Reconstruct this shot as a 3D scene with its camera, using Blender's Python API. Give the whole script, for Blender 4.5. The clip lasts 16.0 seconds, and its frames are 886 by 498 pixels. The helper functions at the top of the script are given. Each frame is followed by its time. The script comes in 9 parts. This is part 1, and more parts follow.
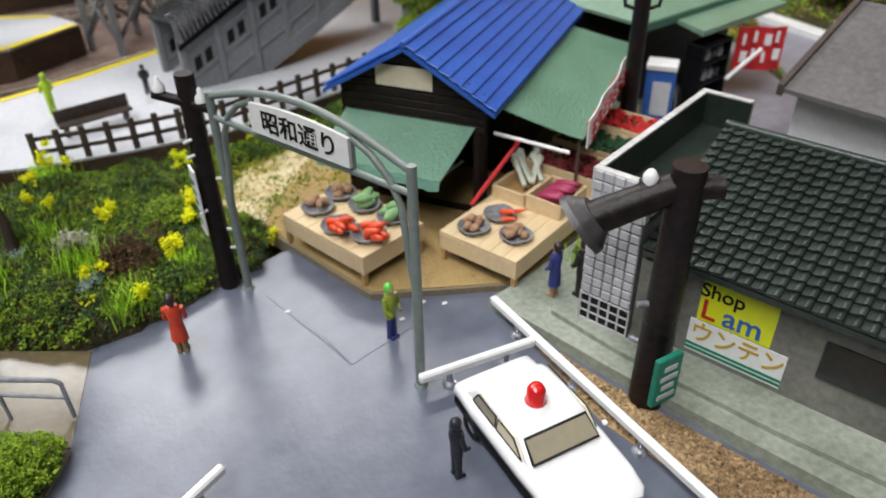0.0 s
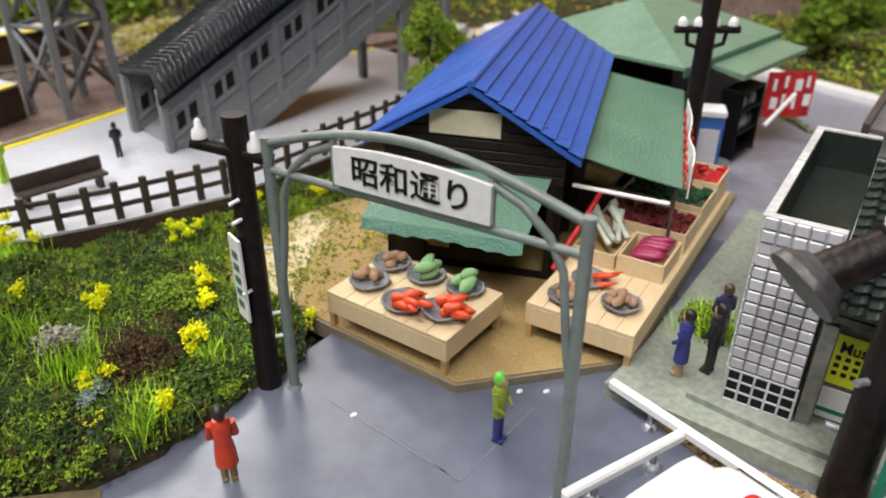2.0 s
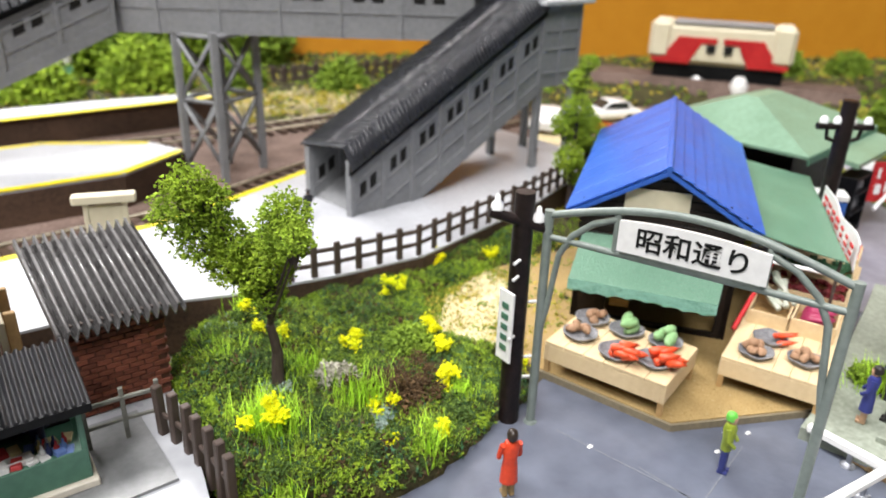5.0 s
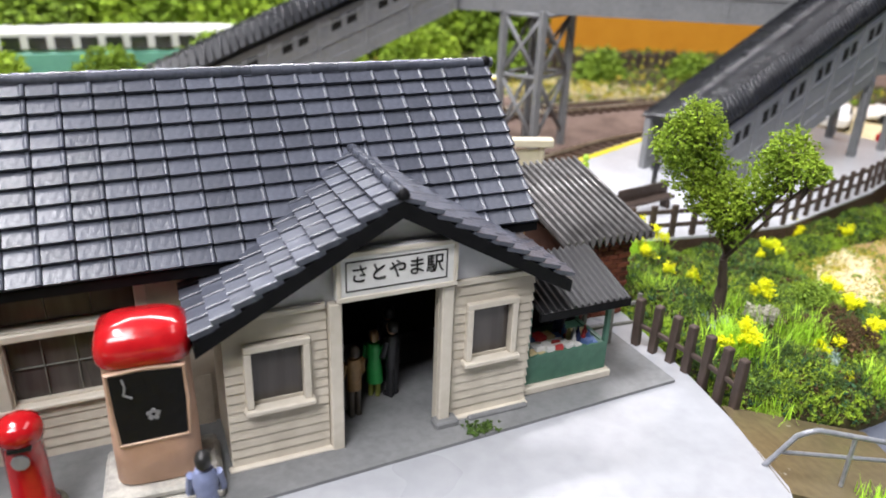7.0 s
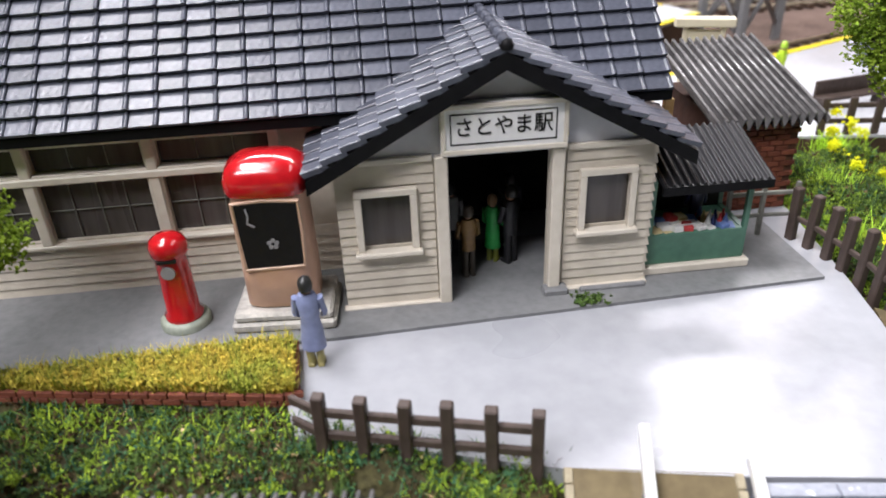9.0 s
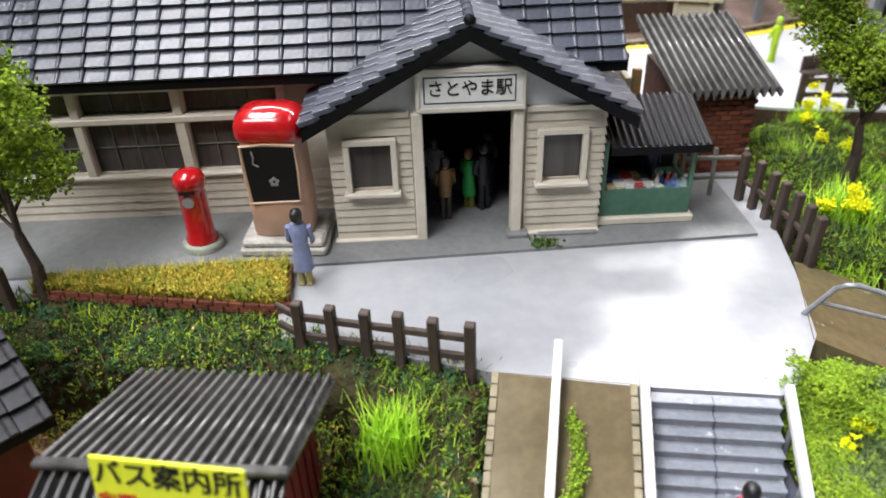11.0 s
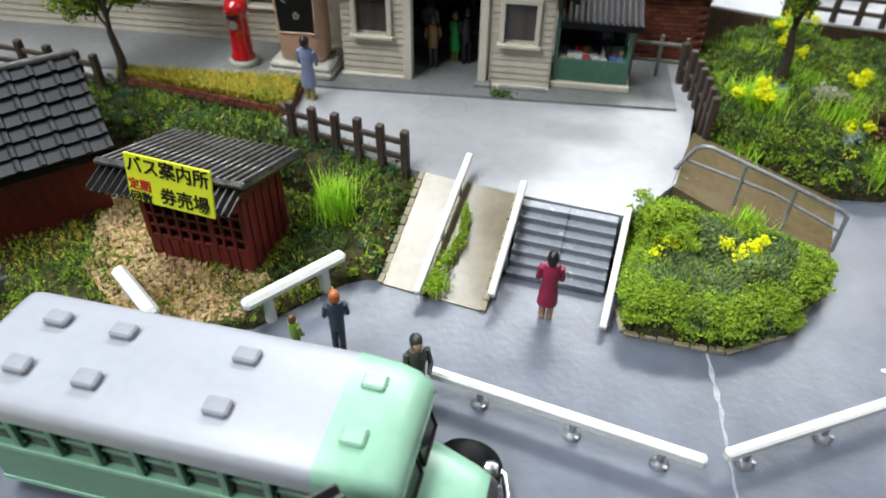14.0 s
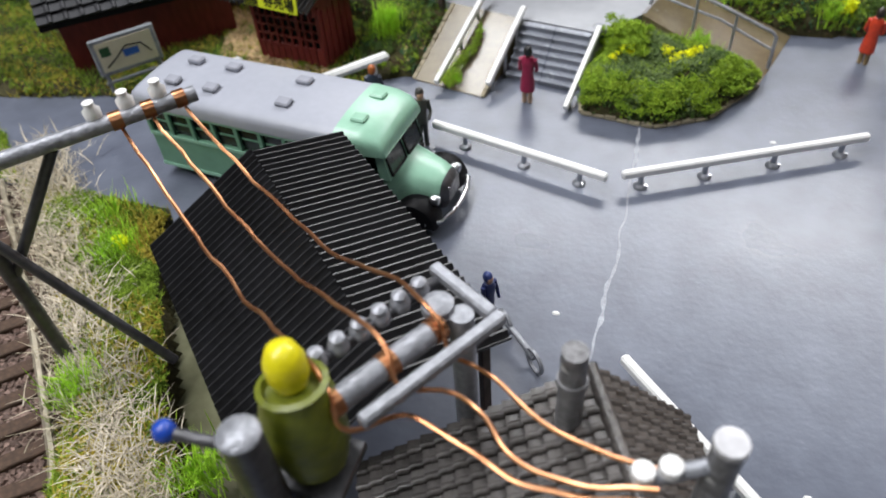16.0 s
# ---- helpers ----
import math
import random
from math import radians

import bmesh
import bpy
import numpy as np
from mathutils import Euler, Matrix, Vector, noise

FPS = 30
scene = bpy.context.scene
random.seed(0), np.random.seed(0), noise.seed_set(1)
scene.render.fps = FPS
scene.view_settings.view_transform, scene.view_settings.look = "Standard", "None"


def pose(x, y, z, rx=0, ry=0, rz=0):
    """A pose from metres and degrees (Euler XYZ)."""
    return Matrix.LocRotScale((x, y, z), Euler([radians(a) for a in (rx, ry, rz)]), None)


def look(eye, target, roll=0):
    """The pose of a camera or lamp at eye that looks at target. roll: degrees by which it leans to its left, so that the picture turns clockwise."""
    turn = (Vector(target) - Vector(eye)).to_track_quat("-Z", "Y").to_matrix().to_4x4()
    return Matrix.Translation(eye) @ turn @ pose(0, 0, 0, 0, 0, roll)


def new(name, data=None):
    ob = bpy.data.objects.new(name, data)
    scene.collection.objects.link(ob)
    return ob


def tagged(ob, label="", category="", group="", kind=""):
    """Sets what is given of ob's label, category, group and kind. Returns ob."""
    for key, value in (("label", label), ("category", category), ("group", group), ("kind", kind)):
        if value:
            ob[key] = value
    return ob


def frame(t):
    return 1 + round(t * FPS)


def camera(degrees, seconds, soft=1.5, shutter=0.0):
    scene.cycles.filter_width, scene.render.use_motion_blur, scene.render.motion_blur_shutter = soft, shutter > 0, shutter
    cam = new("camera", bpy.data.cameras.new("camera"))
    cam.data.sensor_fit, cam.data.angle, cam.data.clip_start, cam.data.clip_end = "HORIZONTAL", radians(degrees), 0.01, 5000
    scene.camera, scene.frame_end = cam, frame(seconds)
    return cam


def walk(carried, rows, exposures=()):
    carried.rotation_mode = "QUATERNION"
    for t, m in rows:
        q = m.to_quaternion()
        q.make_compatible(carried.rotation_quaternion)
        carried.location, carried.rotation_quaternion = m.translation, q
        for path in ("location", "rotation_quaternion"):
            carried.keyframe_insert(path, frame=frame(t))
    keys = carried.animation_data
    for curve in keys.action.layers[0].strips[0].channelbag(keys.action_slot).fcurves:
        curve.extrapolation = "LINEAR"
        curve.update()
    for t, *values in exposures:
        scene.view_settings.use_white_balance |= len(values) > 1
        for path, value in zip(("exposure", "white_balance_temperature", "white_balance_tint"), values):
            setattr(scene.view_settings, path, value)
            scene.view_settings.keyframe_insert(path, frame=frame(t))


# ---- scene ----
# An N-gauge model railway layout: every length below is in full-size metres and is scaled by U.
U = 1 / 140
cam = camera(62.5, 16.0, soft=1.8)
cam.data.dof.use_dof = True
cam.data.dof.focus_distance, cam.data.dof.aperture_fstop = 12.5 * U, 38.0
PATH = [
    (0, (-2.515, -0.794, 10.447), (-1.696, 0.642, 9.321), -1.1),
    (0.5, (-3.016, 1.271, 9.416), (-2.163, 2.674, 8.274), -0.0),
    (1, (-2.699, 2.957, 8.733), (-1.782, 4.325, 7.598), 1.8),
    (1.5, (-3.286, 3.433, 8.554), (-2.306, 4.803, 7.476), 1.1),
    (2, (-4.009, 3.348, 8.867), (-2.943, 4.738, 7.902), 0.4),
    (2.5, (-4.659, 3.395, 8.902), (-3.517, 4.777, 8.017), 0.8),
    (3, (-4.704, 3.503, 8.881), (-3.526, 4.879, 8.031), 1.3),
    (5.5, (-11.458, 4.881, 9.873), (-10.426, 6.408, 9.097), 2.0),
    (6, (-13.946, 5.808, 9.399), (-12.998, 7.397, 8.64), 2.0),
    (6.5, (-15.3, 5.914, 9.044), (-14.448, 7.547, 8.265), 1.9),
    (7, (-15.708, 5.807, 8.683), (-14.952, 7.48, 7.888), 2.1),
    (7.5, (-15.906, 5.887, 8.131), (-15.273, 7.586, 7.286), 2.3),
    (8, (-15.082, 5.329, 7.609), (-14.685, 7.052, 6.673), 0.4),
    (8.5, (-14.589, 5.05, 7.724), (-14.346, 6.777, 6.745), -1.3),
    (11, (-13.097, 2.949, 8.607), (-13.063, 4.629, 7.524), -2.0),
    (11.5, (-13.123, 1.779, 8.715), (-13.157, 3.394, 7.536), 0.1),
    (12, (-12.756, 0.75, 8.73), (-12.883, 2.319, 7.496), -0.7),
    (12.5, (-12.598, 0.111, 8.923), (-12.788, 1.659, 7.671), -1.9),
    (13, (-12.064, -0.032, 8.959), (-12.249, 1.527, 7.721), -1.2),
    (13.5, (-11.078, 0.135, 9.317), (-11.299, 1.678, 8.063), -1.4),
    (14, (-9.975, -1.062, 9.673), (-10.193, 0.438, 8.367), 0.9),
    (14.5, (-8.764, -2.557, 10.068), (-9.068, -1.119, 8.712), -1.1),
    (15, (-7.889, -4.211, 9.978), (-8.281, -2.824, 8.591), -2.7),
    (15.5, (-6.957, -5.541, 10.233), (-7.42, -4.19, 8.833), -4.3),
    (16, (-5.942, -6.826, 10.535), (-6.468, -5.512, 9.121), -5.0),
]
# the clip's camera evens out its own brightness
EXPOSURES = [(0.0, -0.22, 6400, 10), (1.5, -0.1, 6700, 12), (2.0, -0.07, 6600, 12), (2.5, 0.17, 6600, 12), (3.0, 0.34, 6650, 13), (6.0, 0.55, 6450, 10), (8.0, 0.52, 6300, 16), (11.0, 0.38, 6400, 11), (12.5, 0.34, 6450, 8), (14.0, 0.09, 6250, 5), (15.0, -0.27, 6150, 8), (16.0, -0.22, 6300, 10)]
walk(cam, [(t, look(Vector(eye) * U, Vector(target) * U, roll)) for t, eye, target, roll in PATH], EXPOSURES)

# ---- light: an exhibition room with ceiling tubes ----
world = bpy.data.worlds.new("world")
scene.world = world
world.use_nodes = True
world.node_tree.nodes["Background"].inputs[0].default_value = (0.9, 0.95, 1.0, 1)
world.node_tree.nodes["Background"].inputs[1].default_value = 0.16
scene.view_settings.exposure = 0.0


def lamp(name, x, y, z, sx, sy, watts, aim=(0, 0, -1)):
    d = bpy.data.lights.new(name, "AREA")
    d.shape, d.size, d.size_y, d.energy, d.color = "RECTANGLE", sx, sy, watts, (1.0, 0.985, 0.975)
    ob = new(name, d)
    ob.matrix_world = look((x, y, z), (x + aim[0], y + aim[1], z + aim[2]))
    return ob


LAMPS = [(0.3, 1.8, 1.5, 2.4, 0.4, 92), (-1.0, -0.85, 1.6, 1.1, 0.5, 33), (-0.66, 0.16, 1.7, 0.42, 1.1, 34), (0.85, -0.2, 1.6, 0.3, 1.4, 6)]
for x, y, z, sx, sy, w in LAMPS:
    lamp("ceiling_lamp", x, y, z, sx, sy, w)


# ---- materials ----
def mat(name, a, b=None, rough=0.6, grain=6.0, coarse=0.7, bump=0.02, bumpscale=None, metal=0.0, coat=0.0, rnd=0.0, spots=None,
        spot=0.0, glow=0.0, stretch=(1, 1, 1), contrast=0.25, island=0.0, spec=None):
    """Two-scale noise colour with fine relief; grain and coarse are in cycles per full-size metre."""
    m = bpy.data.materials.new(name)
    m.use_nodes = True
    nt = m.node_tree
    N, L = nt.nodes, nt.links
    p = N["Principled BSDF"]
    b = b or tuple(c * 0.75 for c in a)
    tc = N.new("ShaderNodeTexCoord")
    mp = N.new("ShaderNodeMapping")
    mp.inputs["Scale"].default_value = [s / U for s in stretch]
    L.new(tc.outputs["Object"], mp.inputs["Vector"])

    def noise_node(scale, detail=4.0):
        n = N.new("ShaderNodeTexNoise")
        n.inputs["Scale"].default_value = scale
        n.inputs["Detail"].default_value = detail
        L.new(mp.outputs[0], n.inputs["Vector"])
        return n

    n1, n2 = noise_node(grain), noise_node(coarse, 3.0)
    add = N.new("ShaderNodeMath")
    add.operation = "ADD"
    L.new(n1.outputs["Fac"], add.inputs[0])
    L.new(n2.outputs["Fac"], add.inputs[1])
    mr = N.new("ShaderNodeMapRange")
    mr.inputs["From Min"].default_value, mr.inputs["From Max"].default_value = 1.0 - contrast, 1.0 + contrast
    L.new(add.outputs[0], mr.inputs["Value"])
    mx = N.new("ShaderNodeMix")
    mx.data_type = "RGBA"
    mx.inputs[6].default_value, mx.inputs[7].default_value = (*b, 1), (*a, 1)
    L.new(mr.outputs[0], mx.inputs[0])
    col = mx.outputs[2]
    if spots:
        n3 = noise_node(grain * 0.6, 2.0)
        cr = N.new("ShaderNodeMapRange")
        cr.inputs["From Min"].default_value, cr.inputs["From Max"].default_value = 0.62 - spot, 0.68 - spot
        L.new(n3.outputs["Fac"], cr.inputs["Value"])
        m2 = N.new("ShaderNodeMix")
        m2.data_type = "RGBA"
        L.new(cr.outputs[0], m2.inputs[0])
        L.new(col, m2.inputs[6])
        m2.inputs[7].default_value = (*spots, 1)
        col = m2.outputs[2]
    if rnd or island:
        if rnd:
            oi = N.new("ShaderNodeObjectInfo").outputs["Random"]
        else:
            oi = N.new("ShaderNodeNewGeometry").outputs["Random Per Island"]
        r = rnd or island
        hs = N.new("ShaderNodeHueSaturation")
        vr = N.new("ShaderNodeMapRange")
        vr.inputs["To Min"].default_value, vr.inputs["To Max"].default_value = 1 - r, 1 + r
        L.new(oi, vr.inputs["Value"])
        L.new(vr.outputs[0], hs.inputs["Value"])
        L.new(col, hs.inputs["Color"])
        col = hs.outputs[0]
    L.new(col, p.inputs["Base Color"])
    p.inputs["Metallic"].default_value = metal
    if rough >= 0.5:
        p.inputs["Specular IOR Level"].default_value = 0.25
    if spec is not None:
        p.inputs["Specular IOR Level"].default_value = spec
    p.inputs["Coat Weight"].default_value = coat
    p.inputs["Coat Roughness"].default_value = 0.08
    rr = N.new("ShaderNodeMapRange")
    rr.inputs["To Min"].default_value, rr.inputs["To Max"].default_value = max(0.03, rough - 0.12), min(1, rough + 0.12)
    L.new(n2.outputs["Fac"], rr.inputs["Value"])
    L.new(rr.outputs[0], p.inputs["Roughness"])
    if glow:
        p.inputs["Emission Color"].default_value = (*a, 1)
        p.inputs["Emission Strength"].default_value = glow
    if bump:
        bp = N.new("ShaderNodeBump")
        bp.inputs["Distance"].default_value = bump * U
        bp.inputs["Strength"].default_value = 1.0
        nb = noise_node(bumpscale, 5.0) if bumpscale else n1
        L.new(nb.outputs["Fac"], bp.inputs["Height"])
        L.new(bp.outputs[0], p.inputs["Normal"])
    return m


# the pale tone mixes scuffs with the street's cloudy sheen, painted in
M_road = mat("road_paint", (0.14, 0.156, 0.2), (0.075, 0.084, 0.114), rough=0.31, grain=1.5, coarse=0.3, bump=0.005, bumpscale=7, contrast=0.4)
M_plaza = mat("plaza_paint", (0.355, 0.365, 0.39), (0.3, 0.31, 0.335), rough=0.3, grain=3, coarse=0.3, bump=0.004)
M_strip = mat("strip_paint", (0.21, 0.215, 0.22), (0.155, 0.16, 0.165), rough=0.4, grain=7, coarse=0.5, bump=0.008)
M_stair = mat("stair_paint", (0.27, 0.29, 0.34), (0.2, 0.215, 0.25), rough=0.35, grain=9, bump=0.02, spots=(0.5, 0.52, 0.56), spot=-0.06)
M_ramp = mat("ramp_paint", (0.17, 0.135, 0.075), (0.12, 0.095, 0.055), rough=0.2, grain=6, bump=0.002, bumpscale=2.5, spots=(0.42, 0.4, 0.34), spot=-0.13)
M_kerbstone = mat("kerb_stone", (0.33, 0.29, 0.2), (0.22, 0.19, 0.13), rough=0.7, grain=9, bump=0.02, rnd=0.2)
M_tile_dark = mat("roof_tile_slate", (0.088, 0.096, 0.124), (0.05, 0.055, 0.073), rough=0.28, grain=12, bump=0.01, rnd=0.2)
M_tile_dark_far = mat("roof_tile_slate_far", (0.088, 0.096, 0.124), (0.05, 0.055, 0.073), rough=0.28, grain=12, bump=0.01, island=0.2)
M_black = mat("black_plastic", (0.008, 0.008, 0.009), (0.004, 0.004, 0.005), rough=0.5, bump=0.01, spec=0.12)
M_tin_black = mat("black_corrugated", (0.019, 0.019, 0.022), (0.009, 0.009, 0.01), rough=0.33, grain=8, bump=0.006, spots=(0.12, 0.12, 0.12), spot=-0.17, spec=0.45)
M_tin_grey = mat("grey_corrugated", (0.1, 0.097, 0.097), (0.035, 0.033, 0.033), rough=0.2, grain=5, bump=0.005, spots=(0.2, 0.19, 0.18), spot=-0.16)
# ridge tops in paler grey: worn paint plus their gleam, put into the colour
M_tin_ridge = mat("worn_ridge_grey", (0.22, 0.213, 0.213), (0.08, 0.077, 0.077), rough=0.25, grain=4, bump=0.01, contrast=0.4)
M_cream = mat("cream_board", (0.62, 0.57, 0.48), (0.52, 0.47, 0.39), rough=0.5, grain=5, bump=0.008, rnd=0.05)
M_cream_trim = mat("cream_trim", (0.68, 0.63, 0.54), (0.6, 0.55, 0.46), rough=0.45, bump=0.006)
M_plaster = mat("plaster_grey", (0.6, 0.6, 0.63), (0.52, 0.52, 0.55), rough=0.6, bump=0.006)
M_white = mat("white_paint", (0.8, 0.8, 0.79), (0.7, 0.7, 0.69), rough=0.35, bump=0.008)
M_whitegloss = mat("white_gloss", (0.82, 0.82, 0.82), (0.76, 0.76, 0.76), rough=0.15, bump=0.003, coat=0.4)
M_ink = mat("black_ink", (0.01, 0.01, 0.01), rough=0.5, bump=0)
M_red = mat("red_gloss", (0.5, 0.012, 0.015), (0.36, 0.006, 0.01), rough=0.18, bump=0.008, coat=0.6)
M_redmat = mat("red_paint", (0.55, 0.03, 0.03), (0.4, 0.015, 0.02), rough=0.5)
M_peach = mat("peach_paint", (0.6, 0.38, 0.27), (0.52, 0.32, 0.22), rough=0.4, grain=3, bump=0.03)
M_brick = mat("red_brick", (0.2, 0.06, 0.035), (0.12, 0.04, 0.025), rough=0.7, grain=12, bump=0.02, rnd=0.35)
M_mortar = mat("brick_mortar", (0.1, 0.045, 0.03), (0.07, 0.03, 0.02), rough=0.8)
M_wine = mat("wine_boards", (0.19, 0.03, 0.026), (0.1, 0.015, 0.014), rough=0.5, grain=8, bump=0.02, stretch=(1, 1, 0.3), contrast=0.35)
M_green_kiosk = mat("kiosk_green", (0.07, 0.18, 0.12), (0.05, 0.13, 0.09), rough=0.4, bump=0.01)
M_wood_dark = mat("dark_wood", (0.095, 0.07, 0.06), (0.045, 0.033, 0.027), rough=0.55, grain=8, bump=0.02, stretch=(1, 1, 0.4), contrast=0.35)
M_pole = mat("pole_brown", (0.018, 0.011, 0.01), (0.006, 0.004, 0.004), spec=0.25, rough=0.42, grain=7, bump=0.02)
M_wood = mat("pale_wood", (0.72, 0.57, 0.35), (0.6, 0.45, 0.26), rough=0.6, grain=7, bump=0.015, stretch=(0.25, 1, 1), contrast=0.4)
M_wood2 = mat("plank_wood", (0.5, 0.33, 0.15), (0.36, 0.22, 0.09), rough=0.6, grain=7, bump=0.015, stretch=(1, 0.3, 1))
M_slab = mat("slab_cork", (0.42, 0.3, 0.13), (0.27, 0.18, 0.07), rough=0.85, grain=16, bump=0.03, contrast=0.45, spots=(0.42, 0.32, 0.16), spot=-0.02)
M_slabedge = mat("slab_edge", (0.24, 0.2, 0.13), (0.17, 0.145, 0.1), rough=0.7, grain=9)
M_gravel = mat("tan_gravel", (0.6, 0.44, 0.26), (0.4, 0.27, 0.13), rough=0.9, grain=14, bump=0.04, island=0.3)
M_sand = mat("pale_sand", (0.68, 0.58, 0.38), (0.52, 0.44, 0.24), rough=0.9, grain=12, coarse=0.5, bump=0.012, island=0.1)
M_curtain = mat("grey_curtain", (0.085, 0.075, 0.07), (0.045, 0.038, 0.034), rough=0.25, grain=5, stretch=(1, 1, 0.1), bump=0.0)
M_soil = mat("soil", (0.075, 0.068, 0.026), (0.03, 0.027, 0.012), rough=0.95, grain=9, bump=0.06)
M_turf = mat("turf_green", (0.23, 0.34, 0.03), (0.1, 0.17, 0.02), rough=0.95, grain=10, coarse=1.2, bump=0.06, island=0.35)
M_turf_dk = mat("turf_dark", (0.09, 0.15, 0.03), (0.035, 0.07, 0.018), rough=0.95, grain=10, bump=0.06, island=0.35)
M_turf_yel = mat("turf_straw", (0.5, 0.4, 0.06), (0.3, 0.27, 0.035), rough=0.95, grain=10, bump=0.06, island=0.3)
M_turf_brn = mat("turf_brown", (0.12, 0.07, 0.03), (0.06, 0.04, 0.02), rough=0.95, grain=10, bump=0.06, island=0.4)
M_lime = mat("lime_grass", (0.45, 0.72, 0.05), (0.3, 0.56, 0.03), rough=0.6, grain=10, bump=0, island=0.3)
M_yellow = mat("yellow_flower", (0.86, 0.82, 0.005), (0.66, 0.76, 0.005), rough=0.8, grain=10, bump=0, island=0.15)
M_leaf = mat("tree_leaf", (0.32, 0.44, 0.035), (0.15, 0.25, 0.02), rough=0.9, grain=10, bump=0.03, island=0.35)
M_teal = mat("turf_teal", (0.06, 0.15, 0.07), (0.03, 0.08, 0.035), rough=0.95, grain=10, bump=0.04, island=0.3)
M_greywisp = mat("grey_fibre", (0.5, 0.48, 0.4), (0.36, 0.34, 0.27), rough=0.9, grain=10, bump=0.03, island=0.25)
M_blue_roof = mat("blue_roof", (0.035, 0.125, 0.5), (0.02, 0.085, 0.38), rough=0.36, grain=8, bump=0.012)
M_green_cloth = mat("green_awning", (0.125, 0.25, 0.17), (0.09, 0.195, 0.13), rough=0.42, grain=16, bump=0.045, spots=(0.24, 0.4, 0.31), spot=-0.09)
M_green_valance = mat("green_valance", (0.2, 0.42, 0.33), (0.1, 0.26, 0.19), rough=0.45, grain=16, coarse=3, bump=0.05, stretch=(1, 1, 2.5), contrast=0.35)
M_brown_board = mat("brown_boards", (0.022, 0.015, 0.012), (0.01, 0.007, 0.006), rough=0.5, grain=9, bump=0.02, stretch=(1, 1, 0.35))
M_ivory = mat("ivory_card", (0.72, 0.66, 0.5), (0.66, 0.6, 0.44), rough=0.6, bump=0.004)
M_archgrey = mat("arch_grey", (0.2, 0.235, 0.215), (0.15, 0.18, 0.165), rough=0.4, grain=7, bump=0.012)
M_whitetile = mat("white_tile", (0.56, 0.56, 0.58), (0.42, 0.42, 0.44), rough=0.25, bump=0.004, rnd=0.1)
M_grout = mat("grey_grout", (0.28, 0.28, 0.29), rough=0.8)
M_tile_green = mat("green_tile", (0.03, 0.042, 0.035), (0.012, 0.018, 0.015), rough=0.33, grain=10, bump=0.012, rnd=0.25)
M_concrete = mat("sage_concrete", (0.33, 0.36, 0.3), (0.2, 0.225, 0.18), rough=0.5, grain=7, bump=0.012)
M_wall_grey = mat("wall_grey", (0.22, 0.22, 0.19), (0.13, 0.13, 0.115), rough=0.6, grain=6, bump=0.01)
M_bridge = mat("bridge_grey", (0.25, 0.255, 0.265), (0.2, 0.205, 0.215), rough=0.5, grain=6, bump=0.01)
M_bridge_roof = mat("bridge_roof", (0.032, 0.034, 0.04), (0.02, 0.021, 0.025), rough=0.26, grain=8, bump=0.01)
M_platform = mat("platform_white", (0.48, 0.49, 0.52), (0.4, 0.41, 0.44), rough=0.45, grain=5, bump=0.008)
M_platside = mat("platform_side", (0.1, 0.06, 0.04), (0.05, 0.032, 0.022), rough=0.7, grain=9, bump=0.03)
M_yline = mat("yellow_line", (0.72, 0.6, 0.02), (0.65, 0.52, 0.02), rough=0.5, bump=0)
M_ballast = mat("ballast_brown", (0.22, 0.155, 0.13), (0.09, 0.06, 0.048), rough=0.9, grain=8, bump=0.05, island=0.5)
M_steel = mat("rail_steel", (0.5, 0.45, 0.35), (0.38, 0.33, 0.24), rough=0.35, metal=0.7, bump=0.004)
M_metal = mat("silver_paint", (0.36, 0.37, 0.41), (0.2, 0.21, 0.23), rough=0.38, metal=0.3, grain=9, bump=0.025, spots=(0.55, 0.56, 0.6), spot=-0.1)
M_metaldk = mat("dark_metal", (0.09, 0.09, 0.1), (0.05, 0.05, 0.055), rough=0.35, metal=0.3, bump=0.02)
M_copper = mat("copper_wire", (0.6, 0.3, 0.15), (0.4, 0.17, 0.08), rough=0.3, metal=0.9, bump=0.004)
M_busgreen = mat("bus_green", (0.15, 0.31, 0.21), (0.12, 0.26, 0.17), rough=0.35, grain=4, bump=0.004)
M_busmint = mat("bus_mint", (0.29, 0.52, 0.39), (0.25, 0.45, 0.33), rough=0.3, grain=4, bump=0.004)
M_busroof = mat("bus_roof_silver", (0.37, 0.385, 0.44), (0.32, 0.335, 0.385), rough=0.36, grain=6, bump=0.003, contrast=0.45)
M_tyre = mat("rubber_black", (0.012, 0.012, 0.013), rough=0.6)
M_glass = mat("window_glass", (0.03, 0.035, 0.035), (0.02, 0.022, 0.022), rough=0.08, bump=0.0)
M_glass_tan = mat("tan_window", (0.35, 0.31, 0.22), (0.3, 0.27, 0.19), rough=0.12, bump=0.0)
# the shade inside buildings and openings, put into a near-black colour
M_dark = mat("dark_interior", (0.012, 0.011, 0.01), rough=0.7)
M_chrome = mat("chrome", (0.55, 0.56, 0.58), rough=0.3, metal=1.0, bump=0)
M_signyellow = mat("sign_yellow", (0.72, 0.78, 0.02), (0.66, 0.72, 0.02), rough=0.4, bump=0.003)
M_orange_wall = mat("orange_panel", (0.62, 0.27, 0.02), (0.56, 0.23, 0.015), rough=0.7, bump=0)
# unseen room shell, kept dark grey so that little light bounces back
M_room = mat("room_wall", (0.13, 0.13, 0.13), (0.11, 0.11, 0.11), rough=0.8, grain=0.02, coarse=0.004, bump=0)
M_table = mat("base_board", (0.2, 0.2, 0.12), (0.14, 0.14, 0.08), rough=0.9, grain=3, bump=0.03)
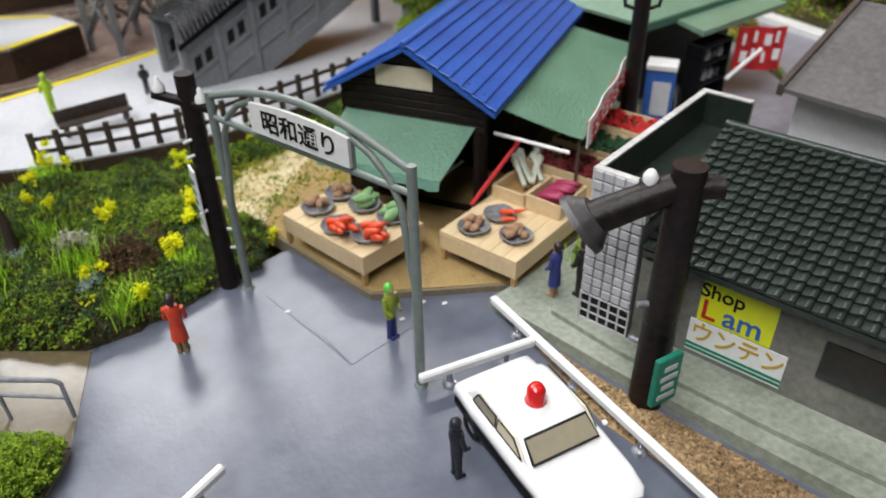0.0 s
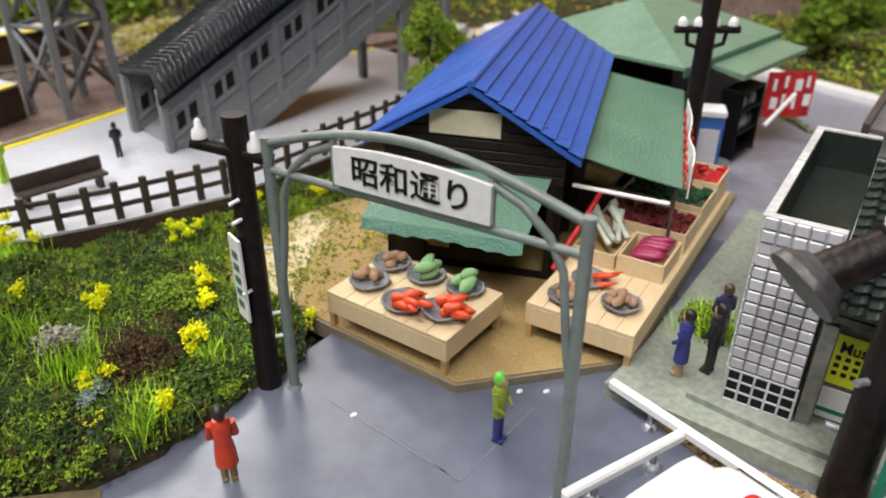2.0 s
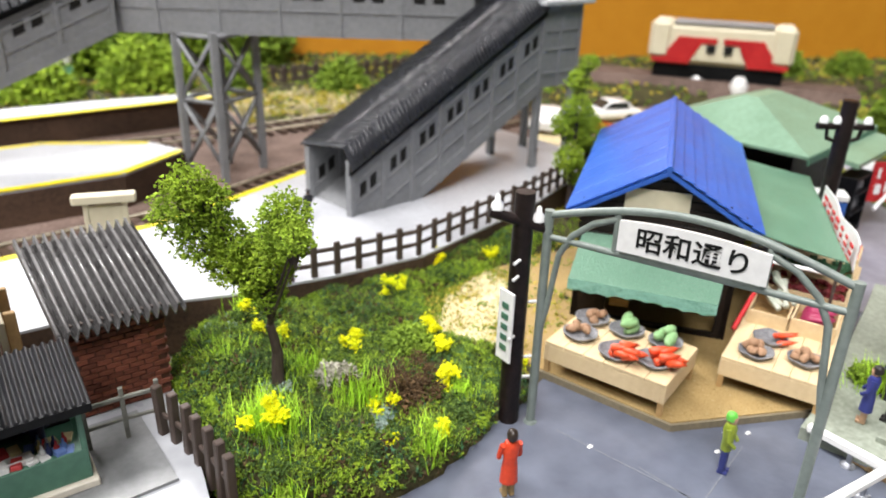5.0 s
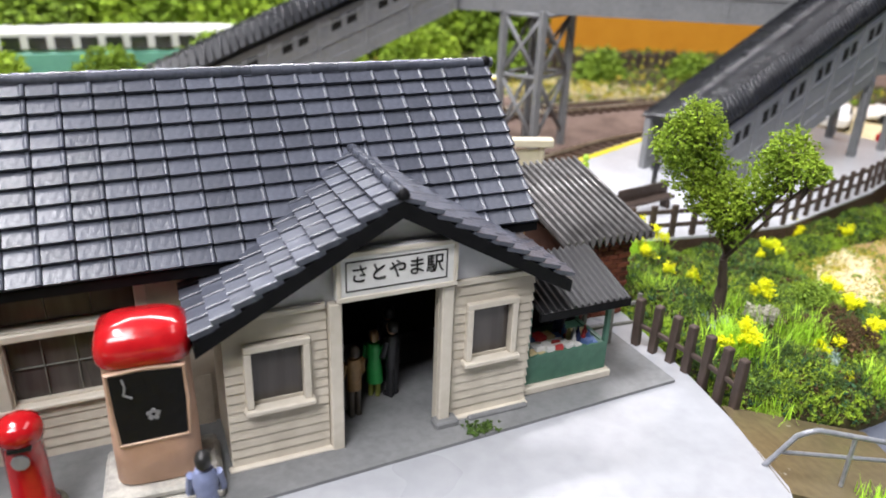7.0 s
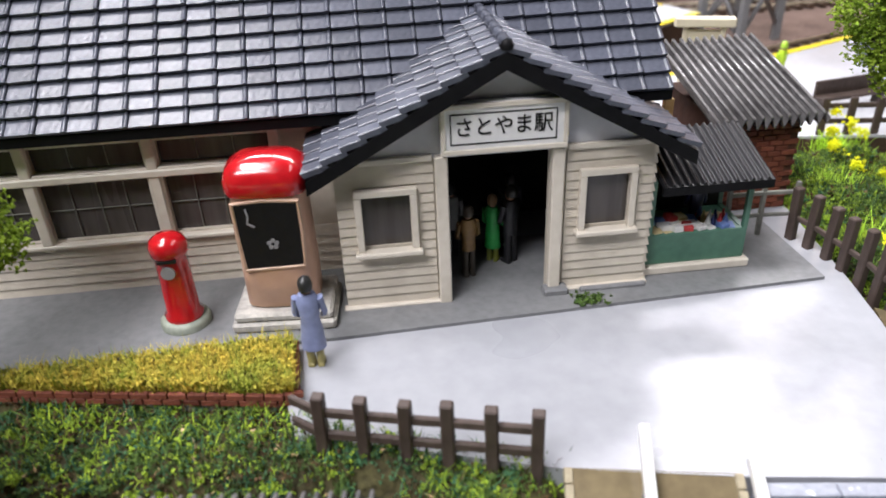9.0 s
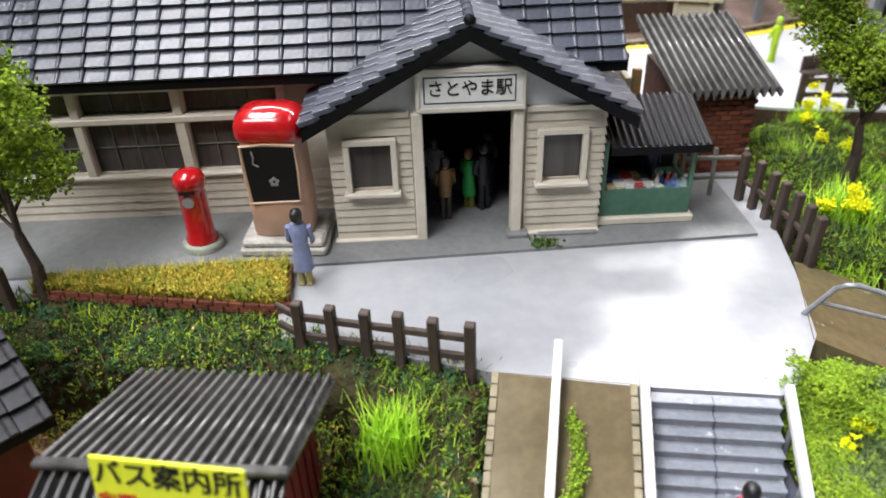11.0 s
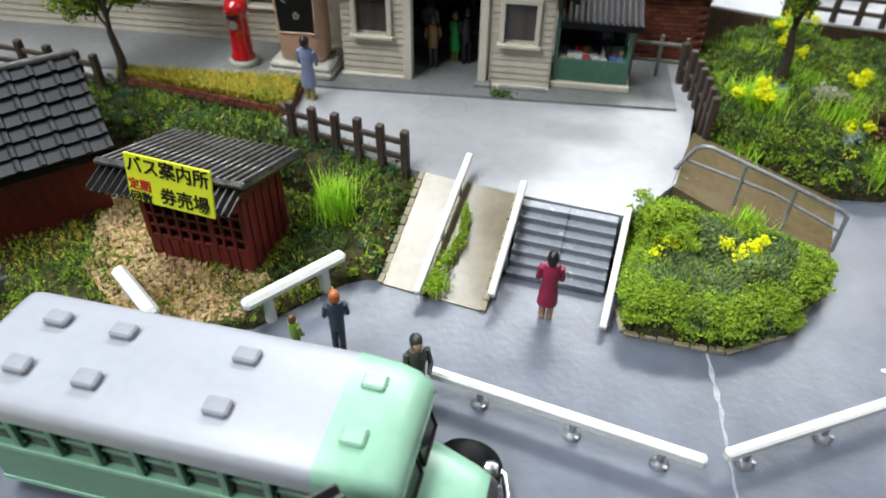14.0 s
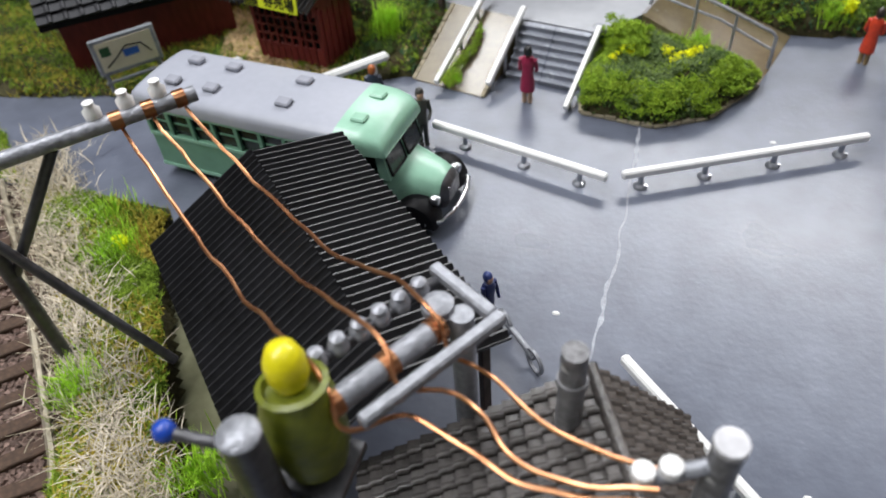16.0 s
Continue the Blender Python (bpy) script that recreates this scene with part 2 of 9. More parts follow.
M_grey = mat("mid_grey", (0.3, 0.3, 0.31), (0.24, 0.24, 0.25), rough=0.5)


# ---- building blocks ----
def box(bm, x0, y0, z0, x1, y1, z1, c=0.0):
    """A block, with chamfered edges of width c."""
    if c <= 0:
        v = [bm.verts.new((x, y, z)) for z in (z0, z1) for y in (y0, y1) for x in (x0, x1)]
        for f in ((0, 2, 3, 1), (4, 5, 7, 6), (0, 1, 5, 4), (2, 6, 7, 3), (0, 4, 6, 2), (1, 3, 7, 5)):
            bm.faces.new([v[i] for i in f])
        return v
    lo, hi = (x0, y0, z0), (x1, y1, z1)
    c = min(c, (x1 - x0) * 0.45, (y1 - y0) * 0.45, (z1 - z0) * 0.45)
    V = {}
    for k in range(8):
        s = [(k >> i) & 1 for i in range(3)]
        for ax in range(3):
            p = [(hi[i] if s[i] else lo[i]) if i == ax else (hi[i] - c if s[i] else lo[i] + c) for i in range(3)]
            V[k, ax] = bm.verts.new(p)
    made = []
    for ax in range(3):
        a, b = (ax + 1) % 3, (ax + 2) % 3
        for side in (0, 1):
            ks = [(side << ax) | (i << a) | (j << b) for i, j in ((0, 0), (1, 0), (1, 1), (0, 1))]
            f = [V[k, ax] for k in ks]
            made.append(bm.faces.new(f if side else f[::-1]))
        for i in (0, 1):
            for j in (0, 1):
                k0, k1 = (i << a) | (j << b), (1 << ax) | (i << a) | (j << b)
                f = [V[k0, a], V[k1, a], V[k1, b], V[k0, b]]
                made.append(bm.faces.new(f if i ^ j else f[::-1]))
    for k in range(8):
        f = [V[k, 0], V[k, 1], V[k, 2]]
        made.append(bm.faces.new(f if bin(k).count("1") % 2 else f[::-1]))
    return list(V.values())


def move(verts, m):
    for v in verts:
        v.co = m @ v.co
    return verts


def prism(bm, pts, z0, z1, caps=True):
    """A plan outline pulled up from z0 to z1 (numbers or one per point)."""
    n = len(pts)
    za = [z0] * n if isinstance(z0, (int, float)) else z0
    zb = [z1] * n if isinstance(z1, (int, float)) else z1
    a = [bm.verts.new((p[0], p[1], z)) for p, z in zip(pts, za)]
    b = [bm.verts.new((p[0], p[1], z)) for p, z in zip(pts, zb)]
    for i in range(n):
        j = (i + 1) % n
        bm.faces.new((a[i], a[j], b[j], b[i]))
    if caps:
        bm.faces.new(a[::-1])
        bm.faces.new(b)
    return a + b


def sides(bm, pts, y0, y1):
    """An outline in x, z pulled along y."""
    v = prism(bm, pts, 0, 1)
    n = len(pts)
    for i, w in enumerate(v):
        w.co = (w.co.x, y0 if i < n else y1, w.co.y)
    return v


def tube(bm, p, q, r, r2=None, n=10, caps=True):
    p, q = Vector(p), Vector(q)
    r2 = r if r2 is None else r2
    d = (q - p).normalized()
    u = d.orthogonal().normalized()
    w = d.cross(u)
    A, B = [], []
    for i in range(n):
        a = 2 * math.pi * i / n
        o = u * math.cos(a) + w * math.sin(a)
        A.append(bm.verts.new(p + o * r))
        B.append(bm.verts.new(q + o * r2))
    for i in range(n):
        j = (i + 1) % n
        f = bm.faces.new((A[i], A[j], B[j], B[i]))
        f.smooth = True
    if caps:
        bm.faces.new(A[::-1])
        bm.faces.new(B)
    return A + B


def lathe(bm, profile, n=16, at=(0, 0, 0)):
    """A round thing about z: rows of (radius, z)."""
    rings = []
    for r, z in profile:
        if r < 1e-6:
            rings.append([bm.verts.new((at[0], at[1], at[2] + z))])
        else:
            rings.append([bm.verts.new((at[0] + r * math.cos(2 * math.pi * i / n), at[1] + r * math.sin(2 * math.pi * i / n), at[2] + z)) for i in range(n)])
    for A, B in zip(rings, rings[1:]):
        for i in range(n):
            j = (i + 1) % n
            a, b, c, d = A[i % len(A)], A[j % len(A)], B[j % len(B)], B[i % len(B)]
            vs = []
            for v in (a, b, c, d):
                if v not in vs:
                    vs.append(v)
            if len(vs) > 2:
                bm.faces.new(vs).smooth = True
    return [v for R in rings for v in R]


def pipe(bm, pts, r, n=8):
    """A bent round bar through the points."""
    pts = [Vector(p) for p in pts]
    rings = []
    u = None
    for i, p in enumerate(pts):
        d = (pts[min(i + 1, len(pts) - 1)] - pts[max(i - 1, 0)]).normalized()
        u = (u - d * u.dot(d)).normalized() if u else d.orthogonal().normalized()
        w = d.cross(u)
        rings.append([bm.verts.new(p + (u * math.cos(2 * math.pi * k / n) + w * math.sin(2 * math.pi * k / n)) * r) for k in range(n)])
    for A, B in zip(rings, rings[1:]):
        for k in range(n):
            j = (k + 1) % n
            bm.faces.new((A[k], A[j], B[j], B[k])).smooth = True
    bm.faces.new(rings[0][::-1])
    bm.faces.new(rings[-1])


def loft(bm, rings, closed=True, smooth=True):
    R = [[bm.verts.new(p) for p in ring] for ring in rings]
    n = len(R[0])
    for A, B in zip(R, R[1:]):
        for k in range(n if closed else n - 1):
            j = (k + 1) % n
            bm.faces.new((A[k], A[j], B[j], B[k])).smooth = smooth
    if closed:
        bm.faces.new(R[0][::-1])
        bm.faces.new(R[-1])
    return R


def mesh_of(bm, name, material):
    bmesh.ops.recalc_face_normals(bm, faces=bm.faces)
    for e in bm.edges:
        f = e.link_faces
        if len(f) == 2 and (f[0].smooth != f[1].smooth or (f[0].smooth and e.calc_face_angle(0) > 0.95)):
            e.smooth = False
    bmesh.ops.scale(bm, vec=(U, U, U), verts=bm.verts)
    me = bpy.data.meshes.new(name)
    bm.to_mesh(me)
    bm.free()
    for m in material if isinstance(material, (list, tuple)) else [material]:
        me.materials.append(m)
    return me


def B():
    return bmesh.new()


def part(name, bm, material, parent, label="", at=None, kind=""):
    ob = new(name, mesh_of(bm, name, material))
    ob.parent = parent
    if at is not None:
        ob.matrix_basis = at_pose(at)
    return tagged(ob, label, kind=kind)


def at_pose(m):
    m = m.copy()
    m.translation = m.translation * U
    return m


def piece(name, me, parent, m):
    """Another object on a mesh that is already there."""
    ob = new(name, me)
    ob.parent = parent
    ob.matrix_basis = at_pose(m)
    return ob


def thing(name, x, y, z, rz=0, label="", category="", group="", kind=""):
    ob = new(name)
    ob.empty_display_size = 0.003
    ob.matrix_basis = at_pose(pose(x, y, z, 0, 0, rz))
    return tagged(ob, label, category, group, kind)


def solo(name, bm, material, label="", category="", group="", kind="", m=None):
    ob = new(name, mesh_of(bm, name, material))
    if m is not None:
        ob.matrix_basis = at_pose(m)
    return tagged(ob, label, category, group, kind)


def raw(name, verts, faces, material, parent=None, label="", category="", kind="stuff"):
    me = bpy.data.meshes.new(name)
    me.from_pydata([tuple(v) for v in np.asarray(verts) * U], [], faces)
    me.materials.append(material)
    ob = new(name, me)
    if parent:
        ob.parent = parent
    return tagged(ob, label, category, kind=kind)


def words(name, body, size, material, parent, m, depth=0.012, label="", squash=1.0, bold=0.012):
    """Lettering that stands proud of its board, centred on the pose m (x to the right, y up)."""
    c = bpy.data.curves.new(name, "FONT")
    c.body, c.size, c.align_x, c.align_y, c.extrude, c.offset = body, size * U, "CENTER", "CENTER", depth * U / 2, bold * size * U
    tmp = new(name, c)
    bpy.context.view_layer.update()
    me = bpy.data.meshes.new_from_object(tmp)
    bpy.data.objects.remove(tmp)
    me.materials.clear()
    me.materials.append(material)
    for v in me.vertices:
        v.co.x *= squash
    ob = piece(name, me, parent, m)
    return tagged(ob, label)


def facing(x, y, z, rz=0, tilt=90):
    """A pose for lettering on an upright board that faces -y when rz is 0."""
    return pose(x, y, z, tilt, 0, rz)


RNG = np.random.default_rng(7)


def inside(poly, x, y):
    res = np.zeros(len(x), bool)
    n = len(poly)
    for i in range(n):
        (x0, y0), (x1, y1) = poly[i], poly[(i + 1) % n]
        if y0 == y1:
            continue
        cond = ((y0 > y) != (y1 > y)) & (x < (x1 - x0) * (y - y0) / (y1 - y0) + x0)
        res ^= cond
    return res


def scatter(poly, n):
    p = np.array(poly)
    lo, hi = p.min(0), p.max(0)
    k = int(n * (hi - lo).prod() / area(poly)) + 20
    x, y = RNG.uniform(lo[0], hi[0], k), RNG.uniform(lo[1], hi[1], k)
    ok = inside(poly, x, y)
    return x[ok], y[ok]


def area(poly):
    return abs(sum(a[0] * b[1] - b[0] * a[1] for a, b in zip(poly, poly[1:] + poly[:1]))) / 2


OCTA = np.array([(1, 0, 0), (-1, 0, 0), (0, 1, 0), (0, -1, 0), (0, 0, 1), (0, 0, -1)], float)
OCTF = np.array([(0, 2, 4), (2, 1, 4), (1, 3, 4), (3, 0, 4), (2, 0, 5), (1, 2, 5), (3, 1, 5), (0, 3, 5)])


TETV = np.array([(1, 0, -0.4), (-0.5, 0.87, -0.4), (-0.5, -0.87, -0.4), (0, 0, 1)], float)
TETF = np.array([(0, 2, 1), (0, 1, 3), (1, 2, 3), (2, 0, 3)])


def crumbs(name, pts, size, material, parent=None, label="", category="", flat=0.8, kind="stuff", fine=True):
    """Many small uneven lumps at the points: foam turf, gravel, leaves."""
    pts = np.asarray(pts, float)
    cv, cf = OCTA, OCTF
    if fine and category not in ("gravel", "vegetables", "ballast"):
        cv, cf = TETV, TETF
        pts = np.repeat(pts, 2, 0)
        pts = pts + RNG.normal(size=pts.shape) * size * 0.5
        size = size * 0.78
    n, m = len(pts), len(cv)
    s = RNG.uniform(0.55, 1.25, (n, 1, 1)) * size
    v = cv[None] * s * RNG.uniform(0.55, 1.3, (n, m, 1))
    q = RNG.normal(size=(n, 4))
    q /= np.linalg.norm(q, axis=1, keepdims=True)
    w, x, y, z = q.T
    R = np.array([[1 - 2 * (y * y + z * z), 2 * (x * y - z * w), 2 * (x * z + y * w)], [2 * (x * y + z * w), 1 - 2 * (x * x + z * z), 2 * (y * z - x * w)], [2 * (x * z - y * w), 2 * (y * z + x * w), 1 - 2 * (x * x + y * y)]]).transpose(2, 0, 1)
    v = np.einsum("nij,nkj->nki", R, v)
    v[:, :, 2] *= flat
    v += pts[:, None, :]
    f = (cf[None] + m * np.arange(n)[:, None, None]).reshape(-1, 3)
    return raw(name, v.reshape(-1, 3), f.tolist(), material, parent, label, category, kind)


def blades(name, pts, height, material, parent=None, label="", category="", lean=0.5, width=0.018, kind="stuff"):
    """Thin bent grass blades."""
    pts = np.asarray(pts, float)
    n = len(pts)
    a = RNG.uniform(0, 2 * np.pi, n)
    h = RNG.uniform(0.5, 1.1, n) * height
    d = np.stack([np.cos(a), np.sin(a)], 1) * (RNG.uniform(0.1, 1, n) * lean * h)[:, None]
    s = np.stack([-np.sin(a), np.cos(a)], 1) * width
    V = np.zeros((n, 5, 3))
    V[:, 0, :2], V[:, 1, :2] = pts[:, :2] - s, pts[:, :2] + s
    V[:, 2, :2], V[:, 3, :2] = pts[:, :2] + d * 0.4 + s * 0.7, pts[:, :2] + d * 0.4 - s * 0.7
    V[:, 4, :2] = pts[:, :2] + d
    V[:, :2, 2] = pts[:, 2:3]
    V[:, 2:4, 2] = (pts[:, 2] + h * 0.6)[:, None]
    V[:, 4, 2] = pts[:, 2] + h
    f = []
    for i in range(n):
        k = 5 * i
        f += [(k, k + 1, k + 2, k + 3), (k + 3, k + 2, k + 4)]
    return raw(name, V.reshape(-1, 3), f, material, parent, label, category, kind)


def mound(name, poly, height, base, material, label, category, cell=0.18, rough=0.12, kind="stuff", fall=1.0):
    """A lump of planted ground over an outline: its height falls to the base at the edge."""
    p = np.array(poly)
    lo, hi = p.min(0) - cell, p.max(0) + cell
    nx, ny = int((hi[0] - lo[0]) / cell) + 2, int((hi[1] - lo[1]) / cell) + 2
    gx, gy = np.meshgrid(lo[0] + cell * np.arange(nx), lo[1] + cell * np.arange(ny), indexing="ij")
    h = ground_height(poly, gx.ravel(), gy.ravel(), height, base, rough, fall)
    ok = inside(poly, gx.ravel(), gy.ravel())
    h = np.where(ok, h, base - 0.35)
    verts = np.stack([gx.ravel(), gy.ravel(), h], 1)
    faces = []
    for i in range(nx - 1):
        for j in range(ny - 1):
            q = [i * ny + j, (i + 1) * ny + j, (i + 1) * ny + j + 1, i * ny + j + 1]
            if ok[q].any():
                faces.append(q)
    return raw(name, verts, faces, material, None, label, category, kind)


def edge_distance(poly, x, y):
    d = np.full(len(x), 1e9)
    n = len(poly)
    for i in range(n):
        a, b = np.array(poly[i]), np.array(poly[(i + 1) % n])
        ab = b - a
        t = np.clip(((x - a[0]) * ab[0] + (y - a[1]) * ab[1]) / (ab @ ab), 0, 1)
        d = np.minimum(d, np.hypot(x - a[0] - t * ab[0], y - a[1] - t * ab[1]))
    return d


def ground_height(poly, x, y, height, base, rough=0.12, fall=1.0):
    d = edge_distance(poly, x, y)
    k = np.clip(d / fall, 0, 1)
    k = np.sqrt(k * (2 - k))
    b = np.array([noise.noise((px * 0.9, py * 0.9, 3.1)) + 0.5 * noise.noise((px * 2.3, py * 2.3, 1.7)) for px, py in zip(x, y)])
    hb = height(x, y) if callable(height) else height
    return base + (hb - base) * k + b * rough * k


# ---- room and table ----
bm = B()
box(bm, -600, -600, -130, 600, 600, -120)
solo("floor", bm, M_grey, "grey floor of the exhibition room", "floor", kind="structure")
bm = B()
box(bm, -600, -600, 262, 600, 600, 270)
solo("ceiling", bm, M_room, "unseen dark grey ceiling of the exhibition room", "ceiling", kind="structure")
for nm, b in (("wall_north", (-600, 600, 600, 610)), ("wall_south", (-600, -610, 600, -600)), ("wall_east", (600, -600, 610, 600)), ("wall_west", (-610, -600, -600, 600))):
    bm = B()
    box(bm, b[0], b[1], -120, b[2], b[3], 262)
    solo(nm, bm, M_room, "pale wall of the exhibition room", "wall", kind="structure")
bm = B()
box(bm, -70, -40, -8, 90, 75, -0.6)
solo("ground", bm, M_table, "flat base board of the model layout", "ground", kind="structure")

# ---- street, plaza, steps and ramps ----
PLAZA = [(-34, 14.25), (-20.2, 13.75), (-15.75, 12.95), (-15.6, 12.3), (-12.25, 11.2), (-10.1, 10.74), (-8.15, 10.42), (-7.75, 10.7), (-7.05, 11.7), (-6.62, 13.4), (-6.4, 14.6), (-6.05, 17.2), (-6.0, 20.0), (-34, 20.0)]
ROAD = [(-34, 3.0), (-18.9, 6.6), (-16.5, 6.9), (-14.6, 7.3), (-13.3, 8.7), (-12.5, 9.1), (-12.3, 11.0), (-7.6, 10.4), (-3.0, 13.4), (1.4, 14.5), (6, 16), (13.5, 14.5), (24, 20), (36, 16), (36, -20), (-7, -20), (-10.5, -3.2), (-16.2, 2.6), (-34, 2.4)]
bm = B()
prism(bm, ROAD, -0.6, 0)
solo("road", bm, M_road, "blue-grey painted street with worn marks and sheen painted as pale patches", "road", kind="structure")
bm = B()
prism(bm, PLAZA, -0.6, 1.03)
solo("plaza", bm, M_plaza, "glossy pale grey station forecourt", "pavement", kind="structure")
bm = B()
prism(bm, [(-34, 14.28), (-15, 14.3), (-12, 14.43), (-6.8, 14.66), (-6.85, 17.0), (-34, 17.0)], 1.03, 1.09)
solo("pavement", bm, M_strip, "grey walkway along the station front", "pavement", kind="structure")

stairs = thing("stairs", -9.15, 10.5, 0, -8.5, "blue-grey concrete steps up to the station forecourt", "stairs", kind="structure")
for i in range(7):
    bm = B()
    z = 1.03 - 0.147 * i
    box(bm, -0.94, -0.17 * (i + 1), 0, 0.94, -0.17 * i + 0.02, z - 0.004, 0.02)
    box(bm, -0.94, -0.17 * (i + 1) - 0.03, z - 0.05, 0.94, -0.17 * (i + 1) + 0.05, z, 0.012)
    part("step", bm, M_stair, stairs)
for i in range(7):
    bm = B()
    box(bm, -0.012, -0.17 * (i + 1) - 0.034, 1.03 - 0.147 * (i + 1) + 0.01, 0.012, -0.17 * i - 0.03, 1.034 - 0.147 * i)
    part("seam", bm, M_road, stairs)


ramp = thing("ramp", 0, 0, 0, 0, "glossy brown sloping ramp beside the steps", "ramp", kind="structure")
bm = B()
prism(bm, [(-12.2, 11.2), (-12.62, 8.83), (-10.6, 8.4), (-10.2, 10.8)], -0.3, [1.035, 0.03, 0.03, 1.035])
part("slope", bm, M_ramp, ramp)
for a, b in (((-12.2, 11.2), (-12.62, 8.83)), ((-10.2, 10.8), (-10.6, 8.4))):
    n = 12
    for i in range(n):
        t0, t1 = i / n, (i + 0.9) / n
        bm = B()
        p = [Vector((a[0] + (b[0] - a[0]) * t, a[1] + (b[1] - a[1]) * t, 1.03 * (1 - t))) for t in (t0, t1)]
        ang = math.atan2(p[1].y - p[0].y, p[1].x - p[0].x)
        L = (p[1] - p[0]).length
        v = box(bm, 0, -0.055, -0.1, L, 0.055, 0.035 + 0.012 * (i % 3), 0.012)
        pitch = math.asin((p[1].z - p[0].z) / L)
        move(v, Matrix.Translation(p[0]) @ Matrix.Rotation(ang, 4, "Z") @ Matrix.Rotation(-pitch, 4, "Y"))
        part("kerb_stone", bm, M_kerbstone, ramp)

ramp2 = thing("ramp", 0, 0, 0, 0, "brown curved side ramp down to the street", "ramp", kind="structure")
bm = B()
prism(bm, [(-7.15, 11.6), (-4.0, 10.5), (-3.25, 13.1), (-6.5, 13.75)], -0.3, [1.035, 0.02, 0.02, 1.035])
part("slope", bm, M_ramp, ramp2)

# ---- planted ground ----
GARDEN = [(-6.35, 17.8), (-6.25, 13.9), (-5.2, 13.55), (-3.2, 13.1), (-1.9, 13.3), (-0.35, 13.85), (0.9, 14.1), (1.6, 15.6), (0.6, 17.5), (1.4, 19.3), (7.5, 20.2), (8.5, 22.2), (-1.0, 21.3), (-3.6, 20.6), (-4.9, 20.2)]
BUSH = [(-7.95, 10.5), (-8.15, 9.0), (-8.05, 8.3), (-6.3, 8.1), (-5.1, 8.75), (-4.05, 10.4), (-5.2, 11.0), (-7.05, 11.6)]
BANK = [(-34, 14.6), (-20.1, 14.3), (-15.75, 13.4), (-15.3, 12.9), (-11.7, 11.6), (-12.25, 10.9), (-12.65, 8.95), (-13.3, 8.75), (-14.6, 8.6), (-14.5, 11.2), (-17.6, 11.6), (-19.4, 11.8), (-24, 10), (-34, 10)]
VERGE = [(-34, 2.2), (-24, 2.6), (-16.2, 2.5), (-15.2, 0.6), (-13.2, -2.0), (-11.3, -4.4), (-8, -9.0), (-11.7, -9), (-15.1, -2.0), (-18.1, 0.75), (-22.1, 4.0), (-34, 9.3)]
WESTYARD = [(-34, 12.0), (-19.5, 11.8), (-17.7, 11.7), (-14.6, 11.3), (-14.55, 8.5), (-13.4, 8.5), (-14.7, 7.35), (-16.5, 6.85), (-18.9, 6.55), (-34, 2.8)]
EASTFIELD = [(20.5, 13.9), (29, 23.5), (16, 24), (8.5, 22.4), (7.5, 20.2), (1.4, 19.3), (0.8, 17.5), (1.7, 15.6), (6, 16), (13, 16), (14, 15), (24, 21)]


M_sagemat = mat("turf_sage", (0.2, 0.27, 0.1), (0.1, 0.15, 0.05), rough=0.95, grain=10, bump=0.06, island=0.35)


def turf(poly, base, height, fall, counts, size=0.075, rough=0.12, name="planting", label="", lift=0.02, fibre=0.0):
    """Ground foam: a lumpy bed with crumbs of several greens on it."""
    mound(name + "_bed", poly, height, base, M_soil, "soil bed under " + label, "soil", rough=rough, fall=fall)
    for m, n, nm, lb in counts:
        x, y = scatter(poly, n)
        # patches: each kind keeps to its own islands
        key = sum(ord(c) for c in m.name) * 0.37
        k = np.array([noise.noise((a * 0.8, b * 0.8, key)) for a, b in zip(x, y)])
        keep = k > -0.12
        x, y = x[keep], y[keep]
        z = ground_height(poly, x, y, height, base, rough, fall) + lift + RNG.uniform(0, 0.1, len(x))
        crumbs(nm, np.stack([x, y, z], 1), size * 0.85, m, None, lb, "turf")
        if fibre:
            k = RNG.integers(0, len(x), int(len(x) * fibre))
            p = np.stack([x[k], y[k], z[k] - 0.02], 1) + RNG.normal(size=(len(k), 3)) * (0.05, 0.05, 0.02)
            blades(nm, p, 0.17, m, None, lb.replace("foam", "fibre"), "turf", lean=1.3, width=0.012)


turf(GARDEN, 0.0, lambda x, y: 0.5 + 0.75 * np.clip((-x - 1.5) / 4, 0, 1), 1.2, [(M_turf, 9000, "turf", "bright green foam turf in the garden"), (M_turf_dk, 6500, "turf", "dark green foam shrubs in the garden"), (M_leaf, 5000, "turf", "fresh green foam foliage in the garden"), (M_turf_brn, 2500, "turf", "brown dead foliage in the garden"), (M_teal, 1800, "turf", "blue-green lichen foliage in the garden")], size=0.07, rough=0.28, label="the station garden", name="garden", fibre=1.6)
turf(BUSH, 0.0, 0.75, 0.75, [(M_sagemat, 9000, "turf", "sage-green flock mat in the bush bed"), (M_leaf, 1500, "turf", "fresh green foam bush beside the steps"), (M_turf_dk, 3500, "turf", "dark green foam in the bush bed")], size=0.075, rough=0.3, label="the bush bed", name="bush", fibre=1.6)
turf(BANK, 0.0, lambda x, y: 0.3 + 0.62 * np.clip((y - 8.8 + 0.12 * (x + 12)) / 2.6, 0, 1), 0.5, [(M_turf_dk, 11000, "turf", "dark green foam turf on the bank"), (M_teal, 5500, "turf", "blue-green foam turf on the bank"), (M_turf_brn, 3000, "turf", "russet foam turf on the bank"), (M_leaf, 6000, "turf", "mid green foam turf on the bank"), (M_turf, 5000, "turf", "bright green foam turf on the bank"), (M_gravel, 500, "turf", "pale tan crumbs on the bank")], size=0.05, rough=0.14, label="the bank below the fence", name="bank", fibre=1.0)
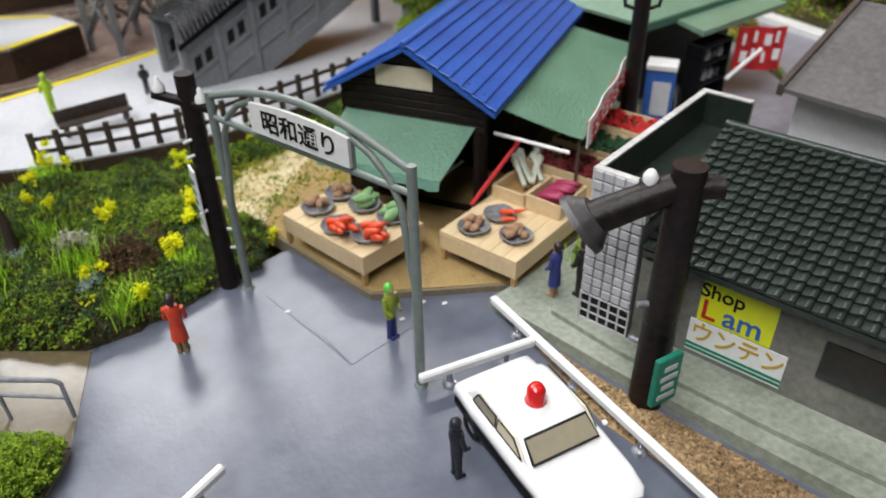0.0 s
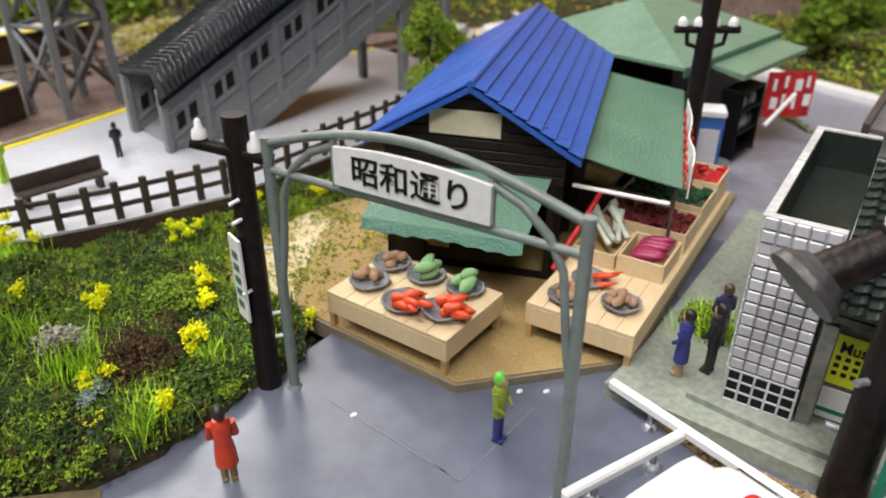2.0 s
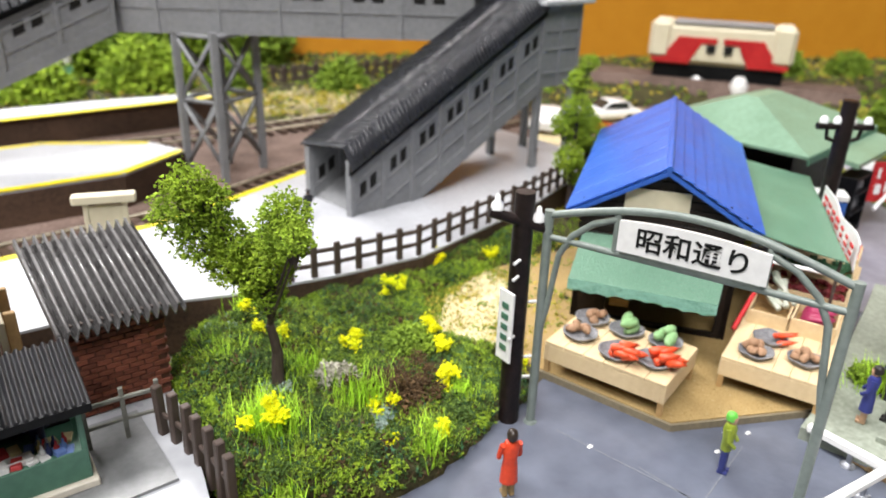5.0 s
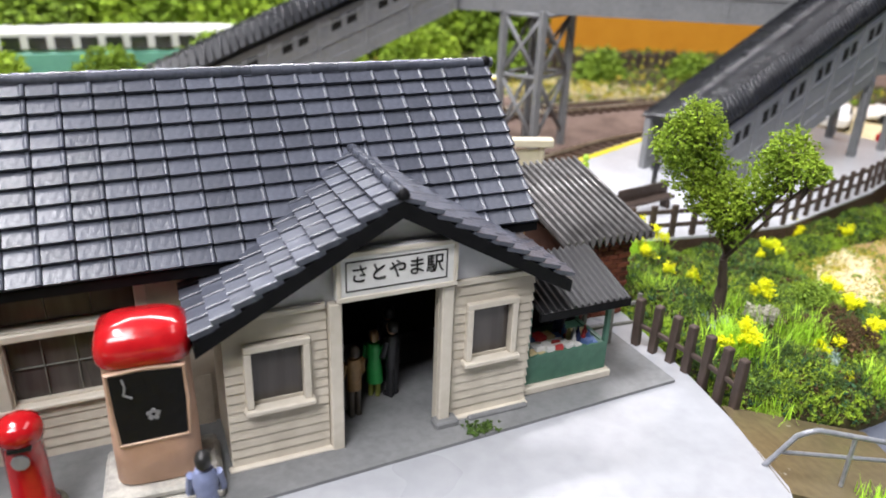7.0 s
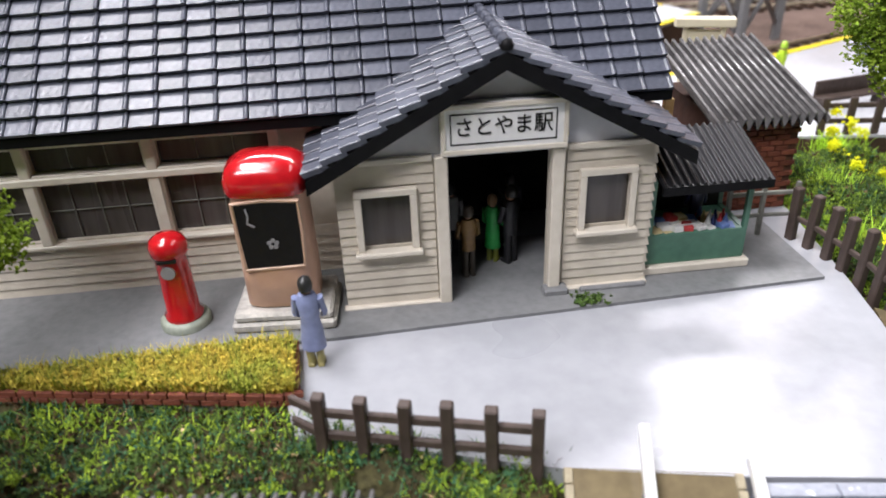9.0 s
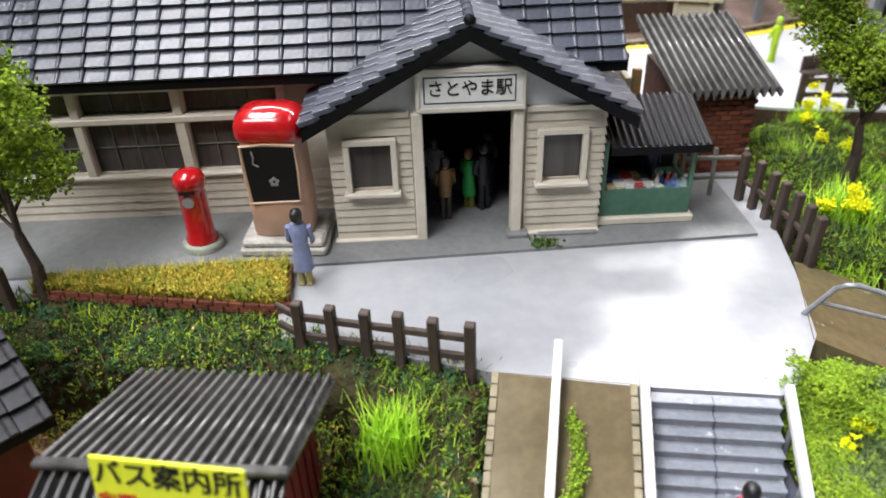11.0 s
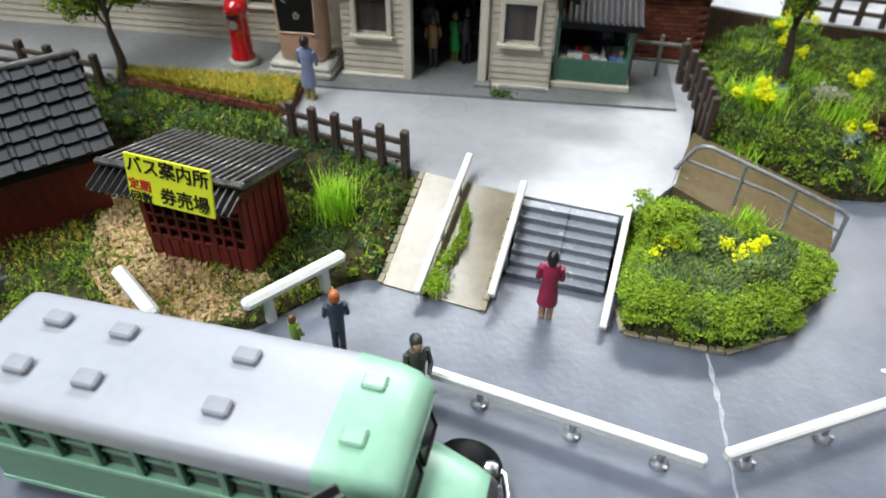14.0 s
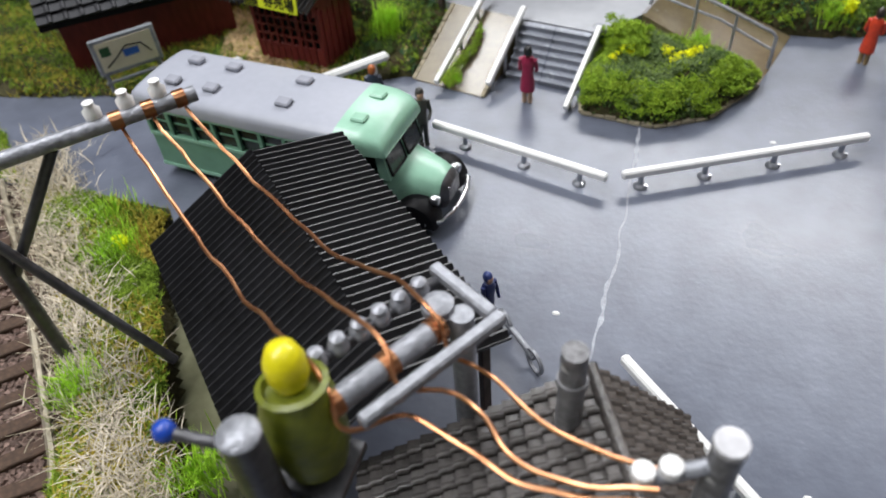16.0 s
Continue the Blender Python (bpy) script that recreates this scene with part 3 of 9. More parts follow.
turf(VERGE, -0.15, 0.1, 0.5, [(M_turf_yel, 12000, "turf", "straw-coloured verge along the track"), (M_turf, 12000, "turf", "green verge along the track"), (M_leaf, 6000, "turf", "fresh green verge along the track")], size=0.06, rough=0.15, label="the verge by the track", name="verge", fibre=0.8)
turf(WESTYARD, -0.05, 0.1, 0.4, [(M_turf_dk, 9000, "turf", "dark turf round the yard"), (M_turf_brn, 4000, "turf", "brown turf round the yard"), (M_turf, 14000, "turf", "olive turf round the yard"), (M_turf_yel, 11000, "turf", "straw turf round the yard"), (M_leaf, 6000, "turf", "fresh green turf round the yard")], size=0.05, rough=0.08, label="the yard", name="yard", fibre=0.8)
turf(EASTFIELD, -0.1, 0.12, 0.5, [(M_turf, 8000, "turf", "green field behind the shop"), (M_turf_yel, 9000, "turf", "straw-coloured field behind the shop")], size=0.07, rough=0.1, label="the field", name="field")


# ---- roofs and boards ----
def tile_mesh(w, l, t=0.05, roll=0.07):
    """A pantile: a flat pan with a round roll along one side, lying along -y (downhill) from its top edge at y = 0."""
    bm = B()
    prof = [(0, 0), (w - 2 * roll, 0.012), (w - 1.6 * roll, roll * 0.55), (w - roll, roll * 0.8), (w - 0.4 * roll, roll * 0.55), (w, 0.01)]
    top = [(x, z + t) for x, z in prof]
    gap = 0.012
    out = [(min(x, w - gap), z) for x, z in top + [(w, -0.02), (0, -0.02)]]
    A = [bm.verts.new((x, 0.06, z - 0.045)) for x, z in out]
    C = [bm.verts.new((x, -l, z + 0.05)) for x, z in out]
    n = len(out)
    for i in range(n):
        j = (i + 1) % n
        bm.faces.new((A[i], A[j], C[j], C[i])).smooth = 1 <= i <= 4
    bm.faces.new(A[::-1])
    bm.faces.new(C)
    return bm


def tiled(parent, name, m, nx, ny, w, l, material, far=None, roll=0.07, near=lambda i, j: True, skip=lambda i, j: False):
    """Tiles on a slope whose pose m has x along the eave, y up the slope, z out; near ones are parts, the rest one mesh."""
    me = mesh_of(tile_mesh(w, l, roll=roll), name, material)
    rest = []
    for j in range(ny):
        for i in range(nx):
            if skip(i, j):
                continue
            k = m @ pose(i * w, (j + 1) * l, RNG.uniform(-0.006, 0.006), RNG.uniform(-0.6, 0.6), RNG.uniform(-0.8, 0.8), RNG.uniform(-0.5, 0.5))
            if near(i, j):
                piece(name, me, parent, k)
            else:
                rest.append(k)
    if rest:
        src = tile_mesh(w, l, roll=roll)
        src.verts.index_update()
        V = np.array([v.co[:] for v in src.verts])
        F = [[v.index for v in f.verts] for f in src.faces]
        src.free()
        vs, fs = [], []
        for n, k in enumerate(rest):
            K = np.array(k)
            vs.append(V @ K[:3, :3].T + K[:3, 3])
            fs += [[a + n * len(V) for a in f] for f in F]
        raw(name + "_field", np.concatenate(vs), fs, far or material, parent, kind="stuff")


def slope_pose(x, y, z, yaw, pitch):
    return pose(x, y, z, 0, 0, yaw) @ pose(0, 0, 0, pitch, 0, 0)


def boards(parent, x0, x1, y, z0, z1, pitch, material, holes=(), face=-1, thick=0.05):
    """Clapboards on a wall along x, each one its own piece, broken by the holes (x0, x1, z0, z1)."""
    n = max(1, round((z1 - z0) / pitch))
    h = (z1 - z0) / n
    for i in range(n):
        a, b = z0 + i * h, z0 + (i + 1) * h
        cuts = [(x0, x1)]
        for hx0, hx1, hz0, hz1 in holes:
            if b > hz0 + 0.01 and a < hz1 - 0.01:
                cuts = [c for u, v in cuts for c in ((u, min(v, hx0)), (max(u, hx1), v)) if c[1] - c[0] > 0.02]
        for u, v in cuts:
            bm = B()
            pts = [bm.verts.new((x, y + face * d, z)) for x in (u, v) for d, z in ((0, a), (thick, a), (thick * 0.35, b + 0.012), (0, b + 0.012))]
            for f in ((0, 1, 2, 3), (7, 6, 5, 4), (0, 4, 5, 1), (1, 5, 6, 2), (2, 6, 7, 3), (3, 7, 4, 0)):
                bm.faces.new([pts[k] for k in f])
            part("board", bm, material, parent)


def wall_panel(bm, x0, x1, y0, y1, z0, z1, holes=()):
    """A wall along x with rectangular openings right through it."""
    xs = sorted({x0, x1, *[h[0] for h in holes], *[h[1] for h in holes]})
    for a, b in zip(xs, xs[1:]):
        spans = [(z0, z1)]
        for h in holes:
            if h[0] < b - 1e-6 and h[1] > a + 1e-6:
                spans = [s for u, v in spans for s in ((u, min(v, h[2])), (max(u, h[3]), v)) if s[1] - s[0] > 1e-6]
        for u, v in spans:
            box(bm, a, y0, u, b, y1, v)
    bmesh.ops.remove_doubles(bm, verts=bm.verts, dist=0.0005)


def window(parent, x0, x1, y, z0, z1, material=None, frame_w=0.09, bars=(1, 1), face=-1, glass=None, depth=0.09, thin=1.0):
    """A framed window in a wall along x: casing, sill, glazing bars and panes."""
    material = material or M_cream_trim
    w = thing("window", 0, 0, 0)
    w.parent = parent
    y1 = y + face * depth
    lo, hi = min(y, y1), max(y, y1)
    bm = B()
    f = frame_w
    box(bm, x0 - f, lo, z1, x1 + f, hi, z1 + f, 0.012)
    box(bm, x0 - f, lo, z0 - f * 0.4, x0, hi, z1, 0.012)
    box(bm, x1, lo, z0 - f * 0.4, x1 + f, hi, z1, 0.012)
    part("window_frame", bm, material, w)
    bm = B()
    box(bm, x0 - f * 1.4, min(y, y + face * depth * 1.6), z0 - f * 1.1, x1 + f * 1.4, max(y, y + face * depth * 1.6), z0 - f * 0.35, 0.015)
    part("sill", bm, material, w)
    nx, nz = bars
    for i in range(1, nx):
        bm = B()
        xx = x0 + (x1 - x0) * i / nx
        box(bm, xx - 0.018 * thin, y, z0, xx + 0.018 * thin, y + 0.033, z1)
        part("glazing_bar", bm, M_wall_grey if thin < 1 else material, w)
    for i in range(1, nz):
        bm = B()
        zz = z0 + (z1 - z0) * i / nz
        box(bm, x0, y, zz - 0.015 * thin, x1, y + 0.031, zz + 0.015 * thin)
        part("glazing_bar", bm, M_wall_grey if thin < 1 else material, w)
    bm = B()
    box(bm, x0, y + 0.035, z0, x1, y + 0.05, z1)
    part("pane", bm, glass or M_glass, w)
    return w


# ---- station ----
st = thing("station", 0, 0, 0, 0, "cream clapboard country station with a slate-grey tiled roof and gabled porch", "station")
HX0, HX1 = -31.0, -9.9
WINS = [(-19.7, -17.95), (-17.7, -15.9), (-23.4, -21.6), (-21.4, -19.9), (-27.2, -25.4), (-25.2, -23.6)]
bm = B()
holes = [(a, b, 2.1, 3.15) for a, b in WINS] + [(a, b, 3.33, 3.78) for a, b in WINS] + [(-14.7, -10.05, 1.03, 3.9)]
wall_panel(bm, HX0, HX1, 16.45, 16.6, 1.03, 4.3, holes)
part("front_wall", bm, M_cream, st)
bm = B()
box(bm, HX0, 20.2, 1.03, HX1, 20.35, 4.3)
part("back_wall", bm, M_cream, st)
bm = B()
v = sides(bm, [(16.45, 1.03), (20.35, 1.03), (20.35, 4.1), (18.4, 6.2), (16.45, 4.1)], 0, 0.15)
move(v, Matrix(((0, 1, 0, HX1 - 0.15), (1, 0, 0, 0), (0, 0, 1, 0), (0, 0, 0, 1))))
part("gable_wall", bm, M_wine, st, "dark red gable end wall")
# near-black wall added in place of the shade inside the porch
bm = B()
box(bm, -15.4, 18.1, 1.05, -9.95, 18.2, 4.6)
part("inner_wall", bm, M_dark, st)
bm = B()
box(bm, HX0, 16.65, 1.6, -15.3, 17.2, 1.62)
part("counter", bm, M_wood_dark, st)
boards(st, HX0, -14.95, 16.45, 1.08, 1.98, 0.18, M_cream)
for a, b in WINS:
    window(st, a, b, 16.5, 2.1, 3.15, bars=(4, 2), depth=0.12, glass=M_curtain, thin=0.35)
    window(st, a, b, 16.5, 3.35, 3.76, bars=(3, 1), frame_w=0.06, depth=0.09, glass=M_curtain, thin=0.35)
for x in (-15.82, -17.82, -19.8, -21.5, -23.5, -25.3):
    bm = B()
    box(bm, x - 0.09, 16.33, 1.95, x + 0.09, 16.47, 4.1, 0.02)
    part("post", bm, M_cream_trim, st)
bm = B()
box(bm, HX0, 16.3, 3.17, -14.95, 16.46, 3.3, 0.02)
part("trim", bm, M_cream_trim, st)
# porch
HOLES = [(-14.5, -13.74, 2.2, 3.1), (-10.97, -10.24, 2.25, 3.16), (-13.15, -11.54, 1.03, 3.68)]
PX0, PX1 = -14.87, -9.87
bm = B()
wall_panel(bm, PX0, PX1, 15.13, 15.25, 1.03, 3.62, HOLES)
part("porch_wall", bm, M_cream, st)
bm = B()
sides(bm, [(PX0, 3.62), (PX1, 3.62), (PX1, 3.8), (-12.3, 5.2), (PX0, 3.8)], 15.12, 15.25)
part("gable", bm, M_plaster, st, "pale grey plastered gable")
bm = B()
for a, b in ((PX0, -13.4), (-11.25, PX1)):
    box(bm, a - 0.03, 15.05, 3.6, b + 0.03, 15.12, 3.7, 0.015)
part("moulding", bm, M_cream_trim, st)
for x0 in (PX0, PX1 - 0.12):
    bm = B()
    box(bm, x0, 15.25, 1.03, x0 + 0.12, 16.45, 3.7)
    part("porch_side_wall", bm, M_cream, st)
boards(st, PX0, -13.36, 15.13, 1.12, 3.58, 0.165, M_cream, HOLES[:1])
boards(st, -11.28, PX1, 15.13, 1.12, 3.58, 0.165, M_cream, HOLES[1:2])
# boards on the porch's east side show as a saw edge
n = 15
for i in range(n):
    bm = B()
    z = 1.12 + i * 2.46 / n
    pts = [bm.verts.new((PX1 + d, y, zz)) for y in (15.1, 16.45) for d, zz in ((0, z), (0.07, z), (0.025, z + 0.17), (0, z + 0.17))]
    for f in ((0, 1, 2, 3), (7, 6, 5, 4), (0, 4, 5, 1), (1, 5, 6, 2), (2, 6, 7, 3), (3, 7, 4, 0)):
        bm.faces.new([pts[k] for k in f])
    part("board", bm, M_cream, st)
window(st, -14.49, -13.74, 15.12, 2.2, 3.1, bars=(1, 1), frame_w=0.11, depth=0.13, glass=M_curtain)
window(st, -10.96, -10.25, 15.12, 2.25, 3.16, bars=(1, 1), frame_w=0.11, depth=0.13, glass=M_curtain)
for x in (-13.34, -11.53):
    bm = B()
    box(bm, x, 14.98, 1.05, x + 0.2, 15.26, 3.68, 0.02)
    part("door_post", bm, M_cream_trim, st)
bm = B()
box(bm, -14.93, 15.0, 1.03, -13.2, 15.14, 1.13, 0.02)
box(bm, -11.5, 15.0, 1.03, -9.8, 15.14, 1.13, 0.02)
part("plinth", bm, M_cream_trim, st)
bm = B()
box(bm, -11.62, 14.86, 1.06, -11.2, 15.12, 1.2, 0.03)
box(bm, -11.0, 14.9, 1.06, -9.85, 15.0, 1.16, 0.03)
part("door_step", bm, M_strip, st)
sgn = thing("station_sign", 0, 0, 0, 0, "white station name board with black lettering over the porch door", "sign")
bm = B()
box(bm, -13.24, 14.93, 3.72, -11.33, 15.1, 4.5, 0.02)
part("board", bm, M_white, sgn)
bm = B()
for b in ((-13.1, 4.3, -11.5, 4.32), (-13.1, 3.84, -11.5, 3.86), (-13.1, 3.86, -13.08, 4.3), (-11.52, 3.86, -11.5, 4.3)):
    box(bm, b[0], 14.922, b[1] + 0.03, b[2], 14.935, b[3] + 0.03)
part("border", bm, M_ink, sgn)
words("lettering", "さとやま駅", 0.315, M_ink, sgn, facing(-12.3, 14.922, 4.12), label="black station name lettering", squash=0.94, bold=0.006)
bm = B()
for b in ((-13.24, 4.42, -11.33, 4.5), (-13.24, 3.72, -11.33, 3.8), (-13.24, 3.8, -13.17, 4.42), (-11.4, 3.8, -11.33, 4.42)):
    box(bm, b[0], 14.9, b[1], b[2], 14.93, b[3], 0.01)
part("rim", bm, M_cream_trim, sgn)
# main roof
EY, EZ, RY, RZ = 16.02, 4.1, 18.3, 6.42
pit = math.degrees(math.atan2(RZ - EZ, RY - EY))
L = math.hypot(RZ - EZ, RY - EY)
bm = B()
v = sides(bm, [(EY, EZ - 0.16), (EY, EZ - 0.01), (RY, RZ - 0.02), (2 * RY - EY, EZ - 0.01), (2 * RY - EY, EZ - 0.16), (RY, RZ - 0.2)], 0, 21.7)
move(v, Matrix(((0, 1, 0, -31), (1, 0, 0, 0), (0, 0, 1, 0), (0, 0, 0, 1))))
part("roof_deck", bm, M_black, st)
NX, NY = 48, 11
TW, TL = 21.7 / NX, L / NY


def under_porch(i, j):
    x, y = -31 + (i + 0.5) * TW, EY + (j + 0.5) * TL * math.cos(radians(pit))
    zp = 5.3 - abs(x + 12.3) * 0.575
    return EZ + (y - EY) * 1.0175 < zp - 0.12 and abs(x + 12.3) < 3.0


tiled(st, "tile", slope_pose(-31, EY, EZ, 0, pit), NX, NY, TW, TL, M_tile_dark, M_tile_dark_far, roll=0.045, near=lambda i, j: i > NX - 25, skip=under_porch)
tiled(st, "back_tile", pose(-9.3, 2 * RY - EY, EZ, 0, 0, 180) @ pose(0, 0, 0, pit, 0, 0), NX, NY, TW, TL, M_tile_dark_far, near=lambda i, j: False)
for i in range(44):
    bm = B()
    v = tube(bm, (0, 0, 0), (0.5, 0, 0), 0.11, 0.095, 8)
    part("ridge_tile", bm, M_tile_dark, st, at=pose(-31 + i * 0.495, RY, RZ + 0.05))
bm = B()
lathe(bm, [(0, 0.0), (0.1, 0.0), (0.12, 0.08), (0.08, 0.15), (0, 0.18)], 10)
part("ridge_end", bm, M_black, st, at=pose(-9.35, RY, RZ))
# porch roof
PR, PE, PYF = 5.3, 3.6, 14.72
for s in (-1, 1):
    bm = B()
    x1 = -12.3 + s * 2.95
    sides(bm, [(-12.3, PR - 0.04), (x1, PE - 0.04), (x1, PE - 0.26), (-12.3, PR - 0.3)], PYF, 16.5)
    part("porch_roof_deck", bm, M_black, st)
    bm = B()
    v = prism(bm, [(-12.3, 16.5), (-12.3 + s * 2.95, 16.5), (-12.3 + s * 2.95, 16.5), (-12.3, 17.25)], 0, 1)
    for w in v:
        w.co.z = PR - abs(w.co.x + 12.3) * 0.576 - (0.05 if w.co.z > 0.5 else 0.2)
    bmesh.ops.remove_doubles(bm, verts=bm.verts, dist=0.001)
    part("porch_valley", bm, M_black, st)
pl = math.hypot(2.95, 1.7)
pp = math.degrees(math.atan2(1.7, 2.95))
PN, PM = 7, 10
pw = 2.55 / PN


def behind_main(side):
    def f(i, j):
        y = PYF + ((PN - 1 - i) if side < 0 else i) * pw
        z = PE + (j + 0.5) / PM * 1.7
        return y > EY + (z - EZ) / 1.0175 + 0.25 and y > 16.3
    return f


tiled(st, "porch_tile", pose(-12.3 - 2.95, PYF + 2.55, PE, 0, 0, -90) @ pose(0, 0, 0, pp, 0, 0), PN, PM, pw, pl / PM, M_tile_dark, roll=0.04, skip=behind_main(-1))
tiled(st, "porch_tile", pose(-12.3 + 2.95, PYF, PE, 0, 0, 90) @ pose(0, 0, 0, pp, 0, 0), PN, PM, pw, pl / PM, M_tile_dark, roll=0.04, skip=behind_main(1))
for i in range(7):
    bm = B()
    tube(bm, (0, 0, 0), (0, 0.4, 0), 0.095, 0.085, 8)
    part("ridge_tile", bm, M_tile_dark, st, at=pose(-12.3, PYF + 0.02 + i * 0.37, PR + 0.05))
bm = B()
lathe(bm, [(0, -0.02), (0.09, 0.0), (0.11, 0.06), (0.07, 0.13), (0, 0.17)], 10)
part("ridge_end", bm, M_black, st, at=pose(-12.3, PYF + 0.05, PR - 0.02))


def corrugated(bm, x0, x1, y0, y1, z0, z1, waves, amp=0.035, thick=0.04, per=6):
    """A corrugated sheet: the waves run along y, which falls from z0 at y0 to z1 at y1."""
    n = waves * per
    top0, top1 = [], []
    for i in range(n + 1):
        x = x0 + (x1 - x0) * i / n
        h = amp * math.sin(2 * math.pi * i / per)
        top0.append((x, y0, z0 + h))
        top1.append((x, y1, z1 + h))
    T0, T1 = [bm.verts.new(p) for p in top0], [bm.verts.new(p) for p in top1]
    B0, B1 = [bm.verts.new((p[0], p[1], p[2] - thick)) for p in top0], [bm.verts.new((p[0], p[1], p[2] - thick)) for p in top1]
    for i in range(n):
        bm.faces.new((T0[i], T0[i + 1], T1[i + 1], T1[i])).smooth = True
        bm.faces.new((B0[i + 1], B0[i], B1[i], B1[i + 1])).smooth = True
        bm.faces.new((T0[i], B0[i], B0[i + 1], T0[i + 1]))
        bm.faces.new((T1[i + 1], B1[i + 1], B1[i], T1[i]))
    bm.faces.new((T0[0], T1[0], B1[0], B0[0]))
    bm.faces.new((T0[n], B0[n], B1[n], T1[n]))


# ---- news kiosk ----
ki = thing("kiosk", 0, 0, 0, 0, "green kiosk with a corrugated black roof and a counter of papers", "kiosk")
bm = B()
box(bm, -9.82, 15.2, 1.09, -7.9, 16.4, 1.24, 0.02)
part("base", bm, M_cream_trim, ki, "pale stone base")
bm = B()
box(bm, -9.76, 15.3, 1.24, -7.98, 15.4, 1.82, 0.015)
part("front_panel", bm, M_green_kiosk, ki)
for x in (-9.76, -8.07):
    bm = B()
    box(bm, x, 15.4, 1.24, x + 0.09, 16.35, 1.8)
    part("side_panel", bm, M_green_kiosk, ki)
    for y in (15.3, 16.27):
        bm = B()
        box(bm, x, y, 1.8, x + 0.09, y + 0.09, 2.85, 0.01)
        part("post", bm, M_green_kiosk, ki)
# back panel painted near-black for the shade inside the kiosk
bm = B()
box(bm, -9.7, 16.28, 1.24, -8.05, 16.34, 2.9)
part("back_panel", bm, M_dark, ki)
bm = B()
box(bm, -9.7, 15.38, 1.72, -8.05, 16.28, 1.78)
part("counter", bm, M_green_kiosk, ki)
bm = B()
corrugated(bm, -9.7, -7.85, 15.0, 16.45, 2.86, 3.3, 14, 0.035)
part("roof_sheet", bm, M_tin_black, ki)
bm = B()
box(bm, -9.7, 14.98, 2.7, -7.85, 15.06, 2.85)
part("fascia", bm, M_black, ki)
PAPER = [mat("paper_" + n, c, rough=0.5, bump=0) for n, c in (("white", (0.7, 0.7, 0.68)), ("red", (0.45, 0.05, 0.05)), ("blue", (0.12, 0.2, 0.45)), ("buff", (0.55, 0.45, 0.25)), ("navy", (0.03, 0.04, 0.12)))]
for i in range(16):
    bm = B()
    x, y = -9.55 + (i % 8) * 0.19 + RNG.uniform(-0.03, 0.03), 15.45 + (i // 8) * 0.36
    box(bm, -0.08, -0.12, 0, 0.08, 0.12, RNG.uniform(0.04, 0.16), 0.01)
    solo("magazine", bm, PAPER[int(RNG.integers(0, 5))], "small stack of magazines on the kiosk counter", "magazines", "kiosk papers", m=pose(x, y, 1.78, 0, 0, RNG.uniform(-20, 20)))

bm = B()
box(bm, -9.45, 15.4, 1.78, -8.75, 15.72, 1.84, 0.01)
box(bm, -9.45, 15.4, 1.84, -8.75, 15.43, 1.92)
solo("news_tray", bm, PAPER[0], "white tray of papers on the kiosk counter", "tray")
for i in range(9):
    bm = B()
    lathe(bm, [(0, 0), (0.045, 0), (0.05, 0.12), (0.02, 0.18), (0.018, 0.24), (0, 0.25)], 8)
    solo("bottle", bm, PAPER[(0, 4, 1, 2, 3)[i % 5]], "small painted bottle on the kiosk counter", "bottle", "kiosk bottles", m=pose(-8.62 + 0.11 * (i % 4) + RNG.uniform(-0.02, 0.02), 15.5 + 0.16 * (i // 4), 1.78))

# ---- brick shed with corrugated roof ----
sh = thing("brick_shed", 0, 0, 0, 0, "small red brick shed with a weathered corrugated roof", "shed")
SX0, SX1, SY0, SY1 = -7.75, -6.05, 17.35, 19.9
bm = B()
box(bm, SX0 + 0.02, SY0 + 0.02, 1.0, SX1 - 0.02, SY1 - 0.02, 2.95)
part("wall_core", bm, M_mortar, sh)
bk = B()
box(bk, 0, -0.02, 0, 0.255, 0.06, 0.095, 0.008)
BRICK = mesh_of(bk, "brick", M_brick)
for r in range(17):
    off = 0.13 * (r % 2)
    z = 1.05 + r * 0.112
    x = SX0 - off * 0.5
    for k in range(6):
        xx = SX0 + k * 0.28 + off
        if xx + 0.25 < SX1 + 0.06:
            piece("brick", BRICK, sh, pose(xx, SY0, z))
    for k in range(9):
        yy = SY0 + k * 0.28 + off
        if yy + 0.25 < SY1:
            if r > 1:
                piece("brick", BRICK, sh, pose(SX1, yy, z, 0, 0, 90))
bm = B()
corrugated(bm, 0, 2.3, 0, 2.9, 0, 0.8, 13, 0.1)
part("roof_sheet", bm, M_tin_grey, sh, at=pose(-7.95, 17.0, 2.98, 0, 0, 3))
# ribs added on the shed roof's crests, pale for shine and wear
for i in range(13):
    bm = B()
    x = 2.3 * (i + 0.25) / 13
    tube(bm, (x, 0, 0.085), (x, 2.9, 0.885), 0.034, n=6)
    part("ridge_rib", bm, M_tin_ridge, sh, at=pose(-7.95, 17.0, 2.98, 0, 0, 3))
bm = B()
box(bm, SX0, SY0, 2.9, SX1, SY0 + 0.1, 3.02)
part("roof_beam", bm, M_wood_dark, sh)
# lean-to of pale boards behind the shed
le = thing("lean_to", 0, 0, 0, 0, "pale wooden lean-to screen beside the brick shed", "screen")
bm = B()
box(bm, -8.75, 17.9, 1.05, -8.62, 19.0, 3.1, 0.015)
part("panel", bm, M_ivory, le)
for y in (17.85, 18.95):
    bm = B()
    box(bm, -8.62, y, 1.05, -8.42, y + 0.14, 3.3, 0.02)
    part("post", bm, M_wood2, le)

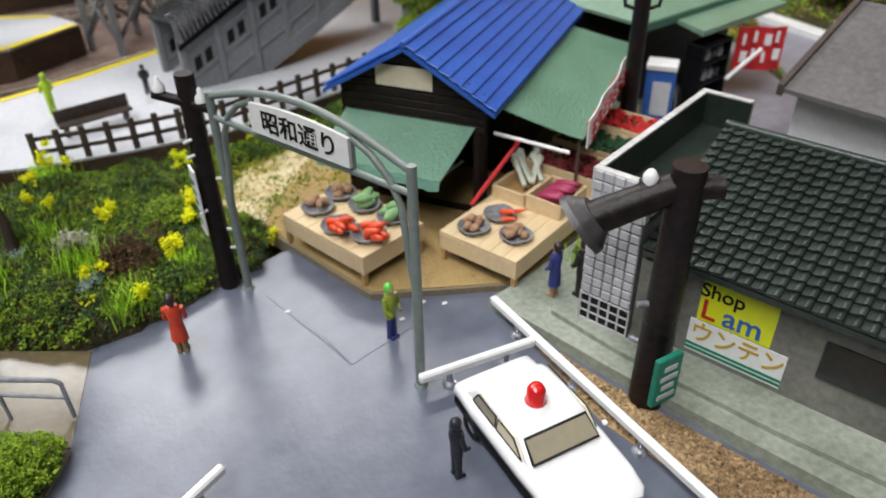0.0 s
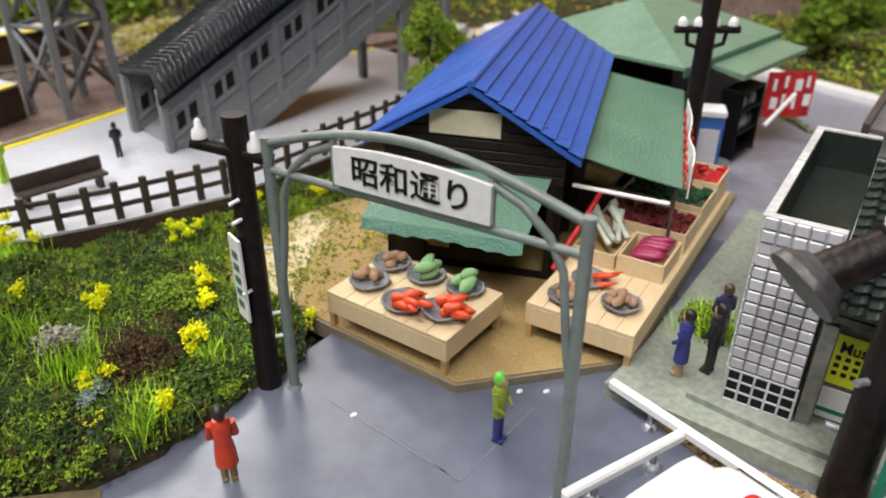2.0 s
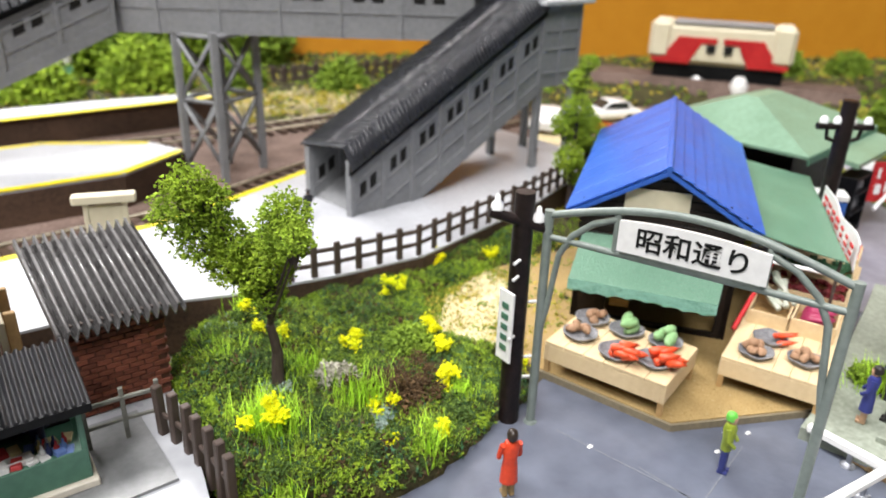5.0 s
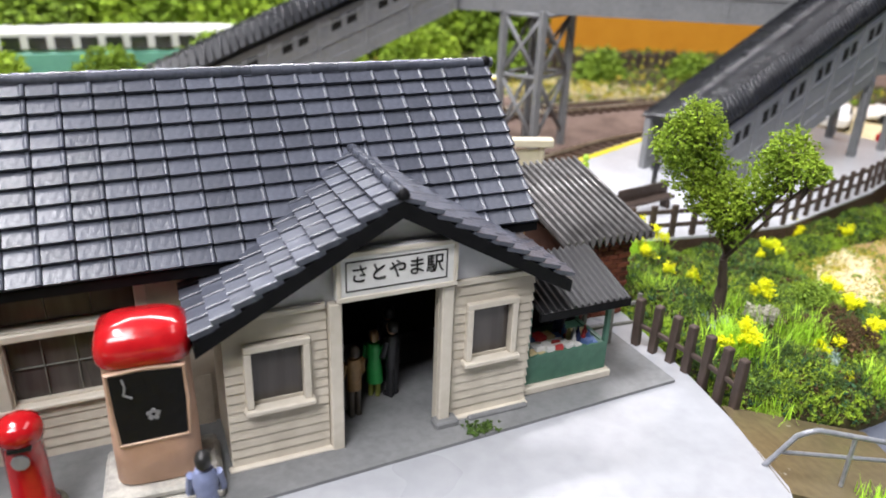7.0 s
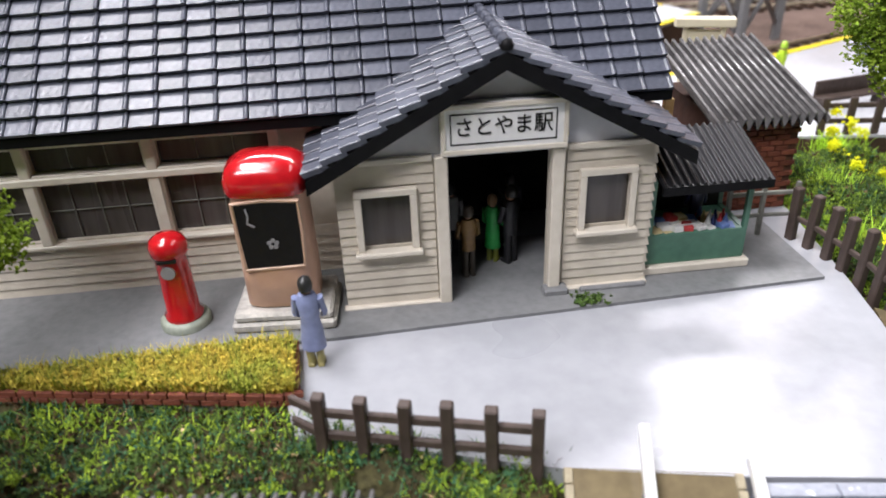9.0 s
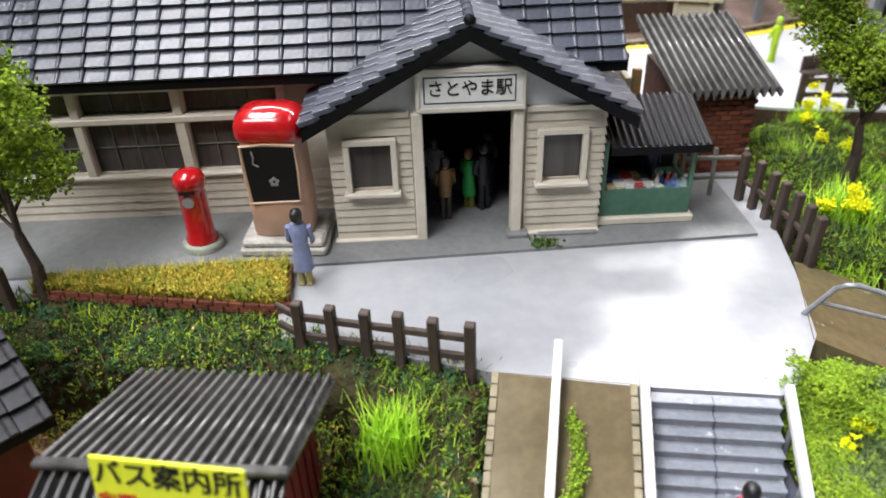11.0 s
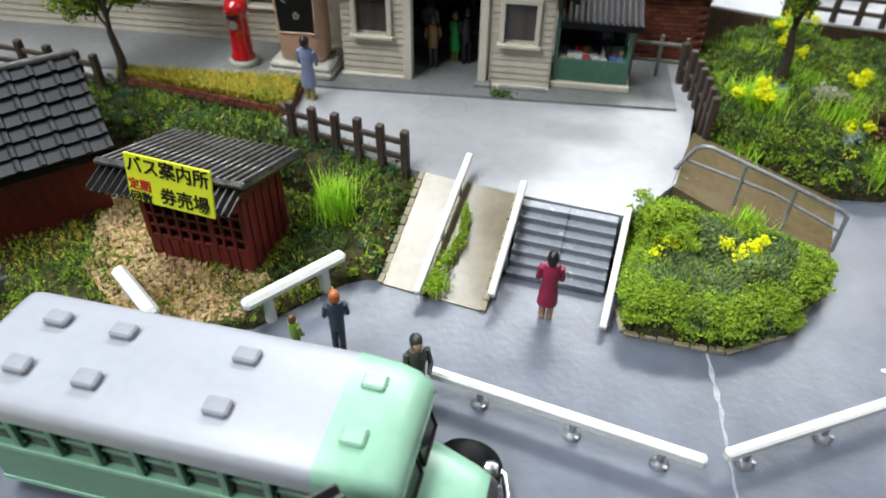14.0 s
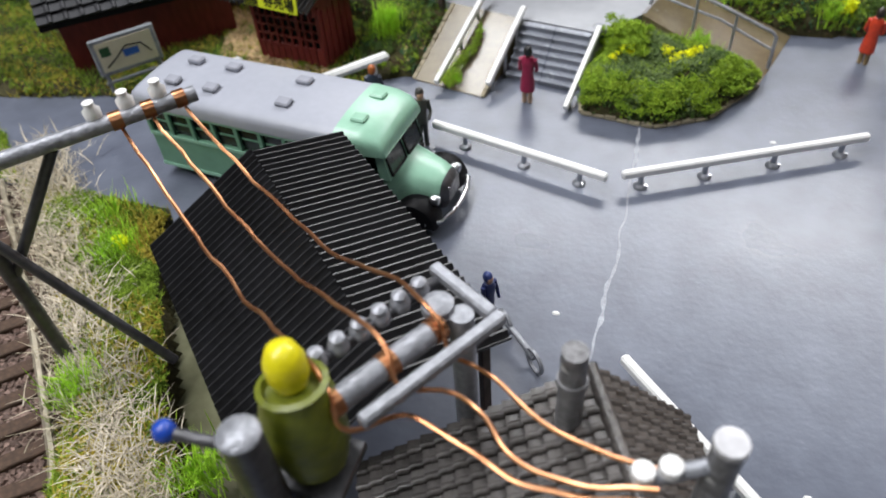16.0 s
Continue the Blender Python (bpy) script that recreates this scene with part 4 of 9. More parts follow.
# ---- phone booth and post box ----
ph = thing("phone_booth", -15.85, 15.25, 1.09, -4, "peach telephone booth with a glossy red domed top and dark window", "phone booth")
bm = B()
box(bm, -0.8, -0.66, 0, 0.84, 0.55, 0.17, 0.04)
box(bm, -0.76, -0.62, 0.16, 0.8, 0.52, 0.32, 0.05)
part("step_base", bm, mat("worn_stone", (0.5, 0.48, 0.43), (0.3, 0.29, 0.27), rough=0.6, grain=8, bump=0.04), ph, "two-step worn stone base")


def ring(hx, hy, z, n=24, p=4.0, cx=0, cy=0):
    out = []
    for i in range(n):
        a = 2 * math.pi * i / n
        c, s = math.cos(a), math.sin(a)
        out.append((cx + hx * math.copysign(abs(c) ** (2 / p), c), cy + hy * math.copysign(abs(s) ** (2 / p), s), z))
    return out


bm = B()
loft(bm, [ring(0.52, 0.4, 0.3), ring(0.58, 0.46, 0.36), ring(0.58, 0.46, 1.0), ring(0.57, 0.45, 1.6), ring(0.56, 0.44, 2.3)])
part("body", bm, M_peach, ph)
bm = B()
loft(bm, [ring(0.6, 0.48, 2.26), ring(0.63, 0.51, 2.34), ring(0.62, 0.5, 2.5), ring(0.56, 0.44, 2.66), ring(0.4, 0.3, 2.76), ring(0.15, 0.1, 2.79)])
part("dome", bm, M_red, ph, "glossy red domed top")
# near-black plate on the closed body: the opening's inner shade as colour
bm = B()
v = loft(bm, [[(x, -0.475, z) for x, z in ((-0.42, 1.08), (0.43, 1.12), (0.46, 1.7), (0.45, 2.16), (-0.05, 2.19), (-0.46, 2.15), (-0.45, 1.6))], [(x, -0.4, z) for x, z in ((-0.42, 1.08), (0.43, 1.12), (0.46, 1.7), (0.45, 2.16), (-0.05, 2.19), (-0.46, 2.15), (-0.45, 1.6))]], smooth=False)
part("window", bm, mat("booth_dark", (0.008, 0.008, 0.009), rough=0.55, bump=0.02), ph, "dark plate in place of the shaded front opening")
bm = B()
pipe(bm, [(x, -0.455, z) for x, z in ((-0.45, 1.05), (0.46, 1.09), (0.49, 1.7), (0.48, 2.19), (-0.05, 2.22), (-0.49, 2.18), (-0.48, 1.6), (-0.45, 1.05))], 0.035, 6)
part("window_rim", bm, mat("pale_peach_rim", (0.6, 0.4, 0.28), (0.5, 0.33, 0.23), rough=0.45, bump=0.02), ph)
bm = B()
for k in range(5):
    a = 2 * math.pi * k / 5 + 0.3
    tube(bm, (0.03 + 0.06 * math.cos(a), -0.46, 1.5 + 0.06 * math.sin(a)), (0.03 + 0.06 * math.cos(a), -0.49, 1.5 + 0.06 * math.sin(a)), 0.036, n=8)
part("telephone_dial", bm, M_grey, ph, "pale rosette-shaped dial")
bm = B()
pipe(bm, [(-0.3, -0.47, 2.1), (-0.27, -0.49, 1.98), (-0.3, -0.48, 1.86), (-0.2, -0.48, 1.8)], 0.018, 6)
part("handset_cord", bm, M_grey, ph)

pb = thing("post_box", -17.5, 15.15, 1.09, 0, "red cylindrical post box with a round cap on a stone foot", "post box")
bm = B()
lathe(bm, [(0, 0), (0.4, 0), (0.4, 0.1), (0.36, 0.15), (0, 0.15)], 18)
part("foot", bm, M_concrete, pb, "grey stone foot")
bm = B()
lathe(bm, [(0, 0.14), (0.3, 0.14), (0.31, 0.22), (0.26, 0.28), (0.25, 1.25), (0.27, 1.3), (0.295, 1.33), (0.295, 1.46), (0.26, 1.55), (0.16, 1.62), (0, 1.65)], 20)
part("body", bm, M_red, pb)
bm = B()
tube(bm, (-0.02, -0.22, 1.08), (-0.02, -0.275, 1.08), 0.11, n=12)
part("plate", bm, M_grey, pb, "pale round plate")
bm = B()
box(bm, -0.14, -0.3, 1.26, 0.14, -0.24, 1.31)
part("slot", bm, M_ink, pb)


# ---- fences ----
def fence(name, pts, top, post_w, rails, material, label, group="", base=0.0, heights=None):
    """Posts at the points with rails between them."""
    f = thing(name, pts[0][0], pts[0][1], pts[0][2], 0, label, "fence", group)
    o = Vector(pts[0])
    P = [Vector(p) - o for p in pts]
    for i, p in enumerate(P):
        bm = B()
        d = (P[min(i + 1, len(P) - 1)] - P[max(i - 1, 0)])
        a = math.degrees(math.atan2(d.y, d.x))
        box(bm, -post_w / 2, -post_w / 2, base, post_w / 2, post_w / 2, top, post_w * 0.12)
        part("post", bm, material, f, at=pose(p.x, p.y, p.z, RNG.uniform(-1.5, 1.5), RNG.uniform(-1.5, 1.5), a))
    for z, h, t in rails:
        for a, b in zip(P, P[1:]):
            bm = B()
            d = b - a
            v = box(bm, 0, -t / 2, z - h / 2, d.length, t / 2, z + h / 2, h * 0.15)
            m = Matrix.Translation(a) @ Matrix.Rotation(math.atan2(d.y, d.x), 4, "Z") @ Matrix.Rotation(-math.atan2(d.z, math.hypot(d.x, d.y)), 4, "Y")
            move(v, m)
            part("rail", bm, material, f)
    return f


ff = fence("fence", [(-15.2 + i * 0.525, 11.98 - i * 0.145, 1.0) for i in range(6)], 0.95, 0.16, [(0.3, 0.14, 0.08), (0.66, 0.14, 0.08)], M_wood_dark, "dark brown wooden fence along the edge of the forecourt", base=-0.45)
for z in (0.3, 0.66):
    bm = B()
    box(bm, -0.5, -0.04, z - 0.07, 0.0, 0.04, z + 0.07, 0.02)
    part("rail", bm, M_wood_dark, ff, at=pose(0, 0, 0, 0, 0, -40))
fence("fence", [(-6.62, 16.1, 1.03), (-6.5, 15.72, 1.03), (-6.4, 15.3, 1.0), (-6.35, 14.9, 1.0), (-6.28, 14.5, 0.98), (-6.25, 14.1, 0.95), (-6.22, 13.72, 0.92)], 1.05, 0.16, [(0.45, 0.1, 0.07)], M_wood_dark, "dark brown post fence between forecourt and garden", base=-0.25)
fence("fence", [(-7.85, 16.25, 1.05), (-7.2, 16.25, 1.05), (-6.62, 16.2, 1.05)], 1.1, 0.08, [(0.9, 0.08, 0.06), (0.45, 0.07, 0.05)], M_wall_grey, "low pale rail beside the kiosk", base=0)
fence("fence", [(-24.6, 14.0, 0.85), (-23.6, 13.9, 0.85), (-22.6, 13.75, 0.85), (-21.75, 13.6, 0.85), (-20.95, 13.45, 0.85), (-20.4, 13.35, 0.85)], 1.05, 0.17, [(0.45, 0.13, 0.08), (0.8, 0.13, 0.08)], M_wood_dark, "dark brown wooden fence by the flower bed", base=-0.2)

# ---- flower bed with a brick edge ----
M_straw = mat("golden_grass", (0.62, 0.47, 0.07), (0.33, 0.36, 0.05), rough=0.95, grain=4, coarse=1.5, bump=0, island=0.35, contrast=0.2)
BED = [(-20.15, 13.95), (-15.7, 14.15), (-15.62, 12.95), (-15.85, 12.95), (-20.2, 13.72)]
bed = thing("flower_bed", 0, 0, 1.03, 0, "straw-yellow grass bed with a low red brick edge", "flower bed")
bm = B()
prism(bm, BED, 0, 0.14)
part("soil", bm, M_soil, bed)
for a, b in zip([(-20.2, 13.7), (-15.85, 12.9), (-15.58, 12.92)], [(-15.85, 12.9), (-15.58, 12.92), (-15.64, 14.1)]):
    d = Vector((b[0] - a[0], b[1] - a[1], 0))
    n = max(1, int(d.length / 0.27))
    for i in range(n):
        p = Vector((a[0], a[1], 0)) + d * (i / n)
        piece("brick", BRICK, bed, pose(p.x, p.y, 0, 0, 0, math.degrees(math.atan2(d.y, d.x))))
        piece("brick", BRICK, bed, pose(p.x + 0.1 * d.x / d.length, p.y + 0.1 * d.y / d.length, 0.1, 0, 0, math.degrees(math.atan2(d.y, d.x))))
x, y = scatter(BED, 4500)
crumbs("turf", np.stack([x, y, np.full(len(x), 1.2) + RNG.uniform(0, 0.2, len(x))], 1), 0.035, M_straw, None, "golden yellow foam turf in the flower bed", "turf")
x, y = scatter(BED, 6500)
blades("grass_tuft", np.stack([x, y, np.full(len(x), 1.12)], 1), 0.34, M_straw, None, "straw-yellow static grass in the flower bed", "grass", lean=0.8, width=0.01)
x, y = scatter(BED, 1800)
blades("grass_tuft", np.stack([x, y, np.full(len(x), 1.12)], 1), 0.34, M_turf, None, "green blades in the flower bed", "grass", lean=0.7, width=0.01)
x, y = scatter(BED, 900)
blades("grass_tuft", np.stack([x, y, np.full(len(x), 1.12)], 1), 0.34, M_turf_brn, None, "brown withered blades in the flower bed", "grass", lean=0.7, width=0.01)


# ---- street arch ----
AX, AY, BX, BY = 0.33, 13.54, 2.28, 8.6
AL = math.hypot(BX - AX, BY - AY)
arch = thing("street_arch", AX, AY, 0, math.degrees(math.atan2(BY - AY, BX - AX)), "grey-green tubular street arch with a curved white name sign", "arch")
for x in (0, AL):
    bm = B()
    tube(bm, (x, 0, 0), (x, 0, 4.92), 0.098, 0.092, 12)
    tube(bm, (x, 0, 0), (x, 0, 0.06), 0.15, 0.12, 12)
    part("post", bm, M_archgrey, arch)


def arc_pts(z0, z1, x0, x1, n=18):
    return [(x0 + (x1 - x0) * i / n, 0, z0 + (z1 - z0) * math.sin(math.pi * i / n)) for i in range(n + 1)]


bm = B()
pipe(bm, arc_pts(4.82, 5.36, 0, AL), 0.076)
part("top_bow", bm, M_archgrey, arch)
bm = B()
tube(bm, (0, 0, 4.38), (AL, 0, 4.38), 0.066)
part("cross_bar", bm, M_archgrey, arch)
for s in (0, 1):
    x0 = 0.0 if s == 0 else AL
    d = 1 if s == 0 else -1
    bm = B()
    pipe(bm, [(x0 + d * 0.02, 0, 2.3), (x0 + d * 0.13, 0, 2.9), (x0 + d * 0.2, 0, 3.5), (x0 + d * 0.27, 0, 4.05), (x0 + d * 0.5, 0, 4.5), (x0 + d * 0.9, 0, 4.85), (x0 + d * 1.35, 0, 5.05)], 0.065)
    part("brace", bm, M_archgrey, arch)
    bm = B()
    tube(bm, (x0 + d * 1.35, 0, 4.38), (x0 + d * 1.35, 0, 5.15), 0.06)
    part("upright", bm, M_archgrey, arch)
bm = B()
X0, X1 = 1.42, AL - 1.3
out = [(X0, 4.5), (X1, 4.5)] + [(X1 + (X0 - X1) * i / 10, 4.86 + 0.3 * math.sin(math.pi * (X1 + (X0 - X1) * i / 10) / AL)) for i in range(11)]
sides(bm, out, -0.13, -0.06)
part("sign_board", bm, M_white, arch)
words("lettering", "昭和通り", 0.47, M_ink, arch, facing(AL / 2 + 0.1, -0.14, 4.79), label="bold black street name lettering", squash=1.08, bold=0.014)

# ---- brown pole with a cross arm ----
pole = thing("utility_pole", 0.0, 13.9, 0, 0, "dark brown wooden pole with a cross arm and white insulators", "pole")
bm = B()
tube(bm, (0, 0, 0), (0, 0, 5.25), 0.23, 0.2, 12)
part("post", bm, M_pole, pole)
bm = B()
tube(bm, (-0.62, 0.3, 4.86), (0.42, -0.36, 4.5), 0.105, 0.115, 10)
part("cross_arm", bm, M_pole, pole)
for t in (0.12, 0.78):
    p = Vector((-0.62, 0.3, 4.86)).lerp(Vector((0.42, -0.36, 4.5)), t)
    bm = B()
    lathe(bm, [(0, 0), (0.13, 0.02), (0.12, 0.14), (0.06, 0.2), (0.05, 0.3), (0, 0.34)], 10, at=p + Vector((0, 0, 0.08)))
    part("insulator", bm, M_whitegloss, pole)
for i, z in enumerate((3.55, 2.9, 2.2, 1.6, 3.9, 1.1)):
    bm = B()
    s = 1 if i % 2 else -1
    tube(bm, (0.16 * s, -0.15, z), (0.34 * s, -0.2, z - 0.02), 0.035)
    part("step_bolt", bm, M_whitegloss, pole)
bm = B()
box(bm, -0.3, -0.22, 1.6, -0.25, 0.22, 3.2, 0.01)
part("sign_plate", bm, M_white, pole, "narrow white sign plate with green bars")
for k in range(5):
    bm = B()
    box(bm, -0.315, -0.1, 1.85 + k * 0.24, -0.3, 0.1, 1.98 + k * 0.24)
    part("sign_bar", bm, M_green_kiosk, pole)

# ---- greengrocer's shop ----
SO, SR = (5.2, 14.5), -53
SLAB = [(1.4, 15.7), (2.6, 11.58), (5.8, 10.1), (14.3, 13.4), (12.0, 19.5), (4.5, 19.8)]
bm = B()
prism(bm, SLAB, -0.2, 0.17)
slab = solo("shop_base", bm, M_slabedge, "cork-brown base plate under the greengrocer's shop", "base plate", kind="structure")
bm = B()
c = (7.0, 14.5)
prism(bm, [(c[0] + (x - c[0]) * 0.985, c[1] + (y - c[1]) * 0.985) for x, y in SLAB], 0.17, 0.2)
part("cork_surface", bm, M_slab, slab)

x, y = scatter([(1.6, 15.4), (2.7, 11.75), (5.8, 10.3), (13.8, 13.5), (11.8, 15.5), (5.0, 14.0)], 5200)
crumbs("cork_grains", np.stack([x, y, np.full(len(x), 0.2)], 1), 0.03, M_slab, None, "golden cork grains on the shop's base", "grains", flat=0.5)

shop = thing("greengrocer_shop", SO[0], SO[1], 0.2, SR, "dark brown timber greengrocer's shop with a ribbed blue roof", "shop")
D0, D1 = 0.35, 8.4
bm = B()
wall_panel(bm, -2.0, 2.0, D0, D0 + 0.15, 0, 3.2, [(-1.1, 1.7, 0.12, 2.3)])
sides(bm, [(-2.0, 3.2), (2.0, 3.2), (0, 4.3)], D0, D0 + 0.15)
part("front_wall", bm, M_brown_board, shop)
for i in range(9):
    bm = B()
    z = 2.35 + i * 0.22
    w = 2.02 if z < 3.15 else 2.02 * (4.36 - z) / 1.15
    if w > 0.2:
        box(bm, -w, D0 - 0.035, z, w, D0, z + 0.19, 0.01)
        part("board", bm, M_brown_board, shop)
bm = B()
box(bm, -2.0, D0, 0, -1.85, D1, 3.2)
part("side_wall", bm, M_brown_board, shop)
bm = B()
box(bm, 1.85, D0 + 2.5, 0, 2.0, D1, 3.2)
part("side_wall", bm, M_brown_board, shop)
bm = B()
box(bm, 1.85, D0, 0, 2.0, D0 + 0.25, 3.2)
part("corner_post", bm, M_brown_board, shop)
bm = B()
box(bm, -2.0, D1 - 0.15, 0, 2.0, D1, 3.2)
part("back_wall", bm, M_brown_board, shop)
# dark sheet added across the shop: the shade of its depth as colour
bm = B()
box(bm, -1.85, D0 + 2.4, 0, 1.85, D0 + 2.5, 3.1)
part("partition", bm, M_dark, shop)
bm = B()
box(bm, -0.95, D0 - 0.06, 3.28, 0.62, D0 - 0.035, 3.84, 0.012)
part("name_plate", bm, M_ivory, shop, "blank ivory name plate")
bm = B()
box(bm, -1.0, D0 - 0.02, 0.5, -0.5, D0 + 0.05, 1.9)
part("shutter", bm, M_wood2, shop, "light wooden shutter")
HW, RZ2, EZ2 = 2.36, 4.47, 3.1
for s in (-1, 1):
    bm = B()
    sides(bm, [(0, RZ2 - 0.03), (s * HW, EZ2 - 0.03), (s * HW, EZ2 - 0.14), (0, RZ2 - 0.15)], 0, 8.75)
    part("roof_deck", bm, M_blue_roof, shop)
    sl = math.hypot(HW, RZ2 - EZ2)
    pa = math.degrees(math.atan2(RZ2 - EZ2, HW))
    n = 8
    for i in range(n):
        # overlapping ribbed sheets that run along the slope
        bm = B()
        w = 8.75 / n if s < 0 else sl / n
        if s > 0:
            v = box(bm, 0, i * w, 0.0, 8.75, (i + 1) * w + 0.02, 0.04, 0.015)
            for q in v:
                q.co.z += 0.045 * (1 - (q.co.y - i * w) / w)
            part("roof_sheet", bm, M_blue_roof, shop, at=pose(HW, 0, EZ2, 0, 0, 90) @ pose(0, 0, 0, pa, 0, 0))
        else:
            v = box(bm, i * w, 0, 0.0, (i + 1) * w - 0.06, sl, 0.07, 0.02)
            part("roof_sheet", bm, M_blue_roof, shop, at=pose(-HW, 8.75, EZ2, 0, 0, -90) @ pose(0, 0, 0, pa, 0, 0))
bm = B()
tube(bm, (0, -0.02, RZ2 + 0.02), (0, 8.77, RZ2 + 0.02), 0.085, n=8)
part("ridge_cap", bm, M_blue_roof, shop)


def cloth(bm, a, b, c, d, n=10, sag=0.06, thick=0.03):
    """A slightly sagging sheet between four corners (a, b inner edge; d, c outer edge)."""
    a, b, c, d = map(Vector, (a, b, c, d))
    G = []
    for i in range(n + 1):
        u = i / n
        row = []
        for j in range(7):
            w = j / 6
            p = a.lerp(b, u).lerp(d.lerp(c, u), w)
            p.z -= sag * math.sin(math.pi * w) * (0.7 + 0.3 * math.sin(5 * u)) + 0.025 * math.sin(9 * u) * w
            row.append((bm.verts.new(p), bm.verts.new(p - Vector((0, 0, thick)))))
        G.append(row)
    for i in range(n):
        for j in range(6):
            for k in (0, 1):
                f = [G[i][j][k], G[i + 1][j][k], G[i + 1][j + 1][k], G[i][j + 1][k]]
                bm.faces.new(f if k == 0 else f[::-1]).smooth = True
    for j in range(6):
        for i, fl in ((0, 0), (n, 1)):
            bm.faces.new((G[i][j][0], G[i][j + 1][0], G[i][j + 1][1], G[i][j][1]))
    for i in range(n):
        for j in (0, 6):
            bm.faces.new((G[i][j][0], G[i + 1][j][0], G[i + 1][j][1], G[i][j][1]))


bm = B()
cloth(bm, (-1.9, D0 - 0.04, 2.5), (1.75, D0 - 0.04, 2.5), (1.5, -1.42, 1.8), (-2.0, -1.2, 1.8))
part("front_awning", bm, M_green_cloth, shop, "sagging green cloth awning")
bm = B()
cloth(bm, (-2.0, -1.2, 1.82), (1.5, -1.42, 1.82), (1.5, -1.47, 1.58), (-2.0, -1.25, 1.6), sag=0.0, n=24)
for v in bm.verts:
    if v.co.z < 1.64:
        v.co.z += 0.03 * math.sin(v.co.x * 14)
part("valance", bm, M_green_valance, shop, "paler ribbed green valance")
for x in (-1.8, 1.4):
    bm = B()
    tube(bm, (x, D0, 1.5), (x, -1.15, 1.75), 0.035)
    part("awning_strut", bm, M_metal, shop)
bm = B()
cloth(bm, (2.05, 0.75, 3.0), (2.05, 7.7, 3.0), (4.5, 7.5, 2.62), (4.42, 0.5, 2.55), sag=0.05)
part("side_awning", bm, M_green_cloth, shop, "sagging green cloth awning")
bm = B()
box(bm, 2.0, 0.68, 2.93, 2.06, 7.72, 3.05)
part("awning_rail", bm, M_black, shop)
for y in (0.7, 7.3):
    bm = B()
    tube(bm, (4.3, y, 0), (4.3, y, 2.5), 0.04)
    part("awning_post", bm, M_wood_dark, shop)
bm = B()
tube(bm, (2.2, 0.5, 2.35), (4.2, 0.2, 2.3), 0.05)
part("awning_bar", bm, M_whitegloss, shop)
ban = thing("shop_banner", 0, 0, 0, 0, "white cloth shop banner with faded red lettering bars", "banner")
ban.parent = None
ban.matrix_basis = at_pose(pose(SO[0], SO[1], 0.2, 0, 0, SR) @ pose(4.52, 0.55, 2.35))
bm = B()
loft(bm, [[(0.04 * math.sin(i * 0.9) + x, y, z + 0.05 * math.sin(i * 0.7)) for x, z in ((0, 0.0), (0.03, 0.0), (0.03, 0.72), (0, 0.72))] for i, y in enumerate(np.linspace(-0.1, 4.5, 14))], smooth=False)
part("cloth", bm, M_white, ban)
for k in range(7):
    y = 0.12 + k * 0.6
    for j in range(3):
        for x0 in (-0.075, 0.07):
            bm = B()
            z = 0.1 + j * 0.19
            box(bm, x0, y + RNG.uniform(0, 0.12), z, x0 + 0.03, y + 0.38 + RNG.uniform(-0.12, 0.04), z + 0.08)
            part("letter_bar", bm, M_redmat, ban)


# ---- produce tables ----
def produce_table(x, y, rz, lx, ly, label, z=0.2, top=0.83):
    t = thing("produce_table", x, y, z, rz, label, "table", "produce tables")
    n = 6
    for i in range(n):
        bm = B()
        box(bm, 0, ly * i / n, top - 0.09, lx, ly * (i + 0.985) / n, top, 0.012)
        part("plank", bm, M_wood, t)
    for b in ((0, 0, lx, 0.1), (0, ly - 0.1, lx, ly), (0, 0.1, 0.1, ly - 0.1), (lx - 0.1, 0.1, lx, ly - 0.1)):
        bm = B()
        box(bm, b[0], b[1], top - 0.5, b[2], b[3], top - 0.085, 0.012)
        part("apron", bm, M_wood, t)
    for a in (0.02, lx - 0.14):
        for b in (0.02, ly - 0.14):
            bm = B()
            box(bm, a, b, 0, a + 0.12, b + 0.12, top - 0.3)
            part("leg", bm, M_wood2, t)
    return t


M_basket = mat("grey_basket", (0.28, 0.28, 0.29), (0.13, 0.13, 0.14), rough=0.6, grain=12, bump=0.02)
VEG = {
    "carrot": mat("carrot", (0.85, 0.13, 0.03), (0.68, 0.06, 0.02), rough=0.4, bump=0.01),
    "cabbage": mat("cabbage", (0.3, 0.5, 0.24), (0.2, 0.38, 0.16), rough=0.5, bump=0.03),
    "potato": mat("potato", (0.44, 0.28, 0.17), (0.3, 0.17, 0.1), rough=0.6, bump=0.02),
    "radish": mat("radish", (0.45, 0.05, 0.13), (0.33, 0.03, 0.09), rough=0.4, bump=0.01),
    "leek": mat("leek", (0.7, 0.7, 0.62), (0.45, 0.5, 0.4), rough=0.4, bump=0.01),
}


def basket(m, r=0.4):
    b = thing("basket", 0, 0, 0, 0, "shallow dark grey basket of vegetables on the table", "basket", "produce baskets")
    b.matrix_basis = at_pose(m)
    bm = B()
    lathe(bm, [(0, 0), (r * 0.75, 0), (r, 0.1), (r * 1.05, 0.14), (r * 0.95, 0.15), (r * 0.7, 0.05), (0, 0.05)], 18)
    for v in bm.verts:
        v.co.z += 0.02 * math.sin(5 * math.atan2(v.co.y, v.co.x))
    part("bowl", bm, M_basket, b)
    return b


